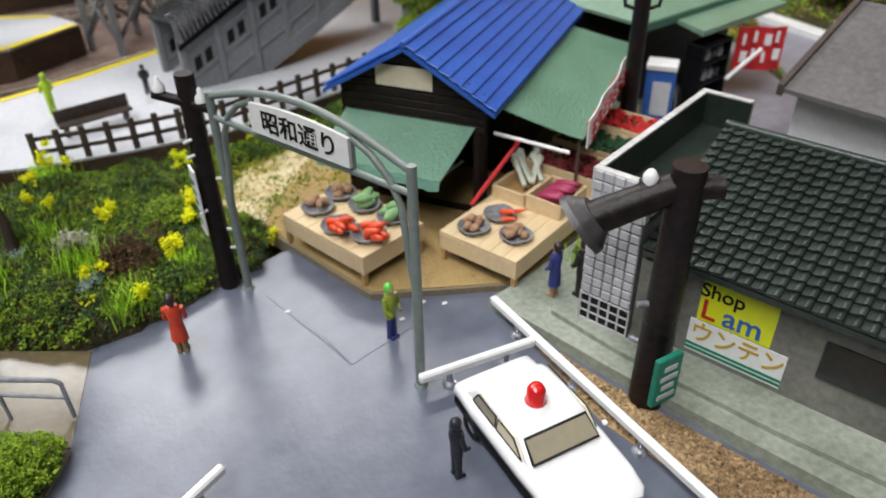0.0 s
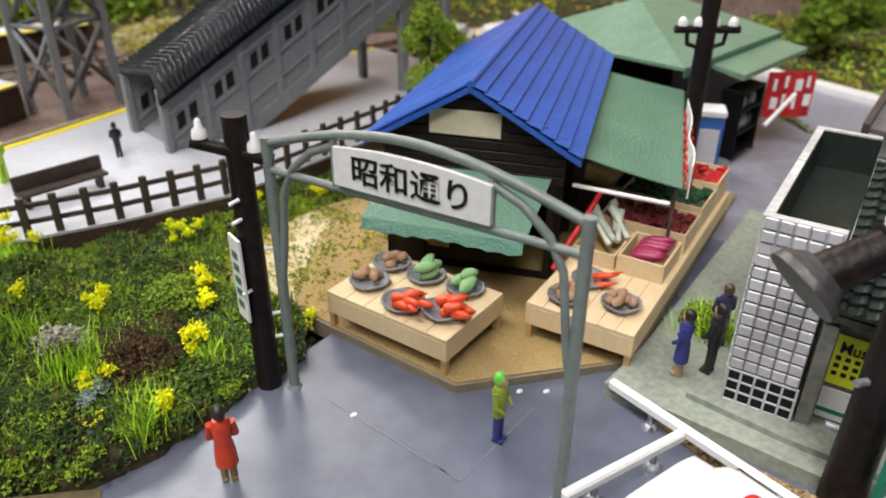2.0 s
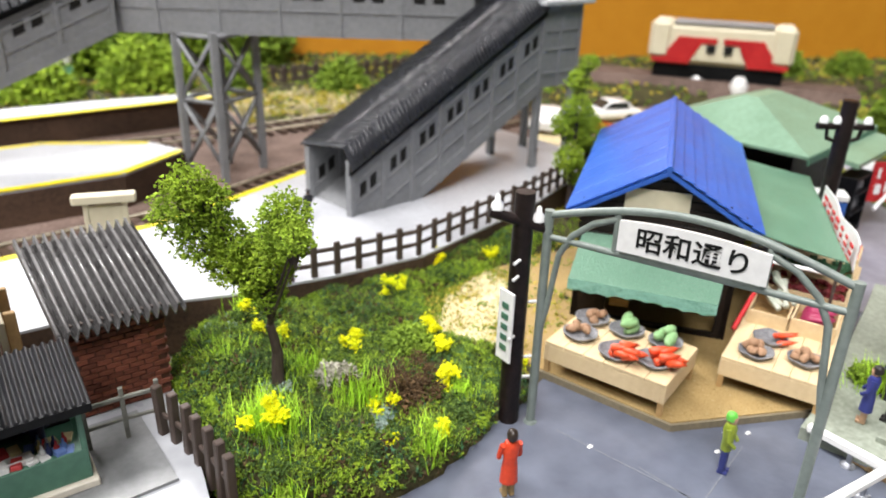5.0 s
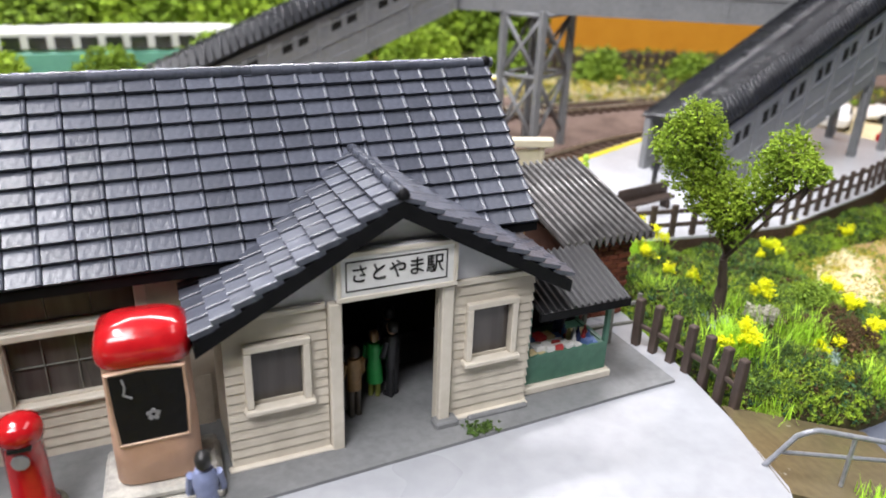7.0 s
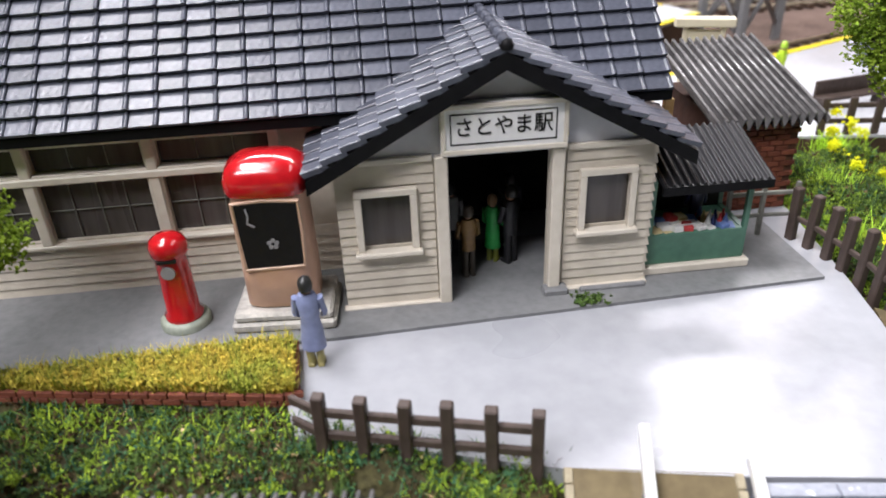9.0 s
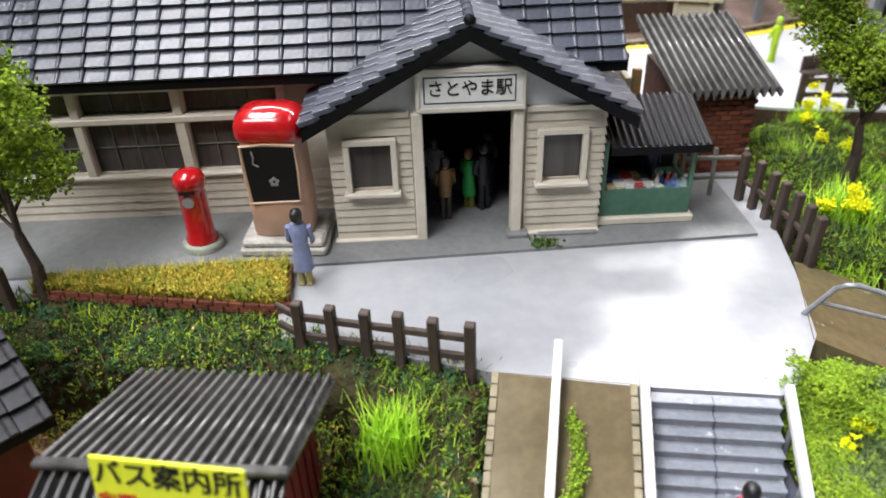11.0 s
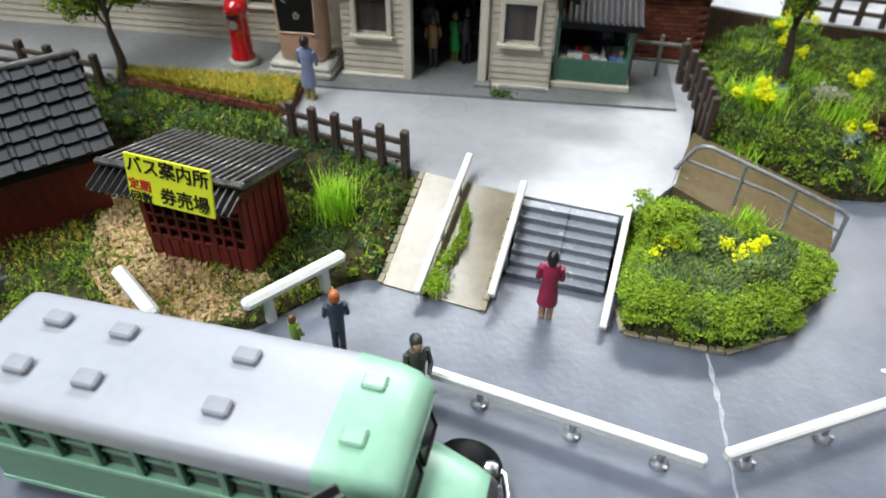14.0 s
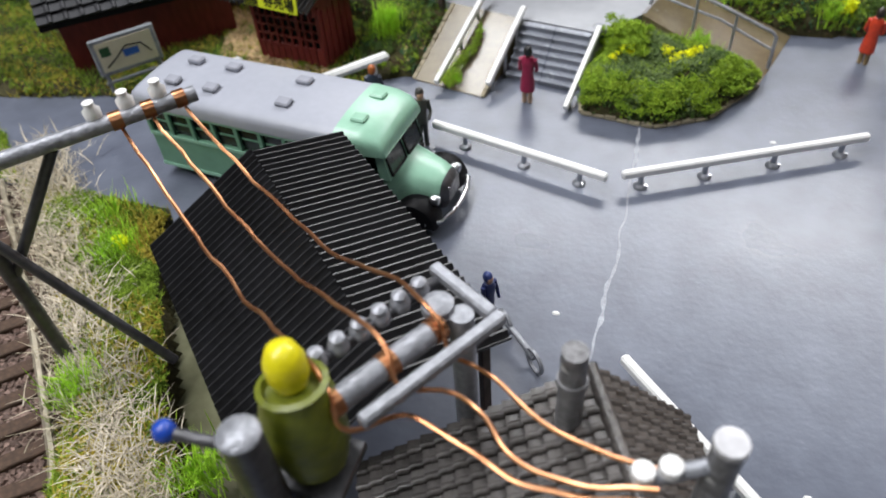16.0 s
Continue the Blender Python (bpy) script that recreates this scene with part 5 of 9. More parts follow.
def veg(kind, m, n, r, size):
    for k in range(n):
        a, d = RNG.uniform(0, 6.28), r * math.sqrt(RNG.uniform(0, 1)) * 0.62
        bm = B()
        if kind == "carrot":
            v = lathe(bm, [(0, 0), (size * 0.28, 0.02), (size * 0.36, 0.06), (size * 0.26, 0.3), (0, 0.5)], 8)
            q = pose(d * math.cos(a) - 0.05, d * math.sin(a) - 0.05, 0.1 + 0.09 * (k % 3), 74, 0, RNG.uniform(-30, 50))
        elif kind == "cabbage":
            sx, sy, sz = size * 1.35, size * 0.7, size * 0.62
            v = lathe(bm, [(0, -1), (0.55, -0.8), (0.95, -0.25), (0.92, 0.3), (0.5, 0.85), (0, 1)], 10)
            for w in v:
                w.co = Vector((w.co.z * sx, w.co.y * sy, w.co.x * sz))
                w.co *= 1 + 0.16 * noise.noise(w.co * 8 + Vector((k, 0, 0)))
            q = pose(d * math.cos(a), d * math.sin(a), 0.08 + sz + 0.09 * (k % 3), RNG.uniform(-20, 20), RNG.uniform(-15, 15), RNG.uniform(-35, 35))
        elif kind == "leek":
            v = lathe(bm, [(0, 0), (size * 0.5, 0.04), (size * 0.4, 0.5), (size * 0.8, 0.9), (0, 1.0)], 7)
            q = pose(d * math.cos(a), d * math.sin(a), 0.1 + 0.05 * (k % 3), 65, 0, RNG.uniform(100, 150))
        else:
            sx, sy, sz = size * RNG.uniform(0.8, 1.3), size * RNG.uniform(0.7, 1.0), size * RNG.uniform(0.6, 0.85)
            v = lathe(bm, [(0, -1), (0.6, -0.75), (0.95, -0.2), (0.9, 0.35), (0.5, 0.85), (0, 1)], 9)
            for w in v:
                w.co = Vector((w.co.x * sx, w.co.y * sy, w.co.z * sz))
                w.co *= 1 + 0.12 * noise.noise(w.co * 9 + Vector((k, 0, 0)))
            q = pose(d * math.cos(a), d * math.sin(a), 0.06 + sz + 0.05 * (k % 3), RNG.uniform(-30, 30), RNG.uniform(-30, 30), RNG.uniform(0, 180))
        names = {"carrot": "orange-red carrot in a basket", "cabbage": "pale green cabbage in a basket", "potato": "brown potato in a basket", "radish": "dark pink sweet potato in a crate", "leek": "white leek lying in a crate"}
        solo(kind, bm, VEG[kind], names[kind], kind, kind + " pile", m=m @ q)


T1 = pose(2.6, 11.85, 1.03, 0, 0, 17.5)
produce_table(2.6, 11.85, 17.5, 2.0, 2.95, "low pale wooden display table with vegetable baskets")
for x, y, kind, n, s, r in ((0.48, 1.36, "carrot", 10, 0.3, 0.42), (0.7, 0.55, "carrot", 10, 0.3, 0.42), (1.6, 0.66, "cabbage", 4, 0.2, 0.38), (1.55, 1.6, "cabbage", 4, 0.2, 0.4), (0.7, 2.4, "potato", 8, 0.13, 0.4), (1.55, 2.5, "potato", 8, 0.13, 0.4)):
    m = T1 @ pose(x, y, 0)
    basket(m, r)
    veg(kind, m, n, r, s)
T2 = pose(5.45, 9.9, 1.03, 0, 0, 21)
produce_table(5.45, 9.9, 21, 7.6, 2.2, "long pale wooden display table with crates of vegetables")
for x, y, kind, n, s in ((0.5, 1.55, "potato", 8, 0.13), (0.8, 0.55, "potato", 8, 0.13), (1.35, 1.4, "carrot", 4, 0.2)):
    m = T2 @ pose(x, y, 0)
    basket(m, 0.38)
    veg(kind, m, n, 0.38, s)


def crate(m, lx, ly, h, label, name="crate"):
    c = thing(name, 0, 0, 0, 0, label, "crate", "produce crates")
    c.matrix_basis = at_pose(m)
    for b in ((0, 0, lx, 0.05), (0, ly - 0.05, lx, ly), (0, 0.05, 0.05, ly - 0.05), (lx - 0.05, 0.05, lx, ly - 0.05)):
        bm = B()
        box(bm, b[0], b[1], 0, b[2], b[3], h, 0.01)
        part("side", bm, M_wood, c)
    bm = B()
    box(bm, 0.05, 0.05, 0, lx - 0.05, ly - 0.05, 0.05)
    part("bottom", bm, M_wood2, c)
    return c


cr = T2 @ pose(2.05, 0.12, 0.0)
crate(cr, 1.25, 1.0, 0.42, "small pale wooden crate of pink sweet potatoes")
for k in range(12):
    bm = B()
    v = lathe(bm, [(0, 0), (0.06, 0.05), (0.1, 0.2), (0.09, 0.5), (0, 0.75)], 8)
    solo("sweet_potato", bm, VEG["radish"], "dark pink sweet potato in a crate", "sweet potato", "sweet potato pile", m=cr @ pose(0.2 + (k % 6) * 0.16, 0.85 - 0.06 * (k // 6), 0.3 + 0.09 * (k // 6), 84, 0, RNG.uniform(-14, 14)))
cr = T2 @ pose(2.05, 1.17, 0.0)
crate(cr, 1.25, 0.95, 0.36, "small pale wooden crate of white leeks")
veg("leek", cr @ pose(0.65, 0.2, 0.2), 7, 0.6, 0.14)
for k, (cl, nm) in enumerate(((mat("dark_red_produce", (0.26, 0.035, 0.04), (0.15, 0.02, 0.025), rough=0.5, bump=0.03), "dark red"), (mat("greens", (0.04, 0.12, 0.05), (0.02, 0.06, 0.03), rough=0.6, bump=0.05), "green"), (M_redmat, "red"))):
    m = T2 @ pose(3.5 + k * 1.35, 0.1, 0)
    crate(m, 1.25, 2.0, 0.5 + 0.1 * k, "large pale wooden produce bin of " + nm + " vegetables")
    x, y = RNG.uniform(0.1, 1.15, 130), RNG.uniform(0.1, 1.9, 130)
    P = np.stack([x, y, 0.42 + 0.1 * k + 0.04 * np.sin(7 * x)], 1)
    K = np.array(m)
    crumbs("produce", P @ K[:3, :3].T + K[:3, 3], 0.12, cl, None, "heap of " + nm + " vegetables in a bin", "vegetables")
bm = B()
tube(bm, (0, 0, 0), (2.1, 0, 0), 0.06, n=8)
solo("red_pole", bm, M_redmat, "thin red pole leaning over the produce table", "pole", m=T2 @ pose(1.35, 2.25, 0.05, 0, -38, -12))


# ---- tiled café tower and green-tiled house ----
CO, CR = (5.98, 8.32), -70.5
cs = [(4.75, 9.9), (5.72, 6.3), (7.0, 2.3), (7.5, 0.5), (16, 3), (13.5, 12.5), (12.0, 12.0), (6.2, 10.2)]
cafe = thing("cafe_house", CO[0], CO[1], 0, CR, "corner café with a white-tiled tower and dark green tiled roof", "house")
bm = B()
prism(bm, cs, -0.2, 0.3)
bs = solo("house_base", bm, M_concrete, "sage-grey base slab of the café", "base slab", kind="structure")
bm = B()
prism(bm, [(5.6, 8.75), (5.95, 7.0), (6.9, 4.0), (8.2, 0.6), (9.5, 1.0), (7, 8.5)], 0.3, 0.42)
part("step", bm, M_concrete, bs)
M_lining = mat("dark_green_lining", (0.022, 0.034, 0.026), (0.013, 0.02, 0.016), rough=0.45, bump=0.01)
TWR_W, TWR_D, TWR_H = 1.15, 4.9, 4.0
bm = B()
box(bm, 0.03, 0.03, 0.3, TWR_W - 0.03, TWR_D, 3.2)
part("tower_core", bm, M_grout, cafe)
bm = B()
for b in ((-0.02, -0.02, TWR_W + 0.02, 0.16), (-0.02, TWR_D - 0.16, TWR_W + 0.02, TWR_D + 0.02), (-0.02, 0.16, 0.14, TWR_D - 0.16)):
    box(bm, b[0] + 0.01, b[1] + 0.01, 3.15, b[2] - 0.01, b[3] - 0.01, TWR_H - 0.02)
part("parapet", bm, mat("worn_parapet", (0.6, 0.6, 0.59), (0.4, 0.4, 0.38), rough=0.5, grain=7, bump=0.02, spots=(0.25, 0.25, 0.23), spot=-0.08), cafe)
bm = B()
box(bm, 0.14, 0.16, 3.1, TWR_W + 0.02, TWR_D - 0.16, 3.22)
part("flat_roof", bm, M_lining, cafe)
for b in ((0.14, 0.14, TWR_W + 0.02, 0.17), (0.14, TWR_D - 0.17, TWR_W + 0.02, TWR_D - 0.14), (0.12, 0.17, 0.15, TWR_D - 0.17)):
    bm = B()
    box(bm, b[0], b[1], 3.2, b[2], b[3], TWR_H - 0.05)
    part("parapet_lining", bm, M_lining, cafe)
tb = B()
box(tb, 0, -0.03, 0, 0.205, 0.02, 0.195, 0.02)
TILE = mesh_of(tb, "wall_tile", M_whitetile)
for j in range(16):
    z = 0.45 + j * 0.222
    for i in range(5):
        if j < 3:
            continue
        piece("wall_tile", TILE, cafe, pose(0.03 + i * 0.222, -0.03 if j > 13 else 0.0, z))
    if j > 1:
        for i in range(8):
            piece("wall_tile", TILE, cafe, pose(0.0, 0.25 + i * 0.222, z, 0, 0, -90))
# flat near-black panel gives the lattice cells their shade
bm = B()
box(bm, 0.05, -0.005, 0.4, TWR_W - 0.04, 0.028, 1.08)
part("lattice_recess", bm, M_dark, cafe, "flat dark panel for the shade behind the lattice")
for i in range(6):
    bm = B()
    box(bm, 0.005 + i * 0.222, -0.045, 0.4, 0.045 + i * 0.222, 0.0, 1.1, 0.008)
    part("lattice_bar", bm, M_whitetile, cafe)
for j in range(4):
    bm = B()
    box(bm, 0.02, -0.04, 0.42 + j * 0.213, TWR_W - 0.01, -0.008, 0.46 + j * 0.213, 0.008)
    part("lattice_bar", bm, M_whitetile, cafe)
bm = B()
box(bm, TWR_W, 0.35, 0.3, 7.4, 0.5, 2.6)
part("front_wall", bm, M_wall_grey, cafe)
bm = B()
box(bm, 7.25, 0.5, 0.3, 7.4, 5.6, 2.7)
part("end_wall", bm, M_wall_grey, cafe)
bm = B()
box(bm, TWR_W, 5.4, 0.3, 7.25, 5.6, 2.7)
part("back_wall", bm, M_wall_grey, cafe)
rp = math.degrees(math.atan2(1.35, 3.2))
bm = B()
v = sides(bm, [(0.0, 2.5), (0.0, 2.62), (3.2, 3.97), (6.4, 2.62), (6.4, 2.5), (3.2, 3.8)], TWR_W + 0.05, 7.7)
for w in v:
    w.co = Vector((w.co.y, w.co.x, w.co.z))
part("roof_deck", bm, M_tile_green, cafe)
tiled(cafe, "roof_tile", pose(TWR_W + 0.05, 0.0, 2.64) @ pose(0, 0, 0, rp, 0, 0), 26, 15, 6.6 / 26, 3.47 / 15, M_tile_green, near=lambda i, j: i < 20)
bm = B()
tube(bm, (TWR_W + 0.05, 3.2, 4.05), (7.7, 3.2, 4.05), 0.1, n=8)
part("ridge", bm, M_tile_green, cafe)


def poster(parent, name, x0, x1, z0, z1, y, material, label):
    bm = B()
    box(bm, x0, y - 0.02, z0, x1, y, z1)
    return part(name, bm, material, parent, label)


M_bluetxt = mat("blue_letter", (0.05, 0.15, 0.5), rough=0.5, bump=0)
M_gold = mat("gold_letter", (0.55, 0.38, 0.05), rough=0.5, bump=0)
M_stripe = mat("green_stripe", (0.02, 0.22, 0.14), rough=0.5, bump=0)
poster(cafe, "signboard", 1.45, 1.95, 1.2, 2.15, 0.34, M_signyellow, "small yellow poster")
words("lettering", "Mus", 0.3, M_ink, cafe, facing(1.72, 0.31, 1.92), label="black poster lettering", squash=0.8)
for k in range(9):
    bm = B()
    box(bm, 1.5 + 0.14 * (k % 3), 0.312, 1.68 - 0.15 * (k // 3), 1.58 + 0.14 * (k % 3), 0.32, 1.76 - 0.15 * (k // 3))
    part("poster_mark", bm, M_ink, cafe)
poster(cafe, "poster", 1.45, 1.95, 0.5, 1.1, 0.34, M_white, "white poster with a green stripe")
bm = B()
box(bm, 1.45, 0.31, 0.62, 1.95, 0.32, 0.7)
part("stripe", bm, M_stripe, cafe)
poster(cafe, "signboard", 2.35, 3.75, 1.35, 2.3, 0.34, M_signyellow, "yellow shop signboard")
words("lettering", "Shop", 0.42, M_ink, cafe, facing(2.75, 0.31, 2.06), label="black sign lettering")
words("lettering", "am", 0.62, M_bluetxt, cafe, facing(3.2, 0.31, 1.62), label="blue sign lettering")
words("lettering", "L", 0.62, M_redmat, cafe, facing(2.55, 0.31, 1.62), label="red sign lettering")
poster(cafe, "lower_signboard", 2.25, 4.1, 0.55, 1.32, 0.34, M_white, "white shop panel with green stripes")
words("lettering", "ウンテン", 0.5, M_gold, cafe, facing(3.2, 0.31, 1.04), label="gold sign lettering", squash=0.9)
for z in (0.6, 0.7):
    bm = B()
    box(bm, 2.25, 0.31, z, 4.1, 0.32, z + 0.06)
    part("stripe", bm, M_stripe, cafe)
bm = B()
box(bm, 4.6, 0.3, 1.2, 6.4, 0.36, 2.0)
part("window", bm, M_glass, cafe)
bm = B()
box(bm, TWR_W + 0.05, 0.05, 0.42, TWR_W + 0.28, 0.36, 2.4)
part("pilaster", bm, M_wall_grey, cafe)
# gravel strip before the café
# brown gravel, its colour deepened further for the shade on this strip
M_gravel_brown = mat("brown_gravel", (0.4, 0.28, 0.15), (0.17, 0.11, 0.055), rough=0.9, grain=14, bump=0.04, island=0.4)
x, y = scatter([(5.0, 8.6), (5.55, 6.2), (6.85, 2.2), (5.6, 2.0), (4.75, 6.0)], 2600)
crumbs("gravel", np.stack([x, y, np.full(len(x), 0.03)], 1), 0.07, M_gravel_brown, None, "brown gravel strip before the café", "gravel")
bm = B()
prism(bm, [(4.95, 8.9), (5.6, 6.2), (6.9, 2.2), (5.5, 1.9), (4.7, 6.0)], 0.0, 0.02)
solo("gravel_strip", bm, M_gravel_brown, "brown gravel ground before the café", "gravel", kind="structure")

# ---- pole with a street lamp ----
lp = thing("lamp_pole", 5.8, 6.0, 0, 0, "thick black-brown pole with a large shaded street lamp", "lamp post")
bm = B()
tube(bm, (0, 0, 0), (0, 0, 5.1), 0.33, 0.28, 14)
part("post", bm, M_pole, lp)
bm = B()
tube(bm, (0.45, -0.35, 4.75), (-0.55, 0.45, 4.6), 0.2, n=10)
part("cross_arm", bm, M_pole, lp)
bm = B()
tube(bm, (-0.1, 0.1, 4.7), (-1.25, 0.78, 4.1), 0.25, 0.3, 12)
part("lamp_arm", bm, M_pole, lp)
bm = B()
tube(bm, (-1.15, 0.72, 4.2), (-1.3, 0.82, 4.05), 0.34, 0.54, 14)
tube(bm, (-1.3, 0.82, 4.05), (-1.38, 0.86, 3.98), 0.54, 0.56, 14)
part("lamp_shade", bm, mat("shade_grey", (0.085, 0.08, 0.08), (0.03, 0.028, 0.027), rough=0.4, grain=5, bump=0.03, contrast=0.4), lp)
bm = B()
lathe(bm, [(0, 0), (0.12, 0.02), (0.13, 0.14), (0.07, 0.24), (0, 0.28)], 12, at=(-0.45, 0.35, 4.74))
part("insulator", bm, M_whitegloss, lp)
for z, a in ((1.9, 30), (2.4, 160), (1.3, 110)):
    bm = B()
    tube(bm, (0, 0, z), (0.5 * math.cos(radians(a)), 0.5 * math.sin(radians(a)), z + 0.03), 0.06)
    part("step_bolt", bm, M_metal, lp)
bm = B()
box(bm, -0.55, -0.62, 0.6, 0.05, -0.5, 1.7, 0.02)
part("notice", bm, M_stripe, lp, "green notice board with pale bars")
for k in range(4):
    bm = B()
    box(bm, -0.45 + 0.06 * (k % 2), -0.64, 0.75 + 0.22 * k, -0.05 - 0.05 * (k % 2), -0.622, 0.85 + 0.22 * k)
    part("notice_bar", bm, M_whitetile, lp)


# ---- guard rails ----
def guard_rail(a, b, posts, label, h=0.43, feet=M_metal, beam=0.085):
    """posts: how many, or where along the rail they stand, as fractions."""
    a, b = Vector((*a, 0)), Vector((*b, 0))
    d = b - a
    g = thing("guard_rail", a.x, a.y, 0, math.degrees(math.atan2(d.y, d.x)), label, "guard rail", "guard rails")
    L = d.length
    bm = B()
    box(bm, 0, -beam, h - 0.13, L, beam, h + 0.07, 0.04)
    part("beam", bm, M_white, g)
    for f in [(i + 0.5) / posts for i in range(posts)] if isinstance(posts, int) else posts:
        x = L * f
        bm = B()
        tube(bm, (x, 0, 0), (x, 0, h - 0.1), 0.06, n=8)
        part("post", bm, M_chrome, g)
        bm = B()
        lathe(bm, [(0, 0), (0.15, 0), (0.15, 0.03), (0.1, 0.07), (0.06, 0.1), (0, 0.11)], 12, at=(x, 0, 0))
        part("foot", bm, feet, g)
        bm = B()
        tube(bm, (x + 0.09, -0.09, 0.03), (x + 0.09, -0.09, 0.1), 0.035, n=6)
        part("bolt", bm, M_chrome, g)
    return g


guard_rail((-11.26, 6.53), (-6.99, 5.52), (0.2, 0.55, 0.86), "white street guard rail with silver feet beside the bus")
guard_rail((-6.7, 5.68), (-1.75, 8.27), (0.08, 0.34, 0.62, 0.9), "white street guard rail with silver feet on the street")
guard_rail((-5.97, 0.92), (-3.6, -1.3), 3, "white street guard rail beside the tiled roof")
guard_rail((4.75, 9.76), (4.87, 2.3), 4, "white street guard rail beside the police car")
guard_rail((2.14, 8.39), (4.69, 8.14), 2, "short white guard rail behind the police car")


def plank_rail(pts, label):
    g = thing("barrier", pts[0][0], pts[0][1], 0, 0, label, "barrier", "white barriers")
    o = Vector((pts[0][0], pts[0][1], 0))
    a, b = Vector(pts[0]) - o, Vector(pts[1]) - o
    d = b - a
    bm = B()
    v = box(bm, -0.08, -0.13, -0.1, d.length + 0.08, 0.13, 0.12, 0.07)
    move(v, Matrix.Translation(a) @ Matrix.Rotation(math.atan2(d.y, d.x), 4, "Z"))
    part("beam", bm, M_white, g)
    for t in (0.2, 0.8):
        p = a.lerp(b, t)
        bm = B()
        tube(bm, (p.x, p.y, 0), (p.x, p.y, p.z), 0.11, 0.1, 10)
        part("post", bm, M_white, g)


plank_rail([(-17.2, 7.72, 0.62), (-16.15, 6.85, 0.62)], "chunky white barrier beside the gravel yard")
plank_rail([(-14.62, 7.3, 0.62), (-13.35, 8.8, 0.62)], "chunky white barrier beside the ticket booth")


# ---- handrails on steps and ramp ----
def handrail(p, q, label, material=M_white, posts=3, r=0.065):
    p, q = Vector(p), Vector(q)
    o = Vector((q.x, q.y, 0))
    h = thing("handrail", o.x, o.y, 0, 0, label, "handrail", "stair handrails")
    bm = B()
    v = box(bm, 0, -r, -r * 1.2, (q - p).length, r, r * 1.2, 0.02)
    d = q - p
    move(v, Matrix.Translation(p - o) @ Matrix.Rotation(math.atan2(d.y, d.x), 4, "Z") @ Matrix.Rotation(-math.asin(d.z / d.length), 4, "Y"))
    part("rail", bm, material, h)
    for i in range(posts):
        t = (i + 0.3) / posts + 0.1
        a = p.lerp(q, min(t, 0.98)) - o
        bm = B()
        tube(bm, a, (a.x, a.y, max(0.0, a.z - 0.75)), r * 0.7, n=8)
        part("post", bm, M_metal, h)
    return h


handrail((-11.25, 11.3, 1.5), (-11.84, 8.44, 0.25), "white sloping handrail in the middle of the ramp")
handrail((-10.1, 10.75, 1.35), (-10.47, 8.5, 0.35), "white sloping handrail between ramp and steps")
handrail((-8.06, 10.48, 1.15), (-8.43, 8.2, 0.15), "white sloping handrail beside the steps")
br = thing("handrail", -6.67, 11.9, 0, 0, "thin silver tubular handrail on the side ramp", "handrail", "stair handrails")
bm = B()
pipe(bm, [(-0.35, 0.35, 1.0), (-0.1, 0.1, 1.7), (0, 0, 1.82), (0.15, -0.04, 1.84), (1.5, -0.35, 1.45), (2.75, -0.66, 1.06), (2.85, -0.7, 0.95), (2.85, -0.7, 0.1)], 0.045)
part("top_rail", bm, M_metal, br)
bm = B()
pipe(bm, [(-0.2, 0.2, 1.35), (1.5, -0.35, 1.1), (2.85, -0.7, 0.6)], 0.035)
part("mid_rail", bm, M_metal, br)
for t in (0.3, 0.65):
    bm = B()
    tube(bm, (2.85 * t, -0.68 * t, 1.85 - 0.8 * t), (2.85 * t, -0.68 * t, 0.95 * (1 - t)), 0.035)
    part("post", bm, M_metal, br)

# ---- bonnet bus ----
bus = thing("bonnet_bus", -16.97, 4.68, 0, -4.65, "vintage mint-green bonnet bus with a silver roof", "bus")
HWB, SEAM, CABF = 0.95, 4.95, 5.75
bm = B()
loft(bm, [ring2 for ring2 in [[(x, s * w, z) for s, w, z in ((-1, HWB * k, 0.34), (-1, HWB * k, 1.22), (1, HWB * k, 1.22), (1, HWB * k, 0.34))] for x, k in ((0.0, 0.9), (0.12, 1.0), (CABF - 0.5, 1.0), (CABF, 0.96))]], smooth=False)
part("lower_body", bm, M_busgreen, bus)
for s in (-1, 1):
    bm = B()
    box(bm, 0.1, s * HWB - (0.02 if s < 0 else -0.0), 0.3, CABF - 0.1, s * HWB + (0.02 if s > 0 else 0.0), 0.38)
    box(bm, 0.1, s * HWB - (0.025 if s < 0 else 0), 1.16, CABF - 0.1, s * HWB + (0.025 if s > 0 else 0), 1.24)
    part("side_trim", bm, M_busmint, bus)
    n = 9
    for i in range(n + 1):
        x = 0.12 + (CABF - 0.35) * i / n
        bm = B()
        box(bm, x - 0.05, s * (HWB - 0.03) - 0.035, 1.2, x + 0.05, s * (HWB - 0.03) + 0.035, 1.84, 0.01)
        part("window_pillar", bm, M_busgreen, bus)
    for i in range(n):
        x0, x1 = 0.17 + (CABF - 0.35) * i / n, 0.07 + (CABF - 0.35) * (i + 1) / n
        bm = B()
        box(bm, x0, s * (HWB - 0.1) - 0.01, 1.24, x1, s * (HWB - 0.1) + 0.01, 1.82)
        part("side_window", bm, M_glass, bus)
        bm = B()
        box(bm, x0, s * (HWB - 0.08) - 0.012, 1.5, x1, s * (HWB - 0.08) + 0.012, 1.54)
        part("window_bar", bm, M_busgreen, bus)
    bm = B()
    box(bm, 0.06, s * (HWB - 0.03) - 0.05, 1.8, CABF - 0.2, s * (HWB - 0.03) + 0.05, 1.95, 0.02)
    part("eave_strip", bm, M_busmint, bus)
bm = B()
box(bm, 0.02, -0.85, 1.2, 0.1, 0.85, 1.95, 0.03)
part("rear_panel", bm, M_busgreen, bus)
bm = B()
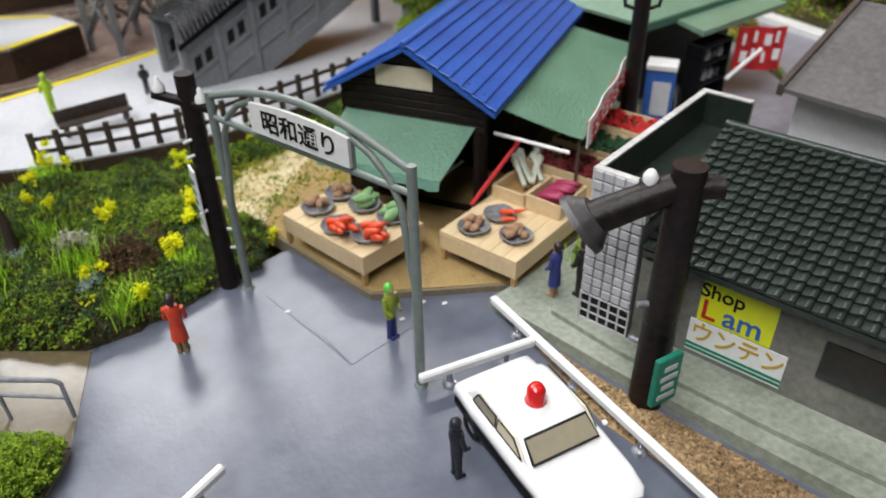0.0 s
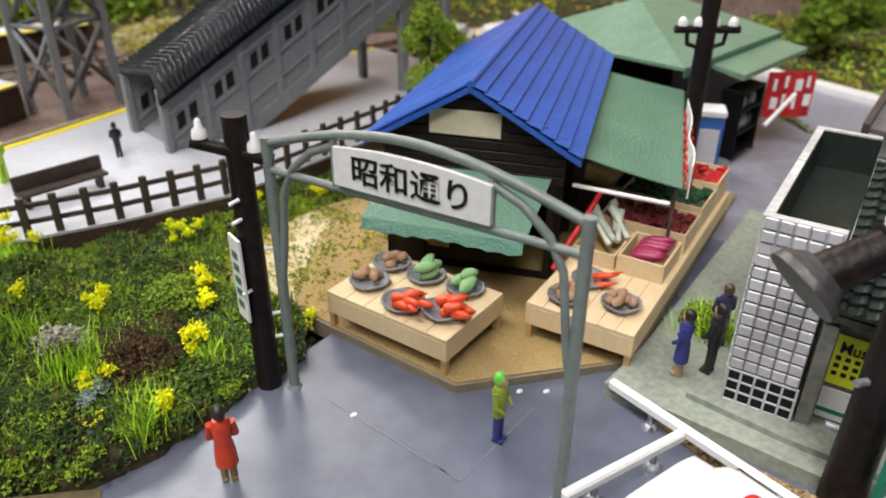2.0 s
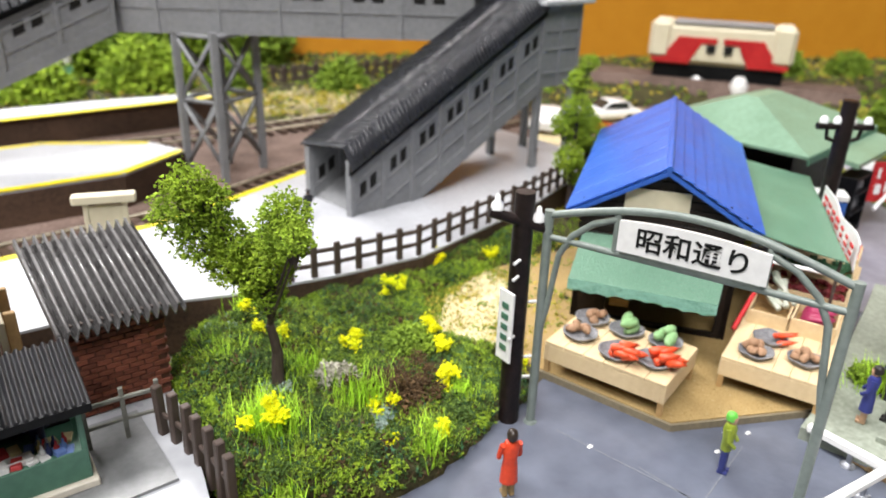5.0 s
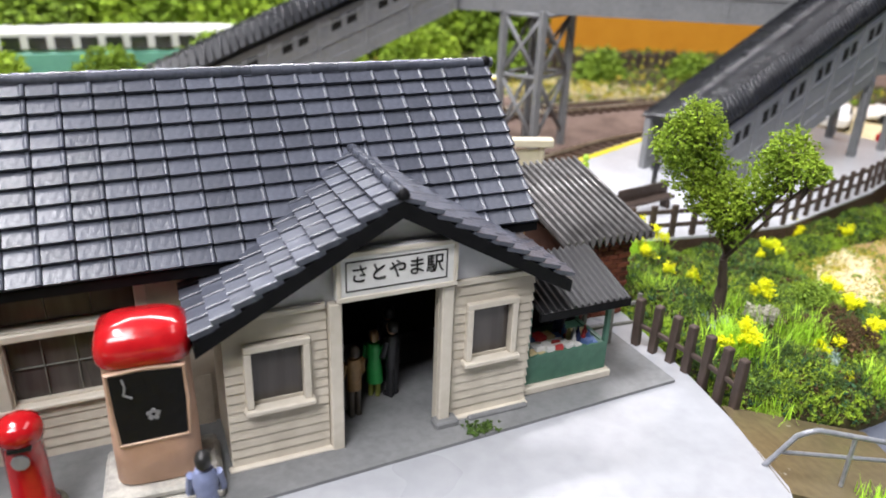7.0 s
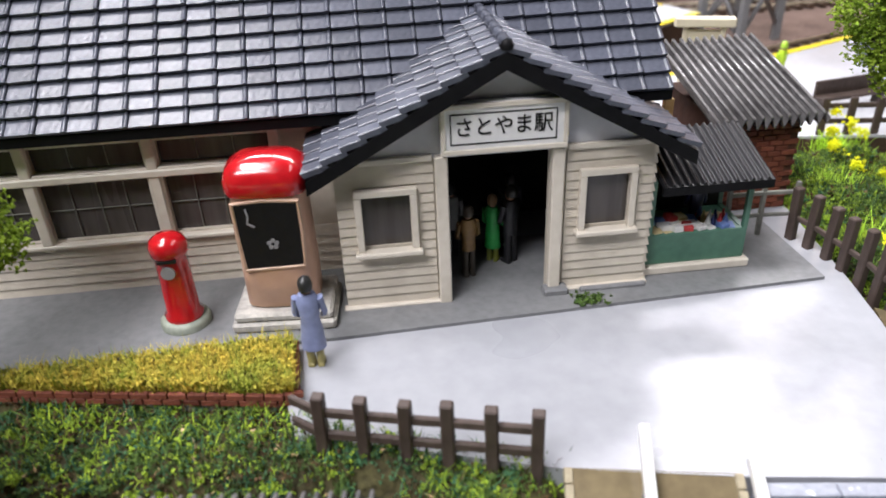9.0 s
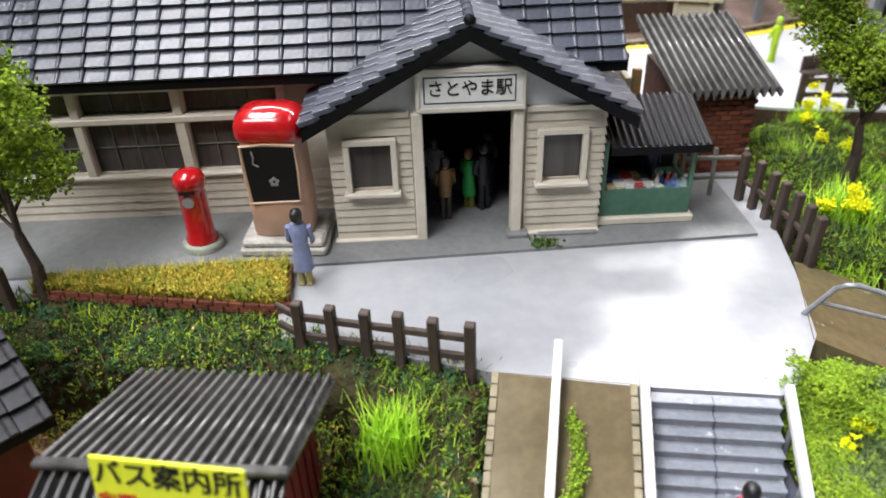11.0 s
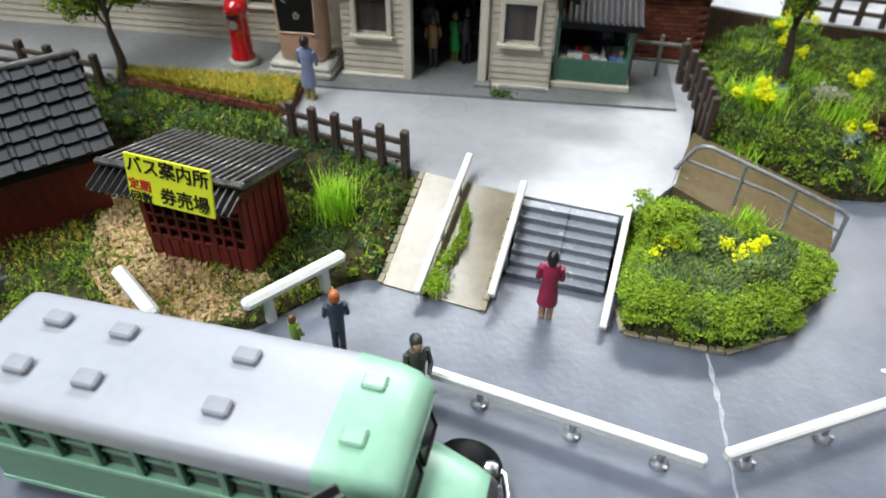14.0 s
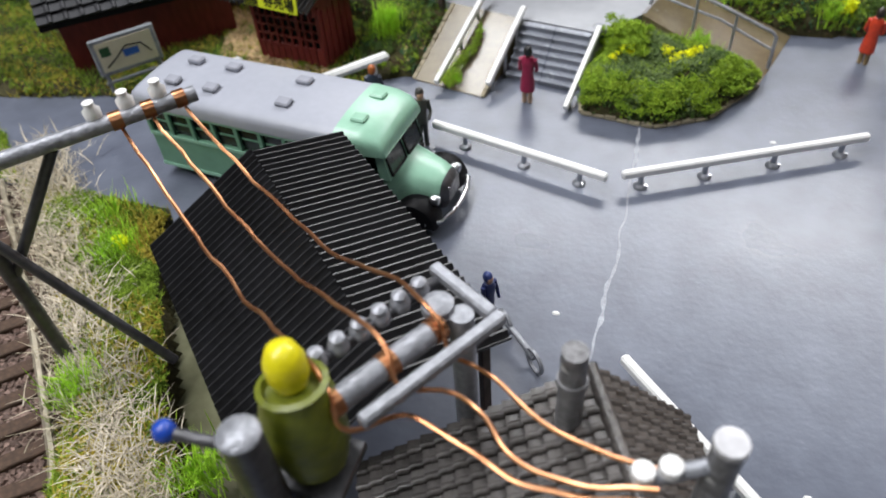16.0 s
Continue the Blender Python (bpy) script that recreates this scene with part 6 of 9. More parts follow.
box(bm, 0.03, -0.7, 1.35, 0.0, 0.7, 1.75)
box(bm, 0.0, -0.6, 1.35, 0.015, 0.6, 1.75)
part("rear_window", bm, M_glass, bus)


def roof_ring(x, w, z0, z1):
    """Half a section: upright eaves, a tight shoulder and a nearly flat crown."""
    h = z1 - z0
    half = [(1.0, 0.0), (1.0, 0.4), (0.985, 0.58), (0.945, 0.73), (0.88, 0.83), (0.78, 0.89), (0.55, 0.95), (0.28, 0.985)]
    return [(x, w * a, z0 + h * b) for a, b in half] + [(x, 0, z1)] + [(x, -w * a, z0 + h * b) for a, b in half[::-1]]


M_vent = mat("vent_grey", (0.31, 0.32, 0.37), (0.25, 0.26, 0.3), rough=0.5, bump=0.006)


bm = B()
loft(bm, [roof_ring(-0.1, 0.96, 1.9, 2.16), roof_ring(-0.06, 0.99, 1.9, 2.25), roof_ring(0.06, 1.0, 1.9, 2.29), roof_ring(SEAM, 1.0, 1.9, 2.32)])
part("roof", bm, M_busroof, bus, "silver painted roof")
bm = B()
loft(bm, [roof_ring(SEAM, 1.005, 1.88, 2.345), roof_ring(5.5, 0.98, 1.86, 2.32), roof_ring(5.78, 0.93, 1.84, 2.25), roof_ring(5.94, 0.88, 1.82, 2.1), roof_ring(6.0, 0.84, 1.8, 1.96), roof_ring(5.98, 0.8, 1.78, 1.86)])
part("cab_roof", bm, M_busmint, bus)
for x in (0.75, 1.75, 3.55):
    for s in (-1, 1):
        bm = B()
        v = box(bm, -0.17, -0.13, -0.02, 0.17, 0.13, 0.09, 0.03)
        part("roof_vent", bm, M_vent, bus, at=pose(x, s * 0.42, 2.31, -s * 4))
for s in (-1, 1):
    bm = B()
    box(bm, -0.16, -0.13, -0.02, 0.16, 0.13, 0.07, 0.03)
    part("roof_vent", bm, M_busmint, bus, at=pose(5.3, s * 0.42, 2.31, -s * 4))
bm = B()
box(bm, 2.6, 0.93, 2.0, 3.3, 1.08, 2.06, 0.02)
part("destination_board", bm, M_busroof, bus)
# windscreen
bm = B()
loft(bm, [[(6.02, -0.8, 1.2), (6.02, 0.8, 1.2), (5.78, 0.8, 1.2), (5.78, -0.8, 1.2)], [(5.86, -0.76, 1.9), (5.86, 0.76, 1.9), (5.7, 0.76, 1.9), (5.7, -0.76, 1.9)]], smooth=False)
part("windscreen_frame", bm, M_busmint, bus)
for s in (-1, 1):
    bm = B()
    y0, y1 = sorted((s * 0.06, s * 0.7))
    p = [Vector((6.035, y0, 1.28)), Vector((6.035, y1, 1.28)), Vector((5.9, y1, 1.8)), Vector((5.9, y0, 1.8))]
    loft(bm, [p, [q - Vector((0.03, 0, 0)) for q in p]], smooth=False)
    part("windscreen", bm, M_glass, bus)
    bm = B()
    pipe(bm, [p[0], p[1], p[2], p[3], p[0]], 0.03, 6)
    part("rubber_seal", bm, M_tyre, bus)


def hood_ring(x, w, z0, z1, n=12):
    return [(x, w * math.copysign(abs(math.cos(math.pi * i / n)) ** 0.6, math.cos(math.pi * i / n)), z0 + (z1 - z0) * math.sin(math.pi * i / n) ** 0.6) for i in range(n + 1)]


bm = B()
loft(bm, [hood_ring(5.8, 0.78, 0.5, 1.3), hood_ring(6.2, 0.66, 0.5, 1.24), hood_ring(6.7, 0.5, 0.48, 1.12), hood_ring(6.92, 0.42, 0.46, 1.0), hood_ring(7.0, 0.32, 0.5, 0.9)])
part("bonnet", bm, M_busmint, bus)
bm = B()
loft(bm, [hood_ring(6.9, 0.44, 0.42, 1.03), hood_ring(7.0, 0.38, 0.44, 0.96), hood_ring(7.05, 0.28, 0.5, 0.86)])
part("grille", bm, M_metaldk, bus)
for k in range(5):
    bm = B()
    tube(bm, (7.02 + 0.01, -0.24 + k * 0.12, 0.5), (7.03, -0.24 + k * 0.12, 0.88), 0.018, n=6)
    part("grille_bar", bm, M_chrome, bus)
for s in (-1, 1):
    bm = B()
    loft(bm, [[(6.5 + 0.5 * math.cos(a) * k, s * y, 0.3 + 0.52 * math.sin(a) * k) for a in np.linspace(-0.1, math.pi + 0.1, 11)] for y, k in ((0.45, 0.9), (0.6, 1.0), (0.88, 1.0), (0.95, 0.92))], smooth=True)
    part("mudguard", bm, M_black, bus)
    bm = B()
    v = lathe(bm, [(0, 0.08), (0.09, 0.07), (0.12, 0.0), (0.1, -0.1), (0, -0.14)], 12)
    move(v, pose(6.88, s * 0.56, 0.74, 0, 90, 0))
    part("headlamp", bm, M_chrome, bus)
bm = B()
pipe(bm, [(6.75, -0.92, 0.36), (7.05, -0.75, 0.36), (7.15, -0.4, 0.36), (7.18, 0, 0.36), (7.15, 0.4, 0.36), (7.05, 0.75, 0.36), (6.75, 0.92, 0.36)], 0.055)
part("bumper", bm, M_chrome, bus)
for x, n2 in ((1.75, "rear"), (6.45, "front")):
    for s in (-1, 1):
        w = thing("wheel", x, s * 0.82, 0.37)
        w.parent = bus
        bm = B()
        v = lathe(bm, [(0.2, -0.11), (0.33, -0.11), (0.37, -0.06), (0.37, 0.06), (0.33, 0.11), (0.2, 0.11)], 18)
        move(v, pose(0, 0, 0, 90))
        part("tyre", bm, M_tyre, w)
        bm = B()
        v = lathe(bm, [(0, 0.09), (0.08, 0.1), (0.12, 0.05), (0.22, 0.07), (0.22, -0.07), (0, -0.09)], 14)
        move(v, pose(0, 0, 0, 90 if s < 0 else -90))
        part("rim", bm, M_signyellow if n2 == "front" else M_black, w)
bm = B()
box(bm, 0.5, -0.7, 0.18, 5.6, 0.7, 0.36)
part("chassis", bm, M_black, bus)
bm = B()
box(bm, 0.2, -0.8, 1.0, 5.6, 0.8, 1.28, 0.02)
part("seats", bm, M_green_kiosk, bus)

# ---- police car ----
car = thing("police_car", 3.22, 5.87, 0, -92, "white and black toy police car with a red roof lamp", "car")


def car_ring(x, w, z0, z1, p=5.0, n=20):
    c = (z0 + z1) / 2
    out = []
    for i in range(n):
        a = 2 * math.pi * i / n
        co, si = math.cos(a), math.sin(a)
        out.append((x * 0.85, 1.06 * w * math.copysign(abs(co) ** (2 / p), co), c + (z1 - z0) / 2 * math.copysign(abs(si) ** (2 / p), si)))
    return out


bm = B()
loft(bm, [car_ring(x, w, 0.2, z) for x, w, z in ((-2.08, 0.66, 0.5), (-2.0, 0.78, 0.56), (-1.0, 0.82, 0.57), (1.0, 0.82, 0.57), (1.9, 0.76, 0.55), (2.05, 0.66, 0.5))])
part("lower_body", bm, M_black, car)
bm = B()
loft(bm, [car_ring(x, w, 0.46, z) for x, w, z in ((-2.1, 0.68, 0.7), (-2.0, 0.79, 0.8), (-1.2, 0.83, 0.84), (0.6, 0.83, 0.84), (1.5, 0.8, 0.8), (2.0, 0.74, 0.74), (2.12, 0.64, 0.66))])
part("upper_body", bm, M_whitegloss, car)
bm = B()
loft(bm, [car_ring(x, w, 0.7, z, 6) for x, w, z in ((-1.62, 0.7, 0.82), (-1.28, 0.68, 1.14), (-1.1, 0.68, 1.19), (-0.4, 0.69, 1.22), (0.15, 0.67, 1.19), (0.28, 0.66, 1.14), (0.78, 0.7, 0.82))])
part("roof", bm, M_whitegloss, car)


def pane(parent, name, q, material, rim=M_ink, t=0.02, r=0.025):
    q = [Vector((p[0] * 0.85, p[1] * 1.06, p[2])) for p in q]
    nrm = (q[1] - q[0]).cross(q[3] - q[0]).normalized()
    bm = B()
    loft(bm, [[p + nrm * t for p in q], [p - nrm * 0.03 for p in q]], smooth=False)
    ob = part(name, bm, material, parent)
    bm = B()
    pipe(bm, [p + nrm * t for p in (*q, q[0])], r, 6)
    part("window_seal", bm, rim, parent)


pane(car, "windscreen", [(0.74, -0.62, 0.87), (0.74, 0.62, 0.87), (0.33, 0.58, 1.13), (0.33, -0.58, 1.13)], M_glass_tan)
for s in (-1, 1):
    for x0, x1, xa, xb in ((-0.4, 0.52, -0.36, 0.18), (-1.32, -0.46, -1.14, -0.44)):
        q = [(x0, s * 0.7, 0.86), (x1, s * 0.7, 0.86), (xb, s * 0.685, 1.12), (xa, s * 0.685, 1.12)]
        pane(car, "side_window", q if s < 0 else q[::-1], M_glass_tan if x0 < -1 else M_ivory, r=0.016)
    bm = B()
    box(bm, 1.72, s * 0.52 - 0.12, 0.48, 1.81, s * 0.52 + 0.12, 0.62, 0.03)
    part("headlamp", bm, M_chrome, car)
    for x in (-1.06, 1.1):
        w = thing("wheel", x, s * 0.78, 0.27)
        w.parent = car
        bm = B()
        v = lathe(bm, [(0.15, -0.08), (0.25, -0.08), (0.27, -0.04), (0.27, 0.04), (0.25, 0.08), (0.15, 0.08)], 16)
        move(v, pose(0, 0, 0, 90))
        part("tyre", bm, M_tyre, w)
        bm = B()
        v = lathe(bm, [(0, 0.07), (0.16, 0.05), (0.16, -0.05), (0, -0.07)], 12)
        move(v, pose(0, 0, 0, 90))
        part("rim", bm, M_metal, w)
bm = B()
lathe(bm, [(0, 0), (0.2, 0), (0.2, 0.05), (0.17, 0.1), (0.17, 0.26), (0.12, 0.35), (0, 0.38)], 16)
part("roof_lamp", bm, mat("lamp_red", (0.7, 0.02, 0.015), (0.55, 0.01, 0.01), rough=0.15, bump=0, coat=0.7), car, "glossy red beacon", at=pose(-0.3, 0.0, 1.2))
bm = B()
box(bm, 1.74, -0.35, 0.5, 1.8, 0.35, 0.6)
part("grille", bm, M_ink, car)
bm = B()
box(bm, 0.42, 0.88, 0.86, 0.52, 0.97, 0.93, 0.02)
part("mirror", bm, M_whitegloss, car)

# ---- bus ticket booth ----
bo = thing("ticket_booth", -17.1, 8.75, 0.08, -6.5, "wine-red lattice ticket booth with a corrugated roof", "booth")
BW, BD, BH = 2.12, 1.5, 1.85
# solid dark block behind the lattice, coloured as the booth's inner shade
bm = B()
box(bm, 0.05, 0.08, 0, BW - 0.05, BD, 1.7)
part("inner_core", bm, M_dark, bo)
for x in (0, BW - 0.08):
    bm = B()
    box(bm, x, 0, 0, x + 0.08, BD, 1.7, 0.01)
    part("side_wall", bm, M_wine, bo)
bm = B()
box(bm, 0, BD, 0, BW, BD + 0.08, 1.66)
part("back_wall", bm, M_wine, bo)
for i in range(10):
    bm = B()
    x = 0.02 + i * (BW - 0.04) / 10
    box(bm, x, 0.0, 0, x + (BW - 0.04) / 10 - 0.02, 0.06, 0.6, 0.01)
    part("board", bm, M_wine, bo)
for i in range(10):
    bm = B()
    x = i * (BW - 0.07) / 9
    box(bm, x, -0.02, 0.56, x + (0.12 if i in (0, 6, 9) else 0.06), 0.07, BH, 0.008)
    part("lattice_post", bm, M_wine, bo)
for z in (0.6, 0.86, 1.12, 1.38, 1.64):
    bm = B()
    box(bm, 0, -0.01, z, BW, 0.06, z + 0.07, 0.008)
    part("lattice_rail", bm, M_wine, bo)
for i in range(5):
    bm = B()
    box(bm, BW - 0.01, 0.2 + i * 0.28, 0.1, BW + 0.03, 0.25 + i * 0.28, 1.68)
    part("side_batten", bm, M_wine, bo)
bm = B()
corrugated(bm, -0.34, BW + 0.28, -0.22, -0.74, 2.3, 2.15, 19, 0.05)
part("front_roof_sheet", bm, M_tin_black, bo)
bm = B()
corrugated(bm, -0.4, BW + 0.3, -0.22, 2.05, 2.34, 1.62, 19, 0.06, per=8)
part("back_roof_sheet", bm, M_tin_grey, bo)
# pale ribs added along the booth roof: crest highlights and wear as colour
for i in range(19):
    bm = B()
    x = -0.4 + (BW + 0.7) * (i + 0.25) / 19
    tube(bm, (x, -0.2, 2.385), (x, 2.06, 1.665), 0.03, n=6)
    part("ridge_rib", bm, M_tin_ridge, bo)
bm = B()
box(bm, -0.42, -0.3, 2.33, BW + 0.32, -0.16, 2.42, 0.02)
part("ridge_board", bm, M_tin_grey, bo)
bm = B()
sides(bm, [(-0.3, 1.68), (1.35, 1.68), (1.35, 1.72), (-0.2, 2.2)], 0, 0.05)
for v in bm.verts:
    v.co = Vector((BW - 0.05 + v.co.y, v.co.x + 0.1, v.co.z))
part("gable", bm, M_wine, bo)
bs_ = thing("booth_sign", -17.0, 8.75, 0.08, -6.5, "lime-yellow ticket office sign with black and red lettering", "sign")
bm = B()
v = box(bm, -0.82, -0.02, -0.43, 0.82, 0.02, 0.43)
SG = pose(1.27, -0.72, 2.52, -9, 0, -4)
part("board", bm, M_signyellow, bs_, at=SG)
words("lettering", "バス案内所", 0.335, M_ink, bs_, SG @ facing(0, -0.03, 0.24), label="bold black sign lettering", squash=0.95, bold=0.01)
words("lettering", "券売場", 0.335, M_ink, bs_, SG @ facing(0.28, -0.03, -0.24), label="bold black sign lettering", squash=0.95, bold=0.01)
words("lettering", "定期", 0.22, M_redmat, bs_, SG @ facing(-0.58, -0.03, -0.12), label="red sign lettering")
words("lettering", "回数", 0.22, M_ink, bs_, SG @ facing(-0.58, -0.03, -0.36), label="small black sign lettering")
for x in (0.5, 1.8):
    bm = B()
    tube(bm, (x, -0.55, 2.5), (x, -0.2, 2.35), 0.025)
    part("stay", bm, M_metaldk, bs_)

# ---- gravel yard ----
YARD = [(-19.4, 11.2), (-18.5, 9.0), (-18.3, 8.2), (-17.2, 7.3), (-16.1, 6.95), (-14.8, 7.45), (-14.7, 8.5), (-17.2, 8.8), (-17.6, 10.5)]
x, y = scatter(YARD, 5200)
crumbs("gravel", np.stack([x, y, 0.17 + 0.03 * RNG.normal(size=len(x))], 1), 0.06, M_gravel, None, "tan gravel in the yard round the booth", "gravel")
bm = B()
prism(bm, YARD, 0.0, 0.14)
solo("gravel_yard", bm, M_gravel, "tan gravel yard round the ticket booth", "gravel", kind="structure")

# ---- dark red house with a tiled roof ----
M_tile_matt = mat("roof_tile_charcoal", (0.022, 0.023, 0.027), (0.01, 0.01, 0.013), rough=0.5, grain=12, bump=0.012, rnd=0.3)
hs = thing("red_house", -18.6, 10.0, 0.05, 42, "dark red house with a grey tiled roof beside the yard", "house")
bm = B()
box(bm, -4.6, 0, 0, 0, 3.0, 1.75)
part("wall", bm, M_wine, hs)
bm = B()
sides(bm, [(0.0, 1.75), (3.0, 1.75), (1.5, 2.75)], -0.1, 0.0)
for v in bm.verts:
    v.co = Vector((v.co.y, v.co.x, v.co.z))
part("gable", bm, M_wine, hs)
hp = math.degrees(math.atan2(1.2, 1.85))
bm = B()
v = sides(bm, [(-0.35, 1.55), (-0.35, 1.68), (1.5, 2.88), (3.35, 1.68), (3.35, 1.55), (1.5, 2.72)], -5.0, 0.35)
for w in v:
    w.co = Vector((w.co.y, w.co.x, w.co.z))
part("roof_deck", bm, M_black, hs)
tiled(hs, "roof_tile", pose(-5.0, -0.35, 1.69) @ pose(0, 0, 0, hp, 0, 0), 13, 7, 5.35 / 13, math.hypot(1.2, 1.85) / 7, M_tile_matt)
tiled(hs, "back_tile", pose(0.35, 3.35, 1.69, 0, 0, 180) @ pose(0, 0, 0, hp, 0, 0), 13, 7, 5.35 / 13, math.hypot(1.2, 1.85) / 7, M_tile_dark_far, near=lambda i, j: False)
bm = B()
tube(bm, (-5.0, 1.5, 2.95), (0.35, 1.5, 2.95), 0.09, n=8)
part("ridge", bm, M_tin_grey, hs)

# ---- map board ----
mb = thing("map_board", -19.95, 6.75, 0.05, 50, "grey-framed map board on two legs by the bus stop", "notice board")
bm = B()
box(bm, -0.75, -0.05, 0.55, 0.95, 0.05, 1.6, 0.04)
part("frame", bm, M_metal, mb)
bm = B()
box(bm, -0.63, -0.07, 0.67, 0.83, -0.045, 1.48)
part("map_panel", bm, M_ivory, mb)
bm = B()
pipe(bm, [(-0.5, -0.075, 0.8), (-0.2, -0.075, 1.0), (0.1, -0.075, 1.25), (0.5, -0.075, 1.2), (0.7, -0.075, 0.9)], 0.02, 5)
part("map_line", bm, M_ink, mb)
bm = B()
v = box(bm, 0.0, -0.078, 0.95, 0.4, -0.07, 1.15)
part("map_patch", bm, M_bluetxt, mb)
bm = B()
v = box(bm, -0.55, -0.078, 1.1, -0.3, -0.07, 1.35)
part("map_patch", bm, M_teal, mb)
for xx in (-0.6, 0.8):
    bm = B()
    tube(bm, (xx, 0, 0), (xx, 0, 0.6), 0.06, n=8)
    part("leg", bm, M_metal, mb)
bm = B()
tube(bm, (-0.7, -0.02, 0.35), (0.95, -0.02, 0.35), 0.05, n=8)
part("crossbar", bm, M_metal, mb)

# ---- corrugated bus shelter in the foreground ----
bsh = thing("bus_shelter", -11.74, 3.1, 0, -42, "open shelter with a black corrugated gable roof", "shelter")
def corr_x(bm, x0, x1, prof, waves, amp=0.045, thick=0.04, per=6):
    """Corrugations that run along the profile (y, z) and repeat along x."""
    n = waves * per
    rows = []
    for i in range(n + 1):
        x = x0 + (x1 - x0) * i / n
        h = amp * math.sin(2 * math.pi * i / per)
        rows.append([[bm.verts.new((x, y, z + h + d)) for y, z in prof] for d in (0, -thick)])
    for a, b in zip(rows, rows[1:]):
        for k in range(len(prof) - 1):
            bm.faces.new((a[0][k], b[0][k], b[0][k + 1], a[0][k + 1])).smooth = True
            bm.faces.new((a[1][k], a[1][k + 1], b[1][k + 1], b[1][k])).smooth = True
        for k in (0, len(prof) - 1):
            bm.faces.new((a[0][k], a[1][k], b[1][k], b[0][k]))
    for r in (rows[0], rows[-1]):
        for k in range(len(prof) - 1):
            bm.faces.new((r[0][k], r[0][k + 1], r[1][k + 1], r[1][k]))


bm = B()
corr_x(bm, 0, 5.75, [(0, 2.5), (-1.75, 2.78)], 34, amp=0.06)
part("roof_sheet", bm, M_tin_black, bsh)
bm = B()
corr_x(bm, 0, 5.75, [(-1.72, 2.84), (-1.85, 2.78), (-3.95, 1.62)], 34, amp=0.06)
part("roof_sheet", bm, M_tin_black, bsh)
for px in (0.35, 2.9, 5.4):
    for py, pz in ((-0.25, 2.45), (-3.6, 1.75)):
        bm = B()
        box(bm, px - 0.07, py - 0.07, 0, px + 0.07, py + 0.07, pz, 0.01)
        part("post", bm, M_wood_dark, bsh)
bm = B()
box(bm, 0.3, -3.7, 0, 5.45, -3.6, 1.6)
part("back_wall", bm, M_wood_dark, bsh)
bm = B()
box(bm, 0.8, -3.2, 0.35, 5.0, -2.7, 0.45)
part("bench", bm, M_wood_dark, bsh)


# ---- figurines ----
SKIN = (0.5, 0.3, 0.2)


def figurine(x, y, z, rz, coat, legs, hair, label, h=1.6, skirt=False, hat=None):
    """A tiny painted figure: one plain mesh with colour bands."""
    bm = B()
    mats = [mat("fig_" + n, c, rough=0.4, bump=0.02, grain=8) for n, c in (("legs", legs), ("coat", coat), ("skin", SKIN), ("hair", hair))]
    k = h / 1.6

    def done(start, idx):
        bm.faces.ensure_lookup_table()
        for f in bm.faces[start:]:
            f.material_index = idx

    for s in (-1, 1):
        n0 = len(bm.faces)
        tube(bm, (s * 0.1, 0, 0.03), (s * 0.09, 0, 0.75), 0.085, 0.1, 8)
        box(bm, s * 0.1 - 0.07, -0.17, 0, s * 0.1 + 0.07, 0.09, 0.08, 0.02)
        done(n0, 0)
    n0 = len(bm.faces)
    prof = [(0, 0.35), (0.26, 0.36), (0.23, 0.7), (0.19, 0.9), (0.25, 1.2), (0.17, 1.32), (0, 1.34)] if skirt else [(0, 0.62), (0.2, 0.63), (0.2, 0.9), (0.25, 1.2), (0.17, 1.32), (0, 1.34)]
    v = lathe(bm, prof, 10)
    for w in v:
        w.co.y *= 0.72
    for s in (-1, 1):
        tube(bm, (s * 0.24, 0, 1.25), (s * 0.3, -0.06, 0.95), 0.075, 0.065, 7)
        tube(bm, (s * 0.3, -0.06, 0.95), (s * 0.2, -0.22, 0.82), 0.065, 0.05, 7)
    done(n0, 1)
    n0 = len(bm.faces)
    lathe(bm, [(0, 1.3), (0.08, 1.31), (0.12, 1.42), (0.12, 1.5), (0, 1.58)], 10, at=(0, -0.02, 0))
    done(n0, 2)
    n0 = len(bm.faces)
    lathe(bm, [(0.135, 1.4), (0.15, 1.5), (0.12, 1.58), (0, 1.64)], 10, at=(0, 0.025, 0))
    done(n0, 3)
    for w in bm.verts:
        w.co = Vector((w.co.x * 0.7, w.co.y * 0.8, w.co.z * 0.94)) * k
    return solo("figurine", bm, mats, label, "figurine", "figurines", m=pose(x, y, z, 0, 0, rz))


figurine(-1.55, 12.1, 0, 160, (0.65, 0.06, 0.02), (0.3, 0.2, 0.08), (0.03, 0.02, 0.015), "painted figurine in an orange-red robe on the street", 1.6, True)
figurine(2.45, 10.2, 0, 20, (0.25, 0.32, 0.03), (0.03, 0.04, 0.18), (0.15, 0.6, 0.08), "painted figurine in olive with a bright green cap", 1.5)
figurine(-9.45, 8.5, 0, 180, (0.3, 0.015, 0.06), (0.45, 0.3, 0.2), (0.01, 0.01, 0.012), "painted figurine in a crimson dress below the steps", 1.65, True)
figurine(-15.35, 13.75, 1.03, 175, (0.24, 0.28, 0.46), (0.4, 0.35, 0.12), (0.02, 0.02, 0.02), "painted figurine in a lilac kimono before the phone booth", 1.65, True)
figurine(-12.95, 7.1, 0, 200, (0.04, 0.05, 0.08), (0.03, 0.035, 0.05), (0.45, 0.13, 0.03), "painted figurine in navy with orange hair by the barrier", 1.5)
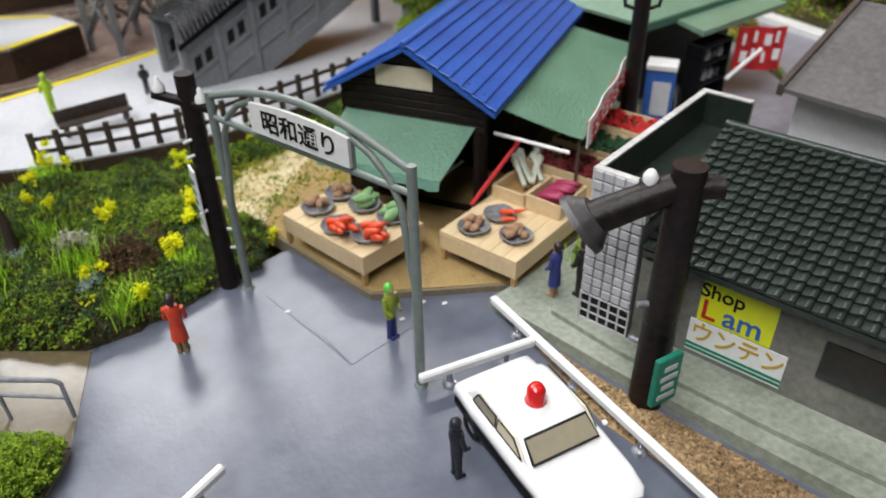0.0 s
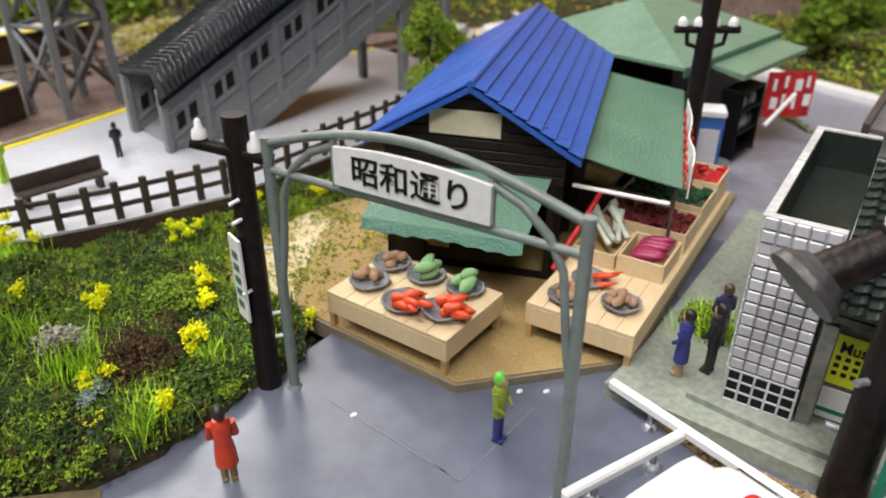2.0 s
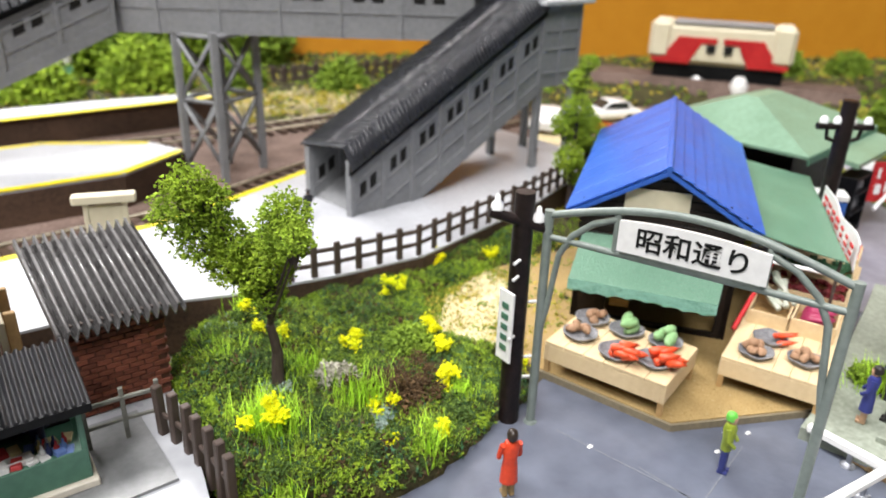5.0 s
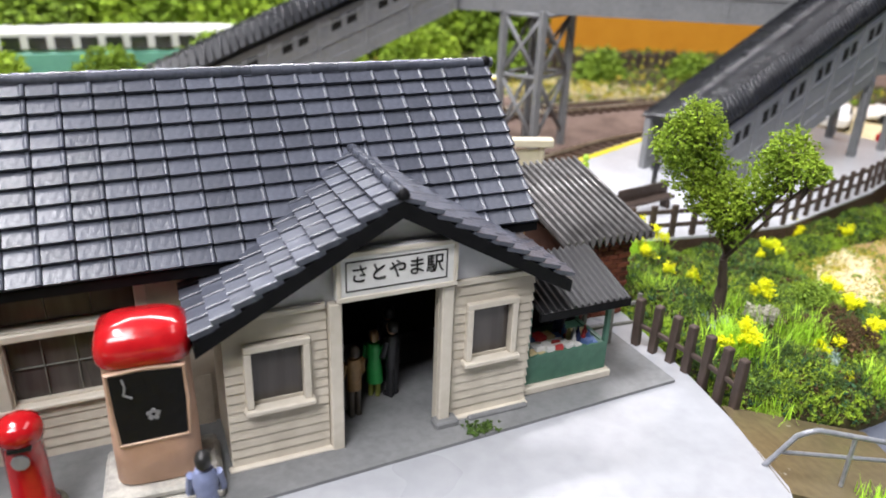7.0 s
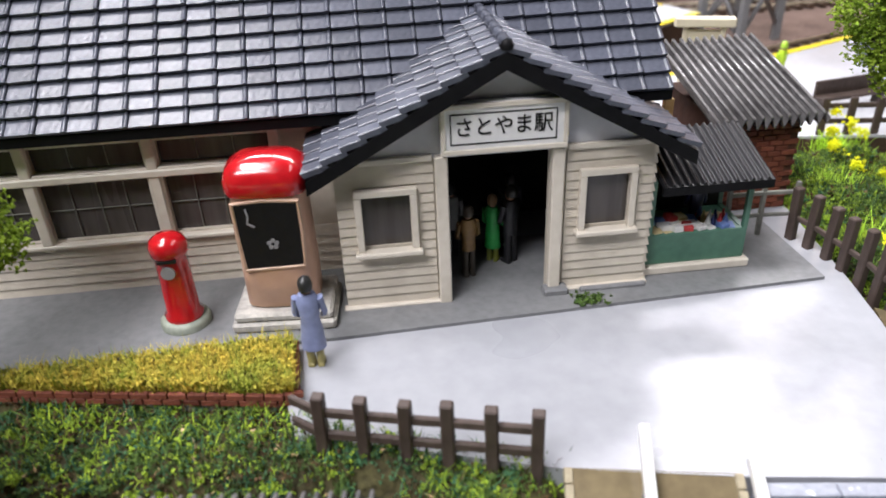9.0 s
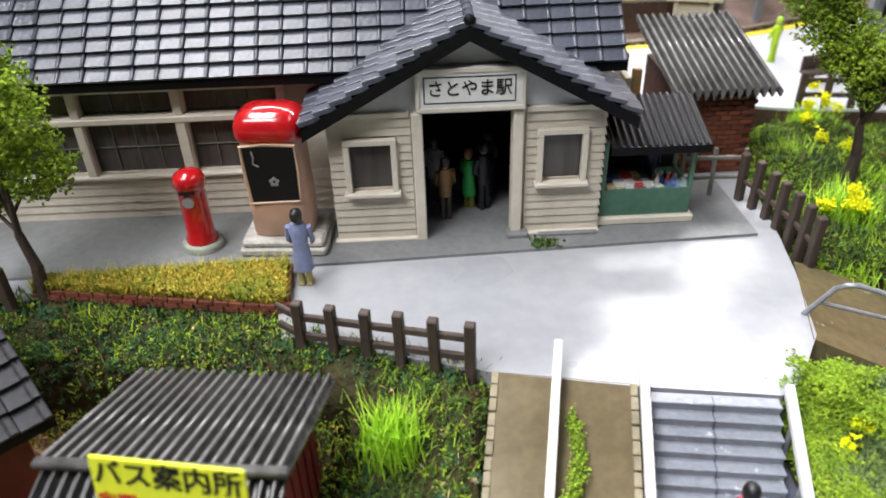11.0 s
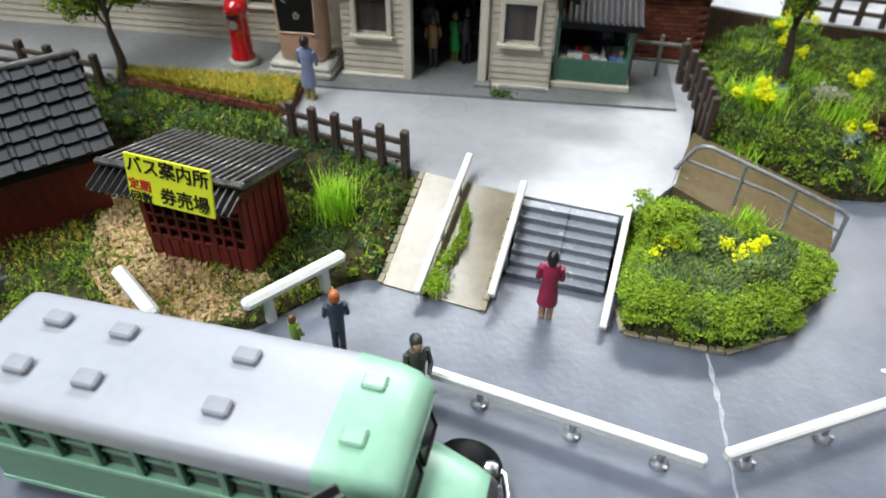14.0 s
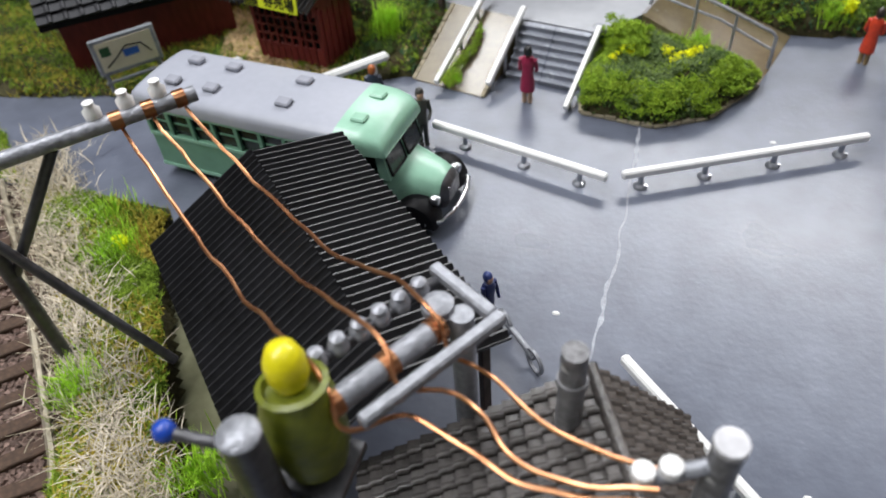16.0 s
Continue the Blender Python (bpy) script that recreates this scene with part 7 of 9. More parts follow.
figurine(-13.62, 6.85, 0, 150, (0.2, 0.3, 0.04), (0.08, 0.06, 0.04), (0.12, 0.06, 0.03), "small painted figurine in olive green by the bus", 1.05)
figurine(-11.42, 6.25, 0, 30, (0.06, 0.06, 0.05), (0.05, 0.05, 0.045), (0.04, 0.04, 0.035), "painted driver figurine in a dark uniform beside the bus", 1.6)
figurine(1.75, 6.35, 0, 90, (0.012, 0.013, 0.02), (0.012, 0.012, 0.015), (0.02, 0.02, 0.03), "painted officer figurine in black beside the police car", 1.5)
figurine(6.05, 9.25, 0.3, 200, (0.03, 0.04, 0.2), (0.4, 0.25, 0.15), (0.015, 0.012, 0.01), "painted figurine in a blue coat by the tiled tower", 1.5, True)
figurine(6.55, 8.95, 0.3, 190, (0.015, 0.015, 0.017), (0.02, 0.02, 0.02), (0.015, 0.012, 0.01), "painted figurine in a black suit by the tiled tower", 1.6)
figurine(7.4, 9.35, 0.3, 150, (0.03, 0.035, 0.1), (0.02, 0.02, 0.03), (0.1, 0.06, 0.04), "painted figurine in dark blue behind the tiled tower", 1.5)
figurine(-12.75, 15.75, 1.09, 190, (0.22, 0.13, 0.05), (0.05, 0.04, 0.03), (0.04, 0.03, 0.02), "painted figurine in brown inside the station porch", 1.45)
figurine(-12.25, 16.2, 1.09, 150, (0.02, 0.3, 0.06), (0.18, 0.2, 0.03), (0.25, 0.14, 0.06), "painted figurine in bright green inside the station porch", 1.4, True)
figurine(-11.85, 16.6, 1.09, 200, (0.1, 0.1, 0.16), (0.03, 0.03, 0.035), (0.02, 0.02, 0.02), "painted figurine in dark grey inside the station", 1.6)
figurine(-11.95, 16.1, 1.09, 215, (0.02, 0.02, 0.024), (0.015, 0.015, 0.018), (0.02, 0.018, 0.016), "painted figurine in a black suit inside the station porch", 1.6)
figurine(-12.95, 16.5, 1.09, 170, (0.3, 0.3, 0.3), (0.04, 0.04, 0.05), (0.02, 0.018, 0.016), "painted figurine in a pale shirt inside the station", 1.55)
figurine(-8.6, 16.05, 1.24, 180, (0.015, 0.02, 0.08), (0.02, 0.02, 0.03), (0.02, 0.015, 0.012), "painted shopkeeper figurine in navy behind the kiosk counter", 1.35)
figurine(-2.4, 24.5, 1.0, 200, (0.5, 0.75, 0.03), (0.45, 0.7, 0.03), (0.4, 0.65, 0.05), "painted figurine in lime yellow on the platform", 1.45)
figurine(0.56, 24.6, 1.0, 170, (0.015, 0.015, 0.02), (0.02, 0.02, 0.02), (0.03, 0.02, 0.02), "painted figurine in black on the platform", 1.1)
figurine(-8.45, 1.45, 0, 60, (0.02, 0.03, 0.12), (0.35, 0.33, 0.3), (0.03, 0.05, 0.18), "painted figurine in navy at the edge of the shelter", 1.3)
bm = B()
tube(bm, (-0.5, 0, 0.3), (0.5, 0, 0.35), 0.06)
for xx in (-0.5, 0.5):
    v = lathe(bm, [(0.2, -0.03), (0.26, -0.03), (0.26, 0.03), (0.2, 0.03), (0.2, -0.03)], 12)
    move(v, pose(xx, 0, 0.26, 90))
solo("bicycle", bm, M_metal, "small grey bicycle parked by the shelter", "bicycle", m=pose(-7.75, 0.9, 0, 0, 0, -45))


# ---- trees, tufts and flowers ----
def tree(x, y, z, h, crown, n, label, trunk=0.13, material=M_leaf, size=0.075):
    t = thing("tree", x, y, z, 0, label, "tree")
    bm = B()
    rnd = random.Random(int(abs(x * 31 + y * 7)))
    pts = [Vector((0, 0, -0.1)), Vector((0.05, 0.03, h * 0.3)), Vector((-0.05, 0.05, h * 0.55)), Vector((0.05, 0, h * 0.8))]
    for i, (a, b) in enumerate(zip(pts, pts[1:])):
        tube(bm, a, b, trunk * (1 - 0.25 * i), trunk * (0.75 - 0.25 * i) + 0.01, 8)
    for c, r in crown:
        tube(bm, pts[2].lerp(pts[3], rnd.random()), Vector(c), trunk * 0.3, 0.015, 6)
        for _ in range(4):
            d = Vector((rnd.uniform(-1, 1), rnd.uniform(-1, 1), rnd.uniform(-0.4, 1))).normalized() * r * 0.8
            tube(bm, Vector(c) * 0.85, Vector(c) + d, 0.03, 0.01, 5)
    part("trunk", bm, M_wood_dark, t)
    P = []
    for c, r in crown:
        k = int(n * r ** 2)
        d = RNG.normal(size=(k, 3))
        d /= np.linalg.norm(d, axis=1, keepdims=True)
        rr = r * (0.35 + 0.65 * RNG.uniform(0, 1, (k, 1)) ** 0.4)
        b = np.array([1 + 0.45 * noise.noise(Vector(q) * 2.3 + Vector(c)) for q in d])[:, None]
        P.append(np.array(c) + d * rr * b)
    crumbs("crown", np.concatenate(P), size, material, t, kind="stuff")
    return t


tree(-4.2, 16.42, 0.95, 2.7, [((-1.3, 0.2, 4.6), 0.4), ((-1.4, 0.45, 4.1), 0.55), ((-0.95, 0.25, 4.2), 0.42), ((-1.1, 0.35, 3.5), 0.52), ((-0.6, 0.2, 3.3), 0.5), ((-0.05, -1.0, 4.15), 0.46), ((-0.15, -1.55, 3.95), 0.34), ((-0.2, -1.85, 4.0), 0.22), ((0.0, -0.7, 3.6), 0.5), ((0.0, -0.3, 3.0), 0.45), ((-0.35, 0.0, 2.75), 0.46), ((-0.1, -0.05, 2.3), 0.4), ((-0.75, 0.15, 2.95), 0.42)], 3000, "small two-lobed green foam tree in the station garden", size=0.05, trunk=0.15)
tree(-20.0, 13.7, 0.9, 2.6, [((-0.6, 0.6, 3.0), 0.8), ((0.0, 0.3, 3.5), 0.9), ((-0.9, 0.5, 2.2), 0.7), ((0.4, 0.4, 2.5), 0.6), ((-0.3, 0.6, 4.2), 0.7)], 2600, "small green foam tree by the flower bed", size=0.055)
tree(9.4, 21.6, 0.2, 4.4, [((0, 0, 4.1), 0.5), ((0.3, 0.2, 3.2), 0.55), ((-0.3, -0.1, 2.4), 0.5), ((0.1, 0.2, 5.0), 0.42), ((-0.4, 0.3, 3.5), 0.4), ((0.35, 0, 1.7), 0.45), ((0.2, -0.1, 5.6), 0.3)], 2400, "thin green tree beside the footbridge", size=0.06)
tree(11.0, 22.4, 0.2, 2.9, [((0, 0, 2.8), 0.6), ((0.4, 0.1, 2.2), 0.5), ((-0.3, 0, 3.4), 0.4)], 3000, "thin green tree behind the shop", size=0.06)
tree(31.5, 20.0, 0.0, 4.2, [((0, 0, 4.2), 0.9), ((0.3, 0, 3.2), 1.2), ((0.8, 0.4, 2.2), 1.2), ((-0.8, 0.2, 1.9), 1.0), ((1.6, -0.8, 2.4), 0.9)], 1800, "green bushy tree in the far field", size=0.12, material=M_turf)


def tuft(x, y, z, h, n, material, label, spread=0.25, lean=0.7):
    n = int(n * 1.9)
    p = np.stack([x + RNG.normal(size=n) * spread, y + RNG.normal(size=n) * spread, np.full(n, z)], 1)
    return blades("grass_tuft", p, h * 0.82, material, None, label, "grass", lean=lean, width=0.013, kind="")


for x, y, z, h, n, s in ((-13.75, 10.1, 0.55, 1.15, 170, 0.17), (-2.35, 13.65, 0.25, 0.9, 120, 0.2), (-5.0, 15.0, 0.9, 1.1, 260, 0.3), (-3.1, 20.4, 0.6, 0.8, 160, 0.3), (-2.9, 15.2, 0.8, 0.8, 140, 0.3), (-4.8, 17.9, 0.8, 0.8, 140, 0.3), (-0.8, 14.6, 0.4, 0.6, 90, 0.2), (-5.2, 14.0, 0.6, 0.6, 120, 0.3), (-14.9, -2.1, 0.0, 0.8, 220, 0.26), (-11.9, -2.9, 0.0, 0.8, 160, 0.24), (-16.4, 1.0, 0.0, 0.8, 220, 0.28), (-17.2, 1.9, 0.0, 0.7, 160, 0.26), (7.6, 9.7, 0.2, 0.9, 120, 0.25), (-5.6, 11.1, 0.6, 0.5, 60, 0.2), (-3.6, 16.8, 0.8, 0.7, 100, 0.3)):
    tuft(x, y, z, h, n, M_lime, "tuft of bright lime-green static grass", s)
for x, y, z, n, s in ((-5.1, 15.0, 1.65, 100, 0.24), (-3.05, 20.3, 1.3, 80, 0.28), (-3.35, 19.9, 1.1, 50, 0.2), (-1.95, 13.6, 0.75, 40, 0.13), (-1.92, 17.2, 1.0, 60, 0.2), (0.06, 16.9, 0.95, 60, 0.2), (-0.3, 16.0, 0.9, 45, 0.14), (-0.95, 14.8, 0.9, 60, 0.16), (0.5, 19.2, 0.95, 70, 0.3), (2.85, 20.5, 0.75, 40, 0.22), (4.5, 20.1, 0.6, 30, 0.18), (-6.0, 9.85, 1.0, 60, 0.2), (-7.35, 9.85, 0.95, 60, 0.18), (-5.7, 10.1, 1.0, 40, 0.14), (-3.1, 13.9, 0.7, 30, 0.12), (-2.9, 14.7, 1.0, 35, 0.15), (-16.3, 1.15, 0.35, 30, 0.07), (1.55, 15.1, 0.25, 14, 0.08), (-3.5, 18.4, 1.1, 50, 0.25)):
    k = max(3, n // 12)
    c = RNG.normal(size=(k, 3)) * s * (0.8, 0.8, 0.45)
    d = c[RNG.integers(0, k, n * 3)] + RNG.normal(size=(n * 3, 3)) * 0.055
    crumbs("flower_clump", np.array((x, y, z)) + d, 0.05, M_yellow, None, "clump of bright yellow foam flowers", "flowers", kind="")
# shrubs
for x, y, z, r, m, lb in ((-7.2, 10.4, 0.7, 0.6, M_turf, "rounded bright green foam shrub"), (-6.2, 9.0, 0.5, 0.45, M_leaf, "rounded fresh green foam shrub"), (-4.8, 9.9, 0.45, 0.5, M_turf, "rounded bright green foam shrub"), (-2.2, 14.9, 0.8, 0.6, M_turf_brn, "brown and green foam shrub"), (-3.0, 16.2, 0.9, 0.5, M_greywisp, "grey-green lichen shrub in the bed"), (-3.6, 13.8, 0.5, 0.45, M_turf, "rounded bright green foam shrub"), (-0.7, 16.7, 0.8, 0.6, M_turf, "rounded bright green foam shrub"), (-1.3, 14.3, 0.5, 0.5, M_turf_dk, "rounded dark green foam shrub"), (-6.9, 8.7, 0.35, 0.35, M_leaf, "rounded fresh green foam shrub"), (7.8, 9.9, 0.5, 0.5, M_turf, "rounded bright green foam shrub"), (-5.4, 13.9, 0.6, 0.45, M_turf, "rounded bright green foam shrub"), (-15.2, 12.0, 0.8, 0.35, M_turf_dk, "rounded dark green foam shrub"), (-17.5, 12.4, 0.8, 0.4, M_turf_dk, "rounded dark green foam shrub"), (-19.5, 12.7, 0.7, 0.5, M_teal, "blue-green foam shrub on the bank"), (-5.0, 10.4, 0.5, 0.25, M_greywisp, "grey-green lichen shrub in the bed")):
    k = int(1500 * r * r) + 60
    d = RNG.normal(size=(k, 3))
    d /= np.linalg.norm(d, axis=1, keepdims=True)
    d *= r * RNG.uniform(0.5, 1.1, (k, 1))
    d[:, 2] = np.abs(d[:, 2]) * 0.75
    crumbs("shrub", np.array((x, y, z - 0.15)) + d, 0.07, m, None, lb, "shrub", kind="")


def foam(name, spots, material, label, category, per=80, size=0.036, kind="stuff"):
    """Ground foam in small round lumps (x, y, z, r), each a dome of fine crumbs."""
    P = []
    for x, y, z, r in spots:
        d = RNG.normal(size=(per, 3))
        d /= np.linalg.norm(d, axis=1, keepdims=True)
        d *= r * RNG.uniform(0.55, 1.05, (per, 1))
        d[:, 2] = np.abs(d[:, 2]) * 0.9
        P.append(np.array((x, y, z)) + d)
    return crumbs(name, np.concatenate(P), size, material, None, label, category, kind=kind)


def lumps_on(poly, n, base, height, fall, rough, low, high, r0, r1, lift=0.0):
    """Lump places over a bed, in a band of distances from its edge."""
    x, y = scatter(poly, n)
    e = edge_distance(poly, x, y)
    k = (e > low) & (e < high)
    x, y = x[k], y[k]
    z = ground_height(poly, x, y, height, base, rough, fall) + lift
    return np.stack([x, y, z, RNG.uniform(r0, r1, len(x))], 1)


M_foam = mat("foam_lime", (0.3, 0.44, 0.03), (0.15, 0.26, 0.02), rough=0.95, grain=6, coarse=1.5, bump=0.04, island=0.3)
foam("foam_clumps", lumps_on(BUSH, 620, 0.0, 0.75, 0.75, 0.3, 0.02, 0.5, 0.12, 0.24, 0.05), M_foam, "lime-green foam clumps round the bush bed", "bush foam")
foam("foam_clumps", [(-7.35 + RNG.normal() * 0.28, 10.45 + RNG.normal() * 0.3, 0.72 + abs(RNG.normal()) * 0.3, RNG.uniform(0.14, 0.26)) for _ in range(60)], M_foam, "tall lime-green foam bush beside the steps", "bush foam")
foam("foam_clumps", lumps_on(BUSH, 130, 0.0, 0.75, 0.75, 0.3, 0.05, 0.45, 0.1, 0.18, 0.1), M_leaf, "fresh green foam clumps on the bush bed", "bush foam")
GH = lambda x, y: 0.5 + 0.75 * np.clip((-x - 1.5) / 4, 0, 1)
BH = lambda x, y: 0.3 + 0.62 * np.clip((y - 8.8 + 0.12 * (x + 12)) / 2.6, 0, 1)
foam("foam_clumps", lumps_on(BANK, 260, 0.0, BH, 0.5, 0.14, 0.1, 9, 0.1, 0.2), M_turf_dk, "dark green foam clumps on the bank", "bank foam", per=60)
foam("foam_clumps", lumps_on(BANK, 130, 0.0, BH, 0.5, 0.14, 0.1, 9, 0.08, 0.16), M_teal, "blue-green foam clumps on the bank", "bank foam", per=50)
foam("foam_clumps", lumps_on(BANK, 90, 0.0, BH, 0.5, 0.14, 0.1, 9, 0.08, 0.14), M_leaf, "fresh green foam clumps on the bank", "bank foam", per=50)
foam("foam_clumps", lumps_on(WESTYARD, 150, -0.05, 0.1, 0.4, 0.08, 0.1, 9, 0.08, 0.15), M_turf, "olive foam clumps round the yard", "yard foam", per=40)
foam("foam_clumps", lumps_on(GARDEN, 330, 0.0, GH, 1.2, 0.28, 0.1, 0.8, 0.12, 0.24), M_foam, "lime-green foam clumps along the garden's edge", "garden foam")
foam("foam_clumps", lumps_on(GARDEN, 420, 0.0, GH, 1.2, 0.28, 0.3, 9, 0.14, 0.3), M_turf_dk, "dark green foam clumps in the garden", "garden foam")
foam("foam_clumps", [(-2.0 + RNG.normal() * 0.4, 15.2 + RNG.normal() * 0.35, 0.75 + abs(RNG.normal()) * 0.15, RNG.uniform(0.15, 0.28)) for _ in range(46)], M_turf_brn, "brown-green withered clump in the garden", "garden foam", per=60)
M_lichen = mat("pale_lichen", (0.42, 0.46, 0.42), (0.16, 0.3, 0.24), rough=0.9, grain=5, coarse=2, bump=0.03, island=0.25)
for cx, cy, cz in ((-4.3, 16.6, 0.95), (-2.75, 14.6, 0.8), (-5.2, 10.6, 0.55), (-4.2, 19.4, 0.9)):
    foam("lichen", [(cx + RNG.normal() * 0.2, cy + RNG.normal() * 0.2, cz, RNG.uniform(0.1, 0.18)) for _ in range(12)], M_lichen, "pale blue-green lichen clump in the planting", "lichen", kind="")
kerb = thing("kerb", 0, 0, 0, 0, "worn pale stone kerb round the bush bed", "kerb", kind="structure")
for a, b in zip(BUSH[1:5], BUSH[2:6]):
    d = Vector((b[0] - a[0], b[1] - a[1], 0))
    n = max(2, round(d.length / 0.32))
    for i in range(n):
        bm = B()
        box(bm, 0.01, -0.07, 0, d.length / n - 0.01, 0.05, 0.07 + 0.02 * (i % 3), 0.015)
        part("kerb_stone", bm, M_kerbstone, kerb, at=pose(a[0] + d.x * i / n, a[1] + d.y * i / n, 0, 0, 0, math.degrees(math.atan2(d.y, d.x)) + RNG.uniform(-3, 3)))
# climbing weeds on the ramp
P = []
for i in range(900):
    t = RNG.uniform(0, 1)
    P.append((-11.2 - 0.32 * t + 0.12 * math.sin(5 * t) + RNG.normal() * 0.07 * (0.4 + t), 10.4 - 1.9 * t, 1.03 * (1 - (0.35 + 0.6 * t)) + 0.15 + abs(RNG.normal()) * 0.08))
crumbs("weeds", P, 0.036, M_leaf, None, "green weeds growing down the ramp", "weeds")
tuft(-11.5, 8.75, 0.15, 0.35, 80, M_lime, "tuft of lime-green grass at the foot of the ramp", 0.12)
x, y = RNG.normal(size=60) * 0.13 - 10.93, RNG.normal(size=60) * 0.09 + 14.6
crumbs("moss", np.stack([x, y, np.full(60, 1.12)], 1), 0.06, M_turf_dk, None, "small tuft of moss on the walkway edge", "moss", kind="")
# sand behind the arch
SAND = [(0.7, 15.2), (1.6, 15.5), (2.0, 16.5), (4.6, 18.6), (4.2, 20.0), (2.0, 19.2), (0.9, 18.0), (0.7, 16.6)]
mound("sand_patch", SAND, 0.2, 0.05, M_sand, "pale sandy ground behind the arch", "sand", rough=0.05, fall=0.5, kind="structure")
x, y = scatter(SAND, 700)
crumbs("gravel", np.stack([x, y, ground_height(SAND, x, y, 0.2, 0.05, 0.05, 0.5) + 0.02], 1), 0.035, M_sand, None, "pale sandy gravel behind the arch", "gravel")
foam("foam_clumps", [(0.9 + 3.6 * t + RNG.normal() * 0.3, 15.9 + 4.0 * t + RNG.normal() * 0.45 + (0.9 if k % 2 else -0.5), 0.1, RNG.uniform(0.1, 0.2)) for k, t in enumerate(RNG.uniform(0, 1, 130))], M_turf_yel, "straw-green crumbs at the edge of the sand", "turf", per=26, size=0.035)
P = [(a[0] + (b[0] - a[0]) * t + RNG.normal() * 0.22, a[1] + (b[1] - a[1]) * t + RNG.normal() * 0.22, 0.12 + abs(RNG.normal()) * 0.06) for a, b in zip(SAND[2:6], SAND[3:7]) for t in RNG.uniform(0, 1, 420)]
crumbs("turf", P, 0.045, M_turf, None, "olive turf thinning out over the sand", "turf")
P = [(p[0] + RNG.normal() * 0.15, p[1] + RNG.normal() * 0.15, p[2] - 0.02) for p in P]
crumbs("turf", P, 0.04, M_turf_yel, None, "straw turf thinning out over the sand", "turf")
# dry fibres along the track
M_fibre = mat("dry_fibre", (0.58, 0.52, 0.41), (0.36, 0.31, 0.22), rough=0.9, grain=8, bump=0, island=0.35)
for i in range(9):
    n = 620
    t = RNG.uniform(0, 1, n)
    p = np.stack([-20.6 + 8.4 * t + RNG.normal(size=n) * 0.36, 3.5 - 7.6 * t + RNG.normal(size=n) * 0.36, RNG.uniform(0.0, 0.22, n)], 1)
    blades("dry_fibres", p, 0.3, M_fibre, None, "grey-brown dry fibres along the track", "dry grass", lean=2.6, width=0.014)
# worn white line and crumbs on the street
bm = B()
prev = None
for i in range(90):
    t = i / 89
    x, y = -6.62 + 0.14 * math.sin(3 * t) + 0.09 * noise.noise((t * 9, 2.5, 0)) + 0.03 * noise.noise((t * 31, 7.5, 0)), 8.05 - 8.6 * t
    w = 0.014 + 0.075 * abs(noise.noise((0, y * 2.3, 0)))
    cur = (bm.verts.new((x - w, y, 0.004)), bm.verts.new((x + w, y, 0.004)))
    if prev:
        bm.faces.new((prev[0], prev[1], cur[1], cur[0]))
    prev = cur
M_filler = mat("pale_filler", (0.42, 0.44, 0.48), (0.16, 0.17, 0.2), rough=0.5, grain=5, contrast=0.4)
solo("road_crack", bm, M_filler, "thin pale filled crack across the street", "road mark", kind="structure")
M_seam = mat("seam_grey", (0.2, 0.215, 0.245), (0.12, 0.13, 0.15), rough=0.5, grain=8)
for p, q in (((0.6, 13.0), (1.35, 9.85)), ((1.35, 9.85), (3.5, 10.4)), ((1.15, 11.2), (1.3, 9.9))):
    bm = B()
    d = Vector((q[0] - p[0], q[1] - p[1], 0))
    box(bm, 0, -0.014, 0, d.length, 0.014, 0.006)
    solo("road_seam", bm, M_seam, "thin scratched seam in the street surface", "road mark", kind="structure", m=pose(p[0], p[1], 0.002, 0, 0, math.degrees(math.atan2(d.y, d.x))))
for x, y in ((-3.62, 8.14), (-7.3, 1.9), (0.8, 12.2), (3.6, 10.9), (4.0, 10.6), (-3.0, -0.6), (2.9, 10.6)):
    bm = B()
    lathe(bm, [(0, 0), (0.055, 0.005), (0.035, 0.03), (0, 0.035)], 5)
    for v in bm.verts:
        v.co.x *= 1.5
    solo("pebble", bm, M_white, "tiny white crumb lying on the street", "pebble", "street crumbs", m=pose(x, y, 0))

# ---- platforms, track and footbridge ----
PLAT = [(-34, 21.8), (-6.0, 21.6), (-3.5, 20.85), (-0.6, 20.4), (2.1, 20.25), (7.6, 21.7), (14.5, 24.5), (13.5, 31.5), (5.3, 30.6), (-1.3, 27.7), (-4.0, 26.8), (-8.0, 26.4), (-34, 25.8)]


def edge_line(parent, pts, z, w=0.28):
    for a, b in zip(pts, pts[1:]):
        bm = B()
        d = Vector((b[0] - a[0], b[1] - a[1], 0))
        box(bm, -0.02, -w, 0, d.length + 0.02, 0, 0.02)
        part("edge_line", bm, M_yline, parent, at=pose(a[0], a[1], z + 0.002, 0, 0, math.degrees(math.atan2(d.y, d.x))))


pf = thing("platform", 0, 0, 0, 0, "pale grey station platform with a yellow edge line", "platform", kind="structure")
bm = B()
prism(bm, PLAT, -0.5, 0.93)
part("wall", bm, M_platside, pf)
bm = B()
prism(bm, PLAT, 0.93, 1.0)
part("surface", bm, M_platform, pf)
edge_line(pf, [(-34, 25.75), (-8.0, 26.35), (-4.0, 26.75), (-1.3, 27.65), (5.3, 30.5), (13.4, 31.4)], 1.0)
ISL = [(-34, 32.2), (-3.2, 32.4), (-0.3, 34.4), (-1.2, 36.5), (-5, 38.5), (-34, 38.0)]
pi = thing("platform", 0, 0, 0, 0, "pale grey island platform with yellow edge lines and brown sides", "platform", kind="structure")
bm = B()
prism(bm, ISL, -0.5, 0.9)
part("wall", bm, M_platside, pi)
bm = B()
prism(bm, ISL, 0.9, 1.0)
part("surface", bm, M_platform, pi)
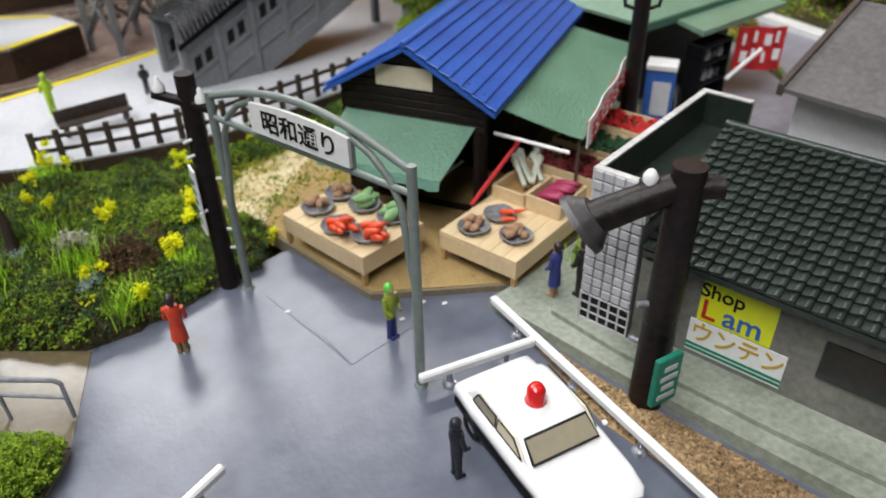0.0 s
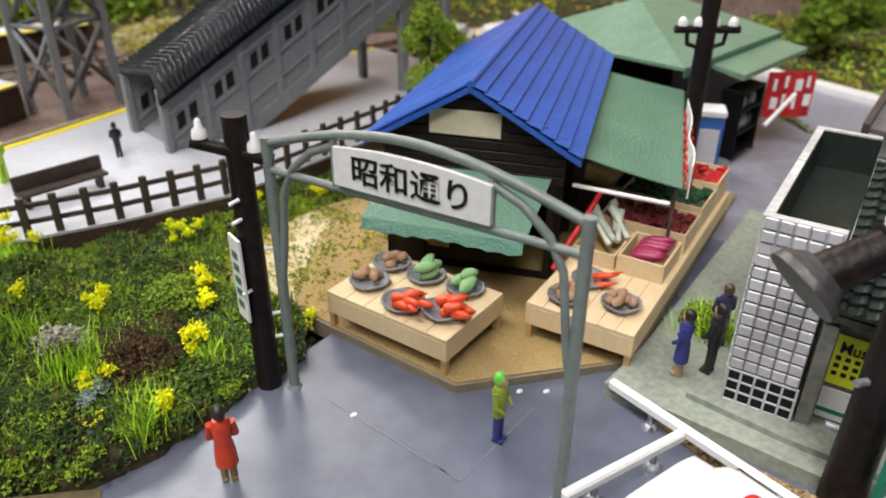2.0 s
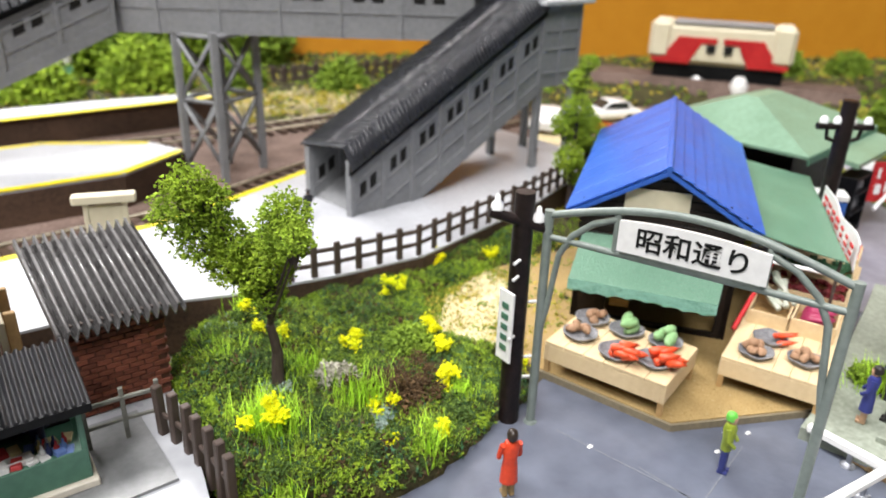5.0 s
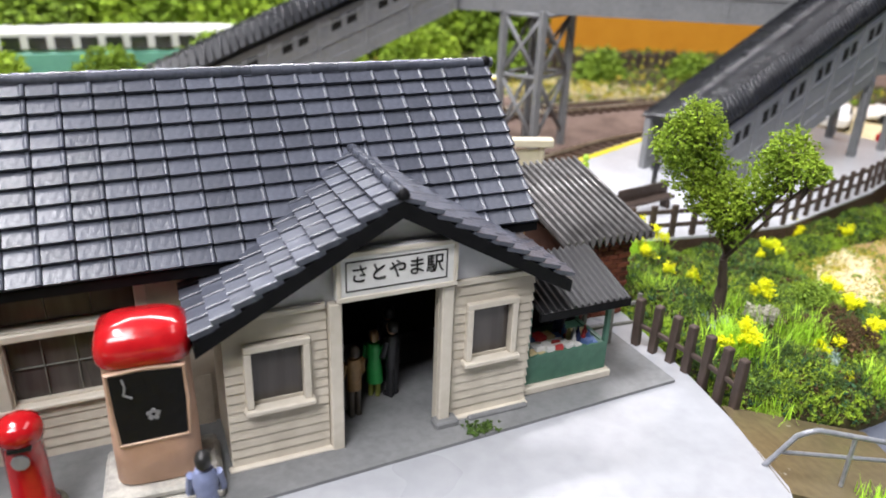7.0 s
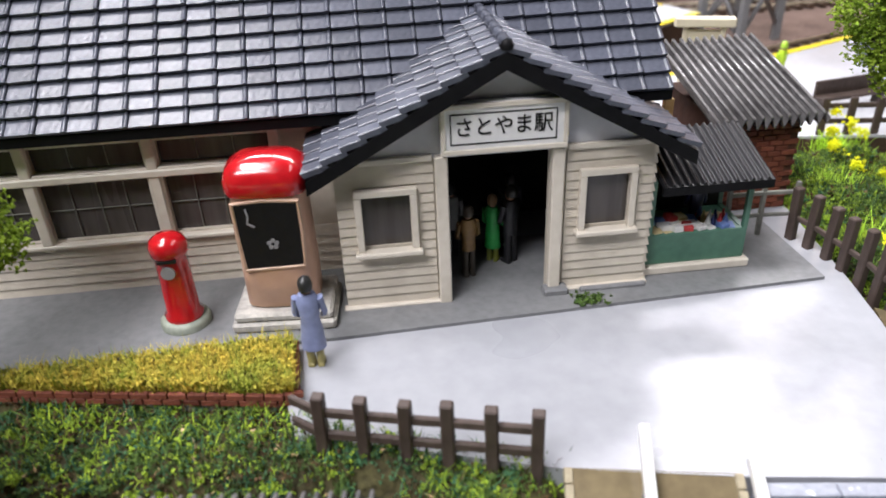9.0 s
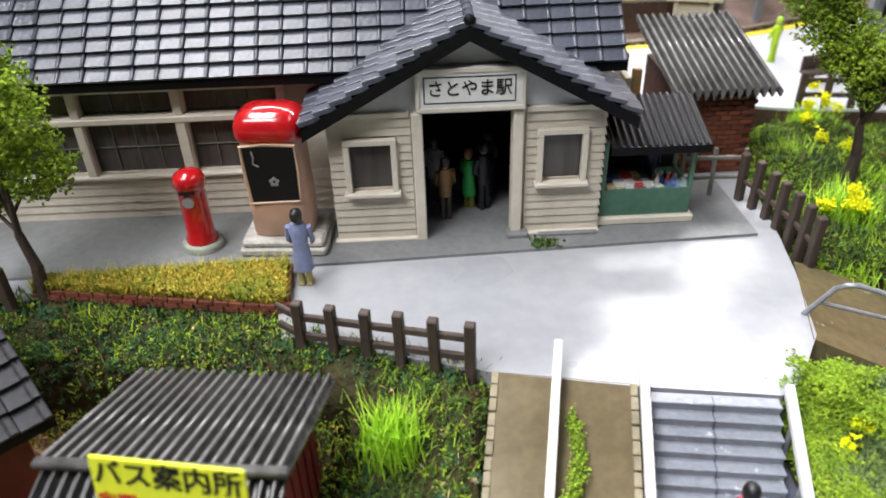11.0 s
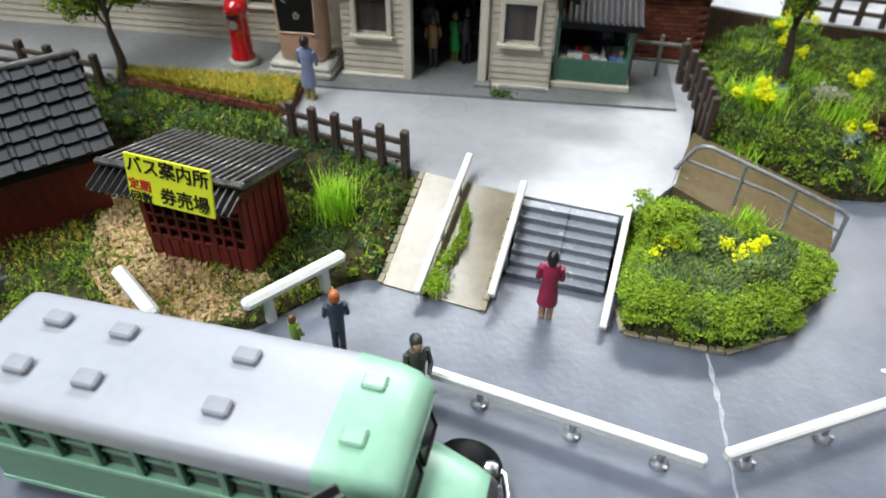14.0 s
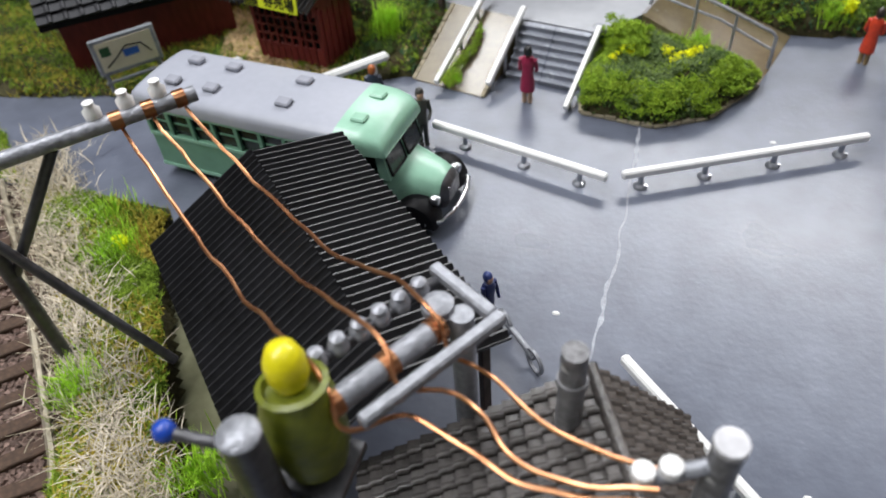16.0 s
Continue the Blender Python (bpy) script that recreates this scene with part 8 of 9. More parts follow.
edge_line(pi, [(-34, 32.5), (-3.3, 32.72), (-0.6, 34.55)], 1.0, 0.35)
edge_line(pi, [(-1.2, 36.4), (-5, 38.4), (-34, 37.95)], 1.0, -0.35)
ISL2 = [(-34, 43.0), (-8, 43.0), (4.5, 43.6), (5.0, 44.8), (-2, 45.5), (-34, 45.5)]
pj = thing("platform", 0, 0, 0, 0, "far platform with a bright yellow edge", "platform", kind="structure")
bm = B()
prism(bm, ISL2, -0.5, 1.0)
part("wall", bm, M_platside, pj)
bm = B()
prism(bm, ISL2, 1.0, 1.05)
part("surface", bm, M_platform, pj)
edge_line(pj, [(-34, 43.3), (-8, 43.3), (4.4, 43.9)], 1.05, 0.5)
bm = B()
prism(bm, [(-40, 25.8), (-8, 26.4), (-1.3, 27.7), (5.3, 30.6), (16, 32), (30, 34), (30, 46), (-40, 46)], -0.58, -0.35)
solo("track_bed", bm, M_ballast, "brown ballast between the platforms", "ballast", kind="structure")


def track(pts, label, sleepers=True):
    t = thing("railway_track", pts[0][0], pts[0][1], 0, 0, label, "track")
    o = Vector((pts[0][0], pts[0][1], 0))
    P = [Vector((*p, -0.3)) - o for p in pts]
    lft, rgt = [], []
    for i, p in enumerate(P):
        d = (P[min(i + 1, len(P) - 1)] - P[max(i - 1, 0)]).normalized()
        nrm = Vector((-d.y, d.x, 0))
        lft.append(p + nrm * 0.68 + Vector((0, 0, 0.2)))
        rgt.append(p - nrm * 0.68 + Vector((0, 0, 0.2)))
    for s in (lft, rgt):
        bm = B()
        pipe(bm, s, 0.075, 6)
        part("rail", bm, M_steel, t)
    if sleepers:
        sl = B()
        box(sl, -0.15, -1.15, 0, 0.15, 1.15, 0.14, 0.02)
        SL = mesh_of(sl, "sleeper", M_platside)
        for a, b in zip(P, P[1:]):
            d = b - a
            n = int(d.length / 0.62)
            for i in range(n):
                p = a + d * ((i + 0.5) / n)
                piece("sleeper", SL, t, pose(p.x, p.y, p.z, 0, 0, math.degrees(math.atan2(d.y, d.x))))
    return t


track([(-34, 29.2), (-10, 29.3), (-2, 30.2), (5, 33.0), (14, 35.0), (30, 37)], "rusty railway track between the platforms")
track([(-34, 40.5), (-6, 40.6), (6, 40.4), (30, 42)], "rusty railway track behind the island platform")
# near track past the verge
TR = [(-32.0, 9.4), (-24.0, 4.9), (-20.9, 2.5), (-17.5, -0.5), (-14.7, -3.2), (-11.0, -7.5)]
bm = B()
prism(bm, [(-34, 9.0), (-22, 3.9), (-17, 0.6), (-13.6, -2.6), (-9.5, -8.0), (-13, -10), (-17, -5), (-22, -0.5), (-34, 5.5)], -0.6, -0.3)
solo("track_bed", bm, M_ballast, "dark brown ballast bed beside the verge", "ballast", kind="structure")
x, y = scatter([(-22, 3.9), (-17, 0.6), (-13.6, -2.6), (-11, -6), (-15.5, -5), (-18.5, -2.5), (-23, 1.5)], 7000)
crumbs("ballast", np.stack([x, y, np.full(len(x), -0.28)], 1), 0.09, M_ballast, None, "brown ballast stones round the track", "ballast")
track([(p[0] - 0.5, p[1] - 0.5) for p in TR], "dark railway track with pale rails beside the verge")

# picket fence along the platform
PF = [(-3.2, 20.9), (-0.6, 20.5), (2.0, 20.35), (7.4, 21.8), (13.5, 24.0)]
pk = thing("picket_fence", PF[0][0], PF[0][1], 0, 0, "dark brown picket fence along the platform's edge", "fence")
o = Vector((PF[0][0], PF[0][1], 0))
for a, b in zip(PF, PF[1:]):
    a, b = Vector((*a, 0)) - o, Vector((*b, 0)) - o
    d = b - a
    n = max(1, round(d.length / 0.66))
    for i in range(n):
        p = a + d * (i / n)
        bm = B()
        box(bm, -0.09, -0.05, 0.95, 0.09, 0.05, 1.95, 0.02)
        part("picket", bm, M_wood_dark, pk, at=pose(p.x, p.y, 0, 0, 0, math.degrees(math.atan2(d.y, d.x))))
    for z in (1.25, 1.65):
        bm = B()
        box(bm, 0, 0.05, z, d.length, 0.12, z + 0.13, 0.02)
        part("rail", bm, M_wood_dark, pk, at=pose(a.x, a.y, 0, 0, 0, math.degrees(math.atan2(d.y, d.x))))
bm = B()
box(bm, -1.1, -0.2, 0.32, 1.1, 0.2, 0.42, 0.02)
box(bm, -1.1, 0.12, 0.42, 1.1, 0.2, 0.8, 0.02)
for x in (-0.9, 0.9):
    box(bm, x - 0.06, -0.15, 0, x + 0.06, 0.15, 0.34)
solo("platform_bench", bm, M_wood_dark, "dark brown wooden bench on the platform", "bench", m=pose(-1.35, 22.6, 1.0, 0, 0, 10))
# white platform sign frames
for x, y, z in ((-5.85, 22.4, 1.0), (-14.0, 34.0, 1.0)):
    b = thing("platform_sign", x, y, z, -18, "ivory station sign frame on two legs", "sign")
    for xx in (-0.5, 0.38):
        bm = B()
        box(bm, xx, -0.06, 0, xx + 0.12, 0.06, 2.5, 0.015)
        part("leg", bm, M_ivory, b)
    bm = B()
    box(bm, -0.45, -0.03, 1.4, 0.45, 0.03, 2.4, 0.015)
    part("panel", bm, M_ivory, b)
    bm = B()
    box(bm, -0.72, -0.16, 2.48, 0.72, 0.16, 2.7, 0.03)
    part("cap", bm, M_ivory, b)

# footbridge
fb = thing("footbridge", 0, 0, 0, 0, "grey covered station footbridge with dark ribbed stair roofs", "footbridge")


def covered(a, b, width, wall_h, nwin=7, name="stair", ribs=40, skirt=0.35, ground=None):
    """A covered flight or span from floor point a to floor point b: walls with ribs, bands and windows, and a ribbed roof
    whose ridge stands near the south wall. ground: the wall's foot is cut off level there."""
    a, b = Vector(a), Vector(b)
    d = b - a
    L = math.hypot(d.x, d.y)
    rise = d.z
    M = Matrix.Translation(a) @ Matrix.Rotation(math.atan2(d.y, d.x), 4, "Z")

    def zf(x):
        return rise * x / L

    low = -99 if ground is None else ground - a.z

    def foot(x):
        return max(low, zf(x) - skirt)

    knee = min(L, max(0.01, (low + skirt) * L / rise)) if rise > 0.1 and low > -50 else L * 0.5
    for s in (-1, 1):
        y = s * width / 2
        bm = B()
        sides(bm, [(0, foot(0)), (knee, foot(knee)), (L, foot(L)), (L, zf(L) + wall_h), (0, wall_h)], y - 0.06, y + 0.06)
        move(bm.verts, M)
        part(name + "_wall", bm, M_bridge, fb)
        for i in range(nwin):
            x0 = L * (i + 0.26) / nwin
            for k in range(2):
                xa = x0 + k * L / nwin * 0.32
                xb = xa + L / nwin * 0.2
                h = wall_h - (1.42 if skirt > 1 else 1.15)
                bm = B()
                sides(bm, [(xa, zf(xa) + h), (xb, zf(xb) + h), (xb, zf(xb) + h + 0.44), (xa, zf(xa) + h + 0.44)], y - 0.075, y + 0.075)
                move(bm.verts, M)
                part("window", bm, M_dark, fb)
        for i in range(nwin + 1):
            x0 = L * i / nwin
            bm = B()
            sides(bm, [(x0 - 0.09, foot(x0)), (x0 + 0.09, foot(x0)), (x0 + 0.09, zf(x0) + wall_h), (x0 - 0.09, zf(x0) + wall_h)], y - 0.13, y + 0.13)
            move(bm.verts, M)
            part("wall_rib", bm, M_bridge, fb)
        for h in (wall_h - 0.85, wall_h - 1.6, wall_h - 2.35):
            if h < -skirt + 0.4:
                continue
            bm = B()
            sides(bm, [(0, h), (L, zf(L) + h), (L, zf(L) + h + 0.09), (0, h + 0.09)], y - 0.1, y + 0.1)
            move(bm.verts, M)
            part("wall_band", bm, M_bridge, fb)
        if rise > 0.1 and knee < L - 1:
            bm = B()
            sides(bm, [(knee, foot(knee)), (L, foot(L)), (L, foot(L) + 0.5), (knee, foot(knee) + 0.5)], y - 0.11, y + 0.11)
            move(bm.verts, M)
            part("stringer", bm, M_bridge, fb)
    bm = B()
    sides(bm, [(0, -0.3), (L, zf(L) - 0.3), (L, zf(L) - 0.1), (0, -0.1)], -width / 2, width / 2)
    move(bm.verts, M)
    part(name + "_floor", bm, M_bridge, fb)
    hw = width / 2 + 0.3
    rdg = (-0.68 * hw, wall_h + 0.46)
    for y1, z1 in ((hw, wall_h + 0.05), (-hw * 0.98, wall_h - 0.2)):
        bm = B()
        q = [bm.verts.new((x, y, zf(x) + z)) for x, y, z in ((-0.12, *rdg), (-0.12, y1, z1), (L + 0.05, y1, z1), (L + 0.05, *rdg))]
        r = [bm.verts.new(v.co + Vector((0, 0, 0.06))) for v in q]
        bm.faces.new(q[::-1])
        bm.faces.new(r)
        for k in range(4):
            bm.faces.new((q[k], q[(k + 1) % 4], r[(k + 1) % 4], r[k]))
        move(bm.verts, M)
        part(name + "_roof", bm, M_bridge_roof, fb)
        for i in range(ribs):
            bm = B()
            x = L * (i + 0.5) / ribs
            p, e = Vector((x, rdg[0], zf(x) + rdg[1] + 0.07)), Vector((x, y1 * 1.03, zf(x) + z1 + 0.06))
            tube(bm, p, e, 0.05, n=5)
            move(bm.verts, M)
            part("roof_rib", bm, M_bridge_roof, fb)
    # black strip added below the south eave in place of its shadow
    bm = B()
    sides(bm, [(-0.12, wall_h - 0.1), (L + 0.05, zf(L) + wall_h - 0.1), (L + 0.05, zf(L) + wall_h - 0.42), (-0.12, wall_h - 0.42)], -width / 2 - 0.2, -width / 2 - 0.08)
    move(bm.verts, M)
    part("eave_board", bm, M_black, fb)


covered((1.71, 25.3, 1.0), (10.64, 26.36, 5.5), 2.4, 1.86, nwin=7, skirt=1.5, ground=1.0, ribs=56)
# landing at the head of the stair
LM = Matrix.Translation((10.64, 26.36, 0)) @ Matrix.Rotation(0.118, 4, "Z")
for x0, y0, x1, y1 in ((0, -1.26, 2.3, -1.14), (2.18, -1.14, 2.3, 1.3), (0, 1.18, 2.18, 1.3)):
    bm = B()
    move(box(bm, x0, y0, 4.2, x1, y1, 7.3), LM)
    part("landing_wall", bm, M_bridge, fb)
for x in (0.06, 1.12, 2.24):
    bm = B()
    move(box(bm, x - 0.08, -1.32, 4.2, x + 0.08, -1.26, 7.3, 0.01), LM)
    part("wall_rib", bm, M_bridge, fb)
for z in (4.7, 5.6, 6.3, 6.9):
    bm = B()
    move(box(bm, 0, -1.31, z, 2.3, -1.26, z + 0.09, 0.01), LM)
    part("wall_band", bm, M_bridge, fb)
bm = B()
move(box(bm, -0.3, -1.6, 7.3, 2.7, 1.6, 7.48, 0.03), LM)
part("landing_roof", bm, M_platform, fb)
bm = B()
move(box(bm, 0, -1.2, 4.25, 2.25, 1.2, 4.45), LM)
part("landing_floor", bm, M_bridge, fb)
for x, y in ((0.1, -1.15), (2.2, -1.15), (2.2, 1.2), (0.1, 1.2)):
    bm = B()
    move(box(bm, x - 0.14, y - 0.14, -0.4, x + 0.14, y + 0.14, 4.3, 0.02), LM)
    part("pier_post", bm, M_bridge, fb)
covered((12.0, 28.0, 6.0), (-1.8, 37.6, 6.0), 2.4, 2.2, nwin=7, name="span", ribs=50)
covered((-14.5, 35.4, 1.15), (-2.2, 36.9, 6.0), 2.2, 2.3, nwin=6)
for x, y in ((1.0, 33.4), (3.2, 34.6), (0.0, 35.0), (2.2, 36.2)):
    bm = B()
    box(bm, x - 0.15, y - 0.15, -0.4, x + 0.15, y + 0.15, 5.8, 0.02)
    part("pier_post", bm, M_bridge, fb)
for (xa, ya), (xb, yb) in (((1.0, 33.4), (3.2, 34.6)), ((0.0, 35.0), (2.2, 36.2)), ((1.0, 33.4), (0.0, 35.0)), ((3.2, 34.6), (2.2, 36.2))):
    for z0, z1 in ((0.2, 3.0), (3.0, 5.6)):
        bm = B()
        tube(bm, (xa, ya, z0), (xb, yb, z1), 0.09, n=6)
        tube(bm, (xa, ya, z1), (xb, yb, z0), 0.09, n=6)
        tube(bm, (xa, ya, z1), (xb, yb, z1), 0.1, n=6)
        part("pier_brace", bm, M_bridge, fb)
# ---- green-roofed stall and things beyond the shop ----
gs = thing("green_stall", 14.3, 15.8, 0, 8.4, "corner stall with a sage-green hipped roof and lower eaves", "stall")
bm = B()
box(bm, 0.7, 0.7, 0, 6.2, 6.0, 3.2)
part("wall", bm, M_brown_board, gs)
M_sage = mat("sage_roof", (0.19, 0.31, 0.22), (0.15, 0.25, 0.17), rough=0.4, grain=5, bump=0.01)
bm = B()
a = [(0, 0, 3.3), (6.9, 0, 3.3), (6.9, 6.5, 3.3), (0, 6.5, 3.3)]
b = [(2.4, 3.0, 4.45), (4.4, 3.0, 4.45), (4.4, 3.5, 4.45), (2.4, 3.5, 4.45)]
loft(bm, [[(x, y, 3.2) for x, y, z in a], a, b], smooth=False)
part("roof", bm, M_sage, gs)
bm = B()
box(bm, 0.02, -0.03, 3.02, 6.88, 0.03, 3.25)
box(bm, 6.86, 0.03, 3.02, 6.92, 6.45, 3.25)
part("fascia", bm, M_green_kiosk, gs)
bm = B()
v = sides(bm, [(0.75, 3.1), (0.75, 3.2), (-1.05, 2.95), (-1.05, 2.78)], 1.8, 6.7)
for w in v:
    w.co = Vector((w.co.y, w.co.x, w.co.z))
part("lower_roof", bm, M_sage, gs)
sh = thing("goods_shelf", 16.4, 15.0, 0.2, 8.4, "dark shelf of stacked goods under the stall's eaves", "shelf")
for x in (0, 1.5):
    bm = B()
    box(bm, x, 0, 0, x + 0.1, 0.7, 2.2, 0.02)
    part("side", bm, M_black, sh)
for z in (0.1, 0.8, 1.5, 2.1):
    bm = B()
    box(bm, 0.1, 0, z, 1.5, 0.7, z + 0.08)
    part("shelf", bm, M_black, sh)
for k in range(8):
    bm = B()
    lathe(bm, [(0, 0), (0.13, 0), (0.15, 0.2), (0.1, 0.38), (0, 0.42)], 8, at=(0.28 + 0.35 * (k % 4), 0.3, 0.88 + 0.7 * (k // 4)))
    part("jar", bm, M_grey if k % 3 else M_metaldk, sh)
bm = B()
tube(bm, (0, 0, 0), (1.5, -0.2, 0.75), 0.07, n=8)
solo("white_pole", bm, M_white, "white pole leaning against the stall shelf", "pole", m=pose(17.2, 14.6, 1.3, 0, 0, 8))
rc = thing("red_curtain", 0, 0, 0, 0, "red cloth curtain with pale letter bars on the stall", "curtain")
rc.matrix_basis = at_pose(pose(18.5, 15.5, 1.1, 0, 0, -125))
bm = B()
loft(bm, [[(0.06 * math.sin(i * 1.3) + q, y, z) for q, z in ((0, 0), (0.04, 0), (0.04, 1.5), (0, 1.5))] for i, y in enumerate(np.linspace(0, 1.6, 10))], smooth=False)
part("cloth", bm, M_redmat, rc)
for k in range(8):
    bm = B()
    y, z = 0.18 + (k % 4) * 0.36, 0.3 + 0.6 * (k // 4) + 0.1 * (k % 2)
    box(bm, 0.09, y, z, 0.12, y + 0.1 + 0.12 * (k % 3 == 0), z + 0.38)
    part("letter_bar", bm, M_white, rc)
bm = B()
prism(bm, [(11.8, 12.9), (15.5, 14.6), (21.5, 17.5), (20.5, 19.5), (12.0, 16.0)], 0, 0.2)
solo("stall_base", bm, M_strip, "grey base slab in front of the stall", "base slab", kind="structure")
vm = thing("vending_machine", 14.5, 14.9, 0.2, -50, "blue and white drinks cabinet beside the stall", "cabinet")
bm = B()
box(bm, -0.45, -0.35, 0, 0.45, 0.35, 2.1, 0.04)
part("body", bm, M_bluetxt, vm)
bm = B()
box(bm, -0.2, -0.38, 0.5, 0.35, -0.34, 1.6)
part("front_panel", bm, M_plaster, vm)
bm = B()
box(bm, -0.47, -0.4, 1.95, 0.47, 0.36, 2.15, 0.03)
part("top_cap", bm, M_white, vm)
fp = thing("utility_pole", 12.4, 14.05, 0, 0, "black-brown pole with white insulators beside the stall", "pole")
bm = B()
tube(bm, (0, 0, 0), (0, 0, 5.7), 0.26, 0.22, 12)
part("post", bm, M_pole, fp)
bm = B()
tube(bm, (-0.65, 0.48, 4.95), (0.65, -0.48, 4.95), 0.1, n=8)
pipe(bm, [(-0.4, 0.3, 4.95), (-0.38, 0.26, 4.6), (0, 0, 4.45), (0.38, -0.26, 4.6), (0.4, -0.3, 4.95)], 0.06)
part("cross_arm", bm, M_pole, fp)
for p in ((-0.5, 0.38), (0.5, -0.38), (0.15, -0.1), (-0.2, 0.14)):
    bm = B()
    lathe(bm, [(0, 0), (0.12, 0.02), (0.12, 0.14), (0.06, 0.22), (0, 0.24)], 10, at=(p[0], p[1], 5.02))
    part("insulator", bm, M_whitegloss, fp)
for i in range(4):
    bm = B()
    lathe(bm, [(0.32, -0.04), (0.38, 0), (0.32, 0.04), (0.28, 0), (0.32, -0.04)], 16)
    for v in bm.verts:
        v.co = Vector((v.co.x, v.co.z, v.co.y + 0.38))
    solo("tyre", bm, M_tyre, "black tyre leaning by the stall", "tyre", "stall clutter", m=pose(15.2 + i * 0.75, 15.0 + 0.32 * i, 0.2, 0, 0, 20 + 25 * i))
bm = B()
box(bm, 0, -0.35, 0, 9.0, 0.35, 0.35, 0.03)
solo("kerb_wall", bm, M_white, "low white kerb wall beyond the stall", "kerb", m=pose(27.1, 22.0, 0.0, 0, 0, -94))
# neighbouring low roofs to the east
EP = [(11.5, 12.6), (26.7, 21.5), (26.4, 9.0), (24.0, 2.0), (15.5, 2.5), (13.8, 7.0)]
bm = B()
prism(bm, EP, -0.1, 0.06)
solo("pavement", bm, mat("lilac_paving", (0.27, 0.27, 0.32), (0.2, 0.2, 0.24), rough=0.35, grain=3, bump=0.008), "pale lilac-grey painted pavement behind the café", "pavement", kind="structure")
ea = thing("grey_house", 14.2, 10.4, 0, -79, "low house with a grey roof and brown bargeboards", "house")
bm = B()
box(bm, 0.2, 0.5, 0.06, 9, 6, 2.9)
part("wall", bm, M_plaster, ea)
bm = B()
v = sides(bm, [(0, 3.05), (3.6, 4.6), (7.2, 3.05), (7.2, 2.93), (3.6, 4.45), (0, 2.93)], 0, 9.4)
for w in v:
    w.co = Vector((w.co.y, w.co.x, w.co.z))
part("roof", bm, mat("taupe_roof", (0.15, 0.14, 0.14), (0.1, 0.092, 0.092), rough=0.6, bump=0.01), ea)
for y0, y1 in ((-0.05, 3.6), (7.25, 3.6)):
    bm = B()
    v = sides(bm, [(y0, 2.85), (y0, 3.15), (y1, 4.72), (y1, 4.42)], -0.16, 0.0)
    for w in v:
        w.co = Vector((w.co.y, w.co.x, w.co.z))
    part("bargeboard", bm, M_wood_dark, ea)
bm = B()
box(bm, 1.2, 0.2, 0.06, 9, 0.5, 1.3, 0.03)
part("white_ledge", bm, M_white, ea)
FLD = [(27.0, 22.4), (26.8, 9.0), (36, 4), (80, 4), (80, 24), (40, 29)]
turf(FLD, -0.2, 0.15, 1.2, [(M_turf, 7000, "turf", "lime field beyond the white kerb"), (M_lime, 4000, "turf", "bright grass beyond the white kerb"), (M_turf_yel, 5000, "turf", "straw grass beyond the white kerb")], size=0.16, rough=0.12, label="the field beyond the kerb", name="east_field")
# parked toy cars and the ground behind the footbridge
def toy_car(x, y, z, rz, paint, label):
    c = thing("car", x, y, z, rz, label, "car", "parked toy cars")
    bm = B()
    loft(bm, [car_ring(a, w, 0.25, h) for a, w, h in ((-2.1, 0.66, 0.6), (-2.0, 0.78, 0.74), (-1.0, 0.82, 0.8), (0.9, 0.82, 0.78), (1.9, 0.76, 0.7), (2.1, 0.66, 0.58))])
    part("body", bm, paint, c)
    bm = B()
    loft(bm, [car_ring(a, w, 0.7, h, 6) for a, w, h in ((-1.6, 0.7, 0.78), (-1.2, 0.66, 1.2), (0.1, 0.66, 1.22), (0.8, 0.7, 0.78))])
    part("roof", bm, paint, c)
    pane(c, "windscreen", [(0.72, -0.6, 0.84), (0.72, 0.6, 0.84), (0.2, 0.56, 1.16), (0.2, -0.56, 1.16)], M_glass)
    for s in (-1, 1):
        q = [(-1.2, s * 0.7, 0.84), (0.5, s * 0.7, 0.84), (0.05, s * 0.68, 1.14), (-1.1, s * 0.68, 1.14)]
        pane(c, "side_window", q if s < 0 else q[::-1], M_glass, r=0.016)
        for a in (-1.06, 1.1):
            bm = B()
            v = lathe(bm, [(0, -0.08), (0.25, -0.08), (0.27, -0.04), (0.27, 0.04), (0.25, 0.08), (0, 0.08)], 14)
            move(v, pose(a, s * 0.78, 0.27, 90))
            part("wheel", bm, M_tyre, c)


toy_car(18.6, 28.3, 0.0, 20, M_red, "red toy car parked behind the footbridge")
toy_car(18.9, 32.6, 0.0, 35, M_whitegloss, "white toy car parked behind the footbridge")
toy_car(23.0, 32.2, 0.0, 160, M_whitegloss, "white toy car on the sandy lot by the railcar")
LOT = [(15.8, 26.2), (20, 25.2), (27.5, 30.0), (27, 35), (21, 35.5), (16.5, 31.5)]
bm = B()
prism(bm, LOT, -0.4, 0.0)
solo("lot", bm, M_sand, "pale sandy lot behind the footbridge", "ground", kind="structure")
TAN = [(5.5, 41.8), (17, 41.0), (25, 46), (23, 51.5), (10, 51.0), (6, 46)]
turf(TAN, -0.45, -0.1, 1.0, [(M_sand, 3500, "turf", "tan dry ground beyond the track"), (M_turf_yel, 3500, "turf", "straw grass beyond the track"), (M_turf, 1200, "turf", "green tufts beyond the track")], size=0.16, rough=0.15, label="the dry field", name="dry_field")
fence("fence", [(9.6 + i * 0.75, 49.6 - 0.05 * i, -0.2) for i in range(18)], 1.5, 0.3, [(0.6, 0.18, 0.1), (1.15, 0.18, 0.1)], M_wood_dark, "dark brown fence at the back of the dry field", base=-0.2)
